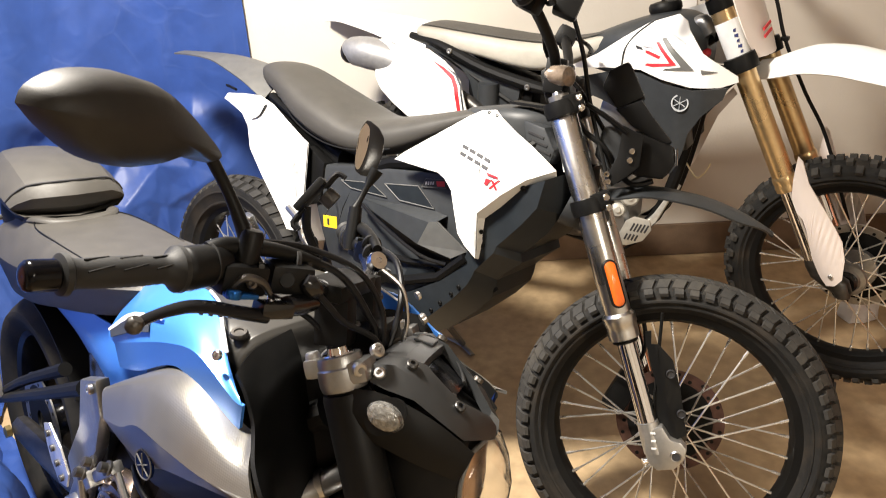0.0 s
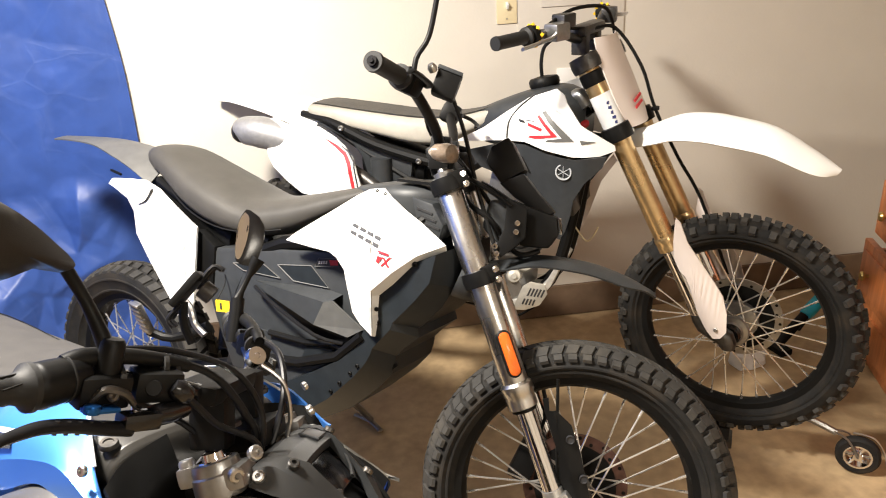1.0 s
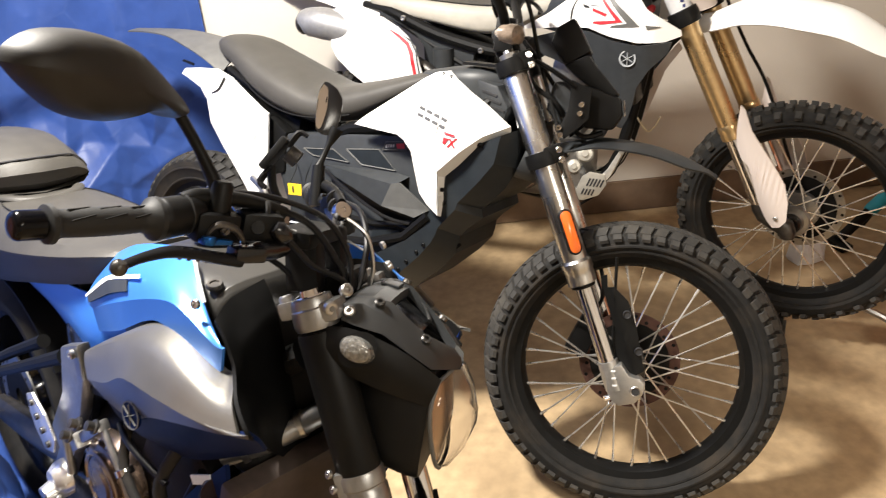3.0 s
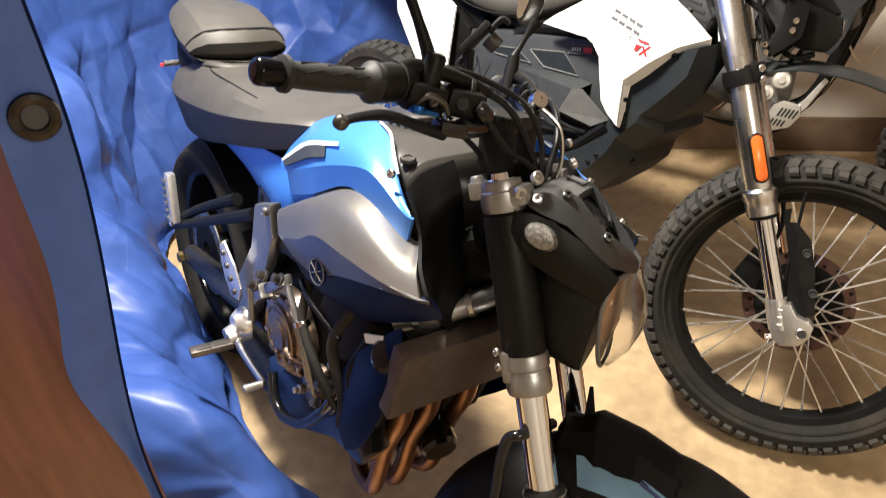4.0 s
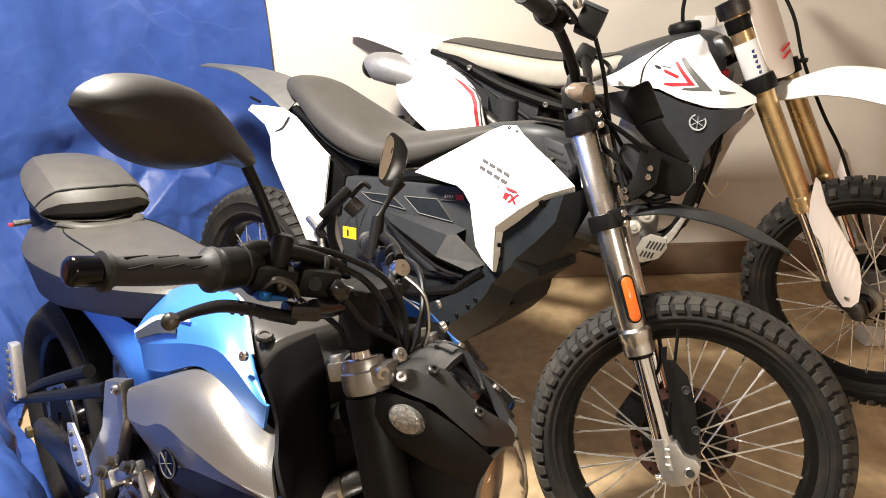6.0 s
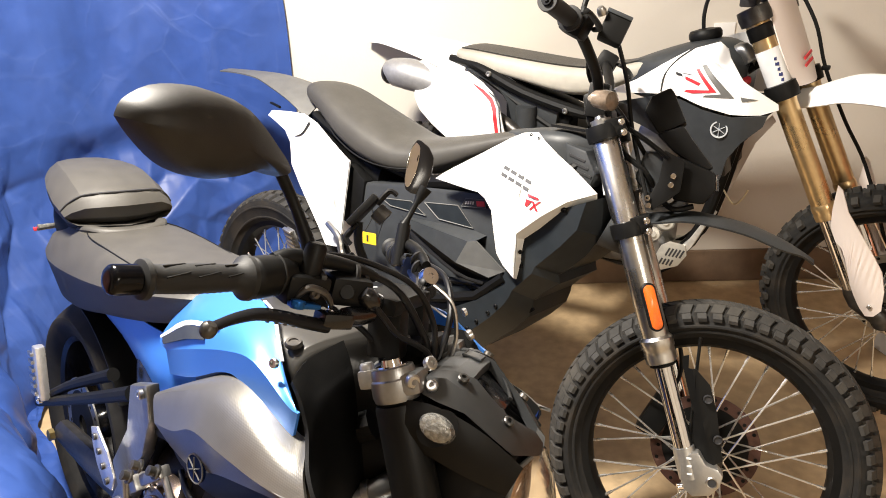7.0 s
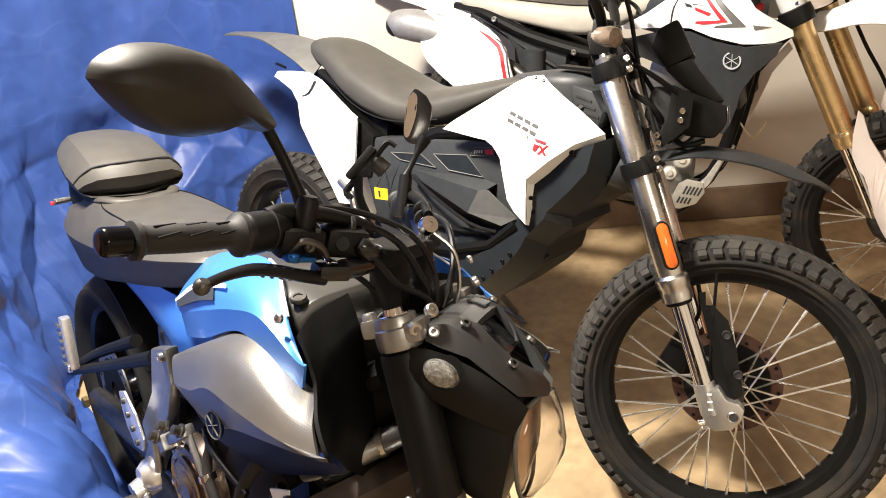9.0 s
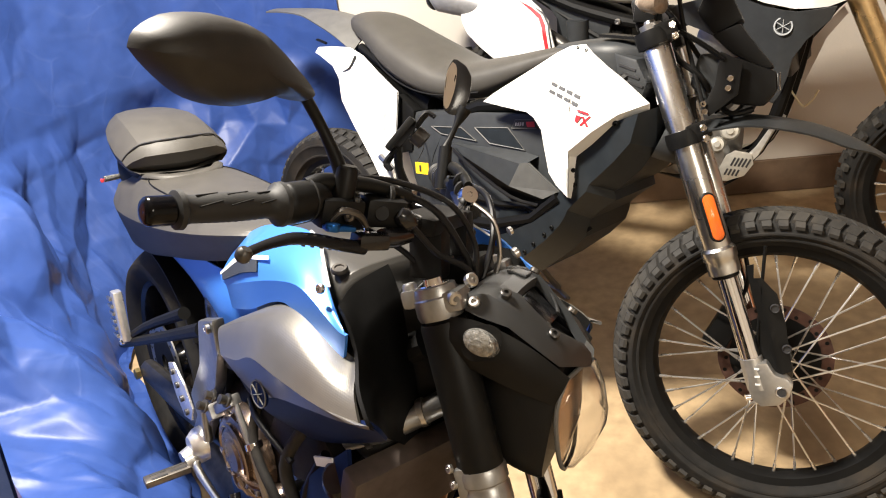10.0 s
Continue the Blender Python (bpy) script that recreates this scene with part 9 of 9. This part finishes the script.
    # black body that stands in for the shade between pillion and rider seat
    part("gap_shade", body(B(), [(-0.14, 0.05, 0.80, 0.864), (-0.05, 0.09, 0.80, 0.864), (0.05, 0.092, 0.82, 0.866), (0.090, 0.080, 0.83, 0.867), (0.118, 0.05, 0.83, 0.866)], 4, 24, 3), BLACK, pil, "black filler drawn for the shaded gap between the seats")
    for s in (-1, 1):
        part("seam", tube(B(), [(0.06, s * 0.060, 0.8560), (0.16, s * 0.095, 0.8615), (0.30, s * 0.098, 0.8710), (0.42, s * 0.095, 0.8775)], 0.0012, 6, 4), BLACK, seat)
        bm = B()
        rows = [[(0.70, -0.09, 0.83), (0.55, -0.10, 0.80), (0.40, -0.095, 0.775), (0.25, -0.09, 0.75), (0.08, -0.08, 0.73)], [(0.70, -0.105, 0.77), (0.56, -0.115, 0.74), (0.42, -0.105, 0.73), (0.27, -0.095, 0.725), (0.10, -0.085, 0.715)], [(0.68, -0.10, 0.70), (0.56, -0.11, 0.68), (0.45, -0.10, 0.685), (0.32, -0.09, 0.70), (0.14, -0.08, 0.700)]]
        part("tail_side", sheet(bm, [[(x, -s * y, h) for x, y, h in r] for r in rows], 6, 4, -0.004), BLUE, b, "metallic blue panel under the seat")
        c = Vector((-0.09, s * 0.104, 0.812))
        part("rear_indicator", tube(B(), [(-0.09, s * 0.06, 0.815), (-0.09, s * 0.10, 0.813), (-0.09, s * 0.128, 0.812)], [0.006, 0.009, 0.010], 12, 3, 0.7), SIGNAL, b, "clear rear turn signal")
        part("rear_reflector", box(B(), c + Vector((-0.005, s * 0.028, -0.004)), (0.010, 0.007, 0.008), bevel=0.002), RED, b)
    bm = B()
    body(bm, [(-0.22, 0.03, 0.83, 0.87), (-0.16, 0.07, 0.80, 0.885), (-0.05, 0.10, 0.79, 0.862), (0.04, 0.095, 0.80, 0.855), (0.09, 0.07, 0.81, 0.845)], 3.2, 28, 4)
    part("tail_unit", bm, BLACK, b)
    part("battery_cover", body(B(), [(0.36, 0.07, 0.50, 0.74), (0.45, 0.11, 0.45, 0.76), (0.60, 0.11, 0.45, 0.76), (0.70, 0.09, 0.5, 0.74)], 4, 20, 3), GLOSS, b)
    return b


naked_bike()
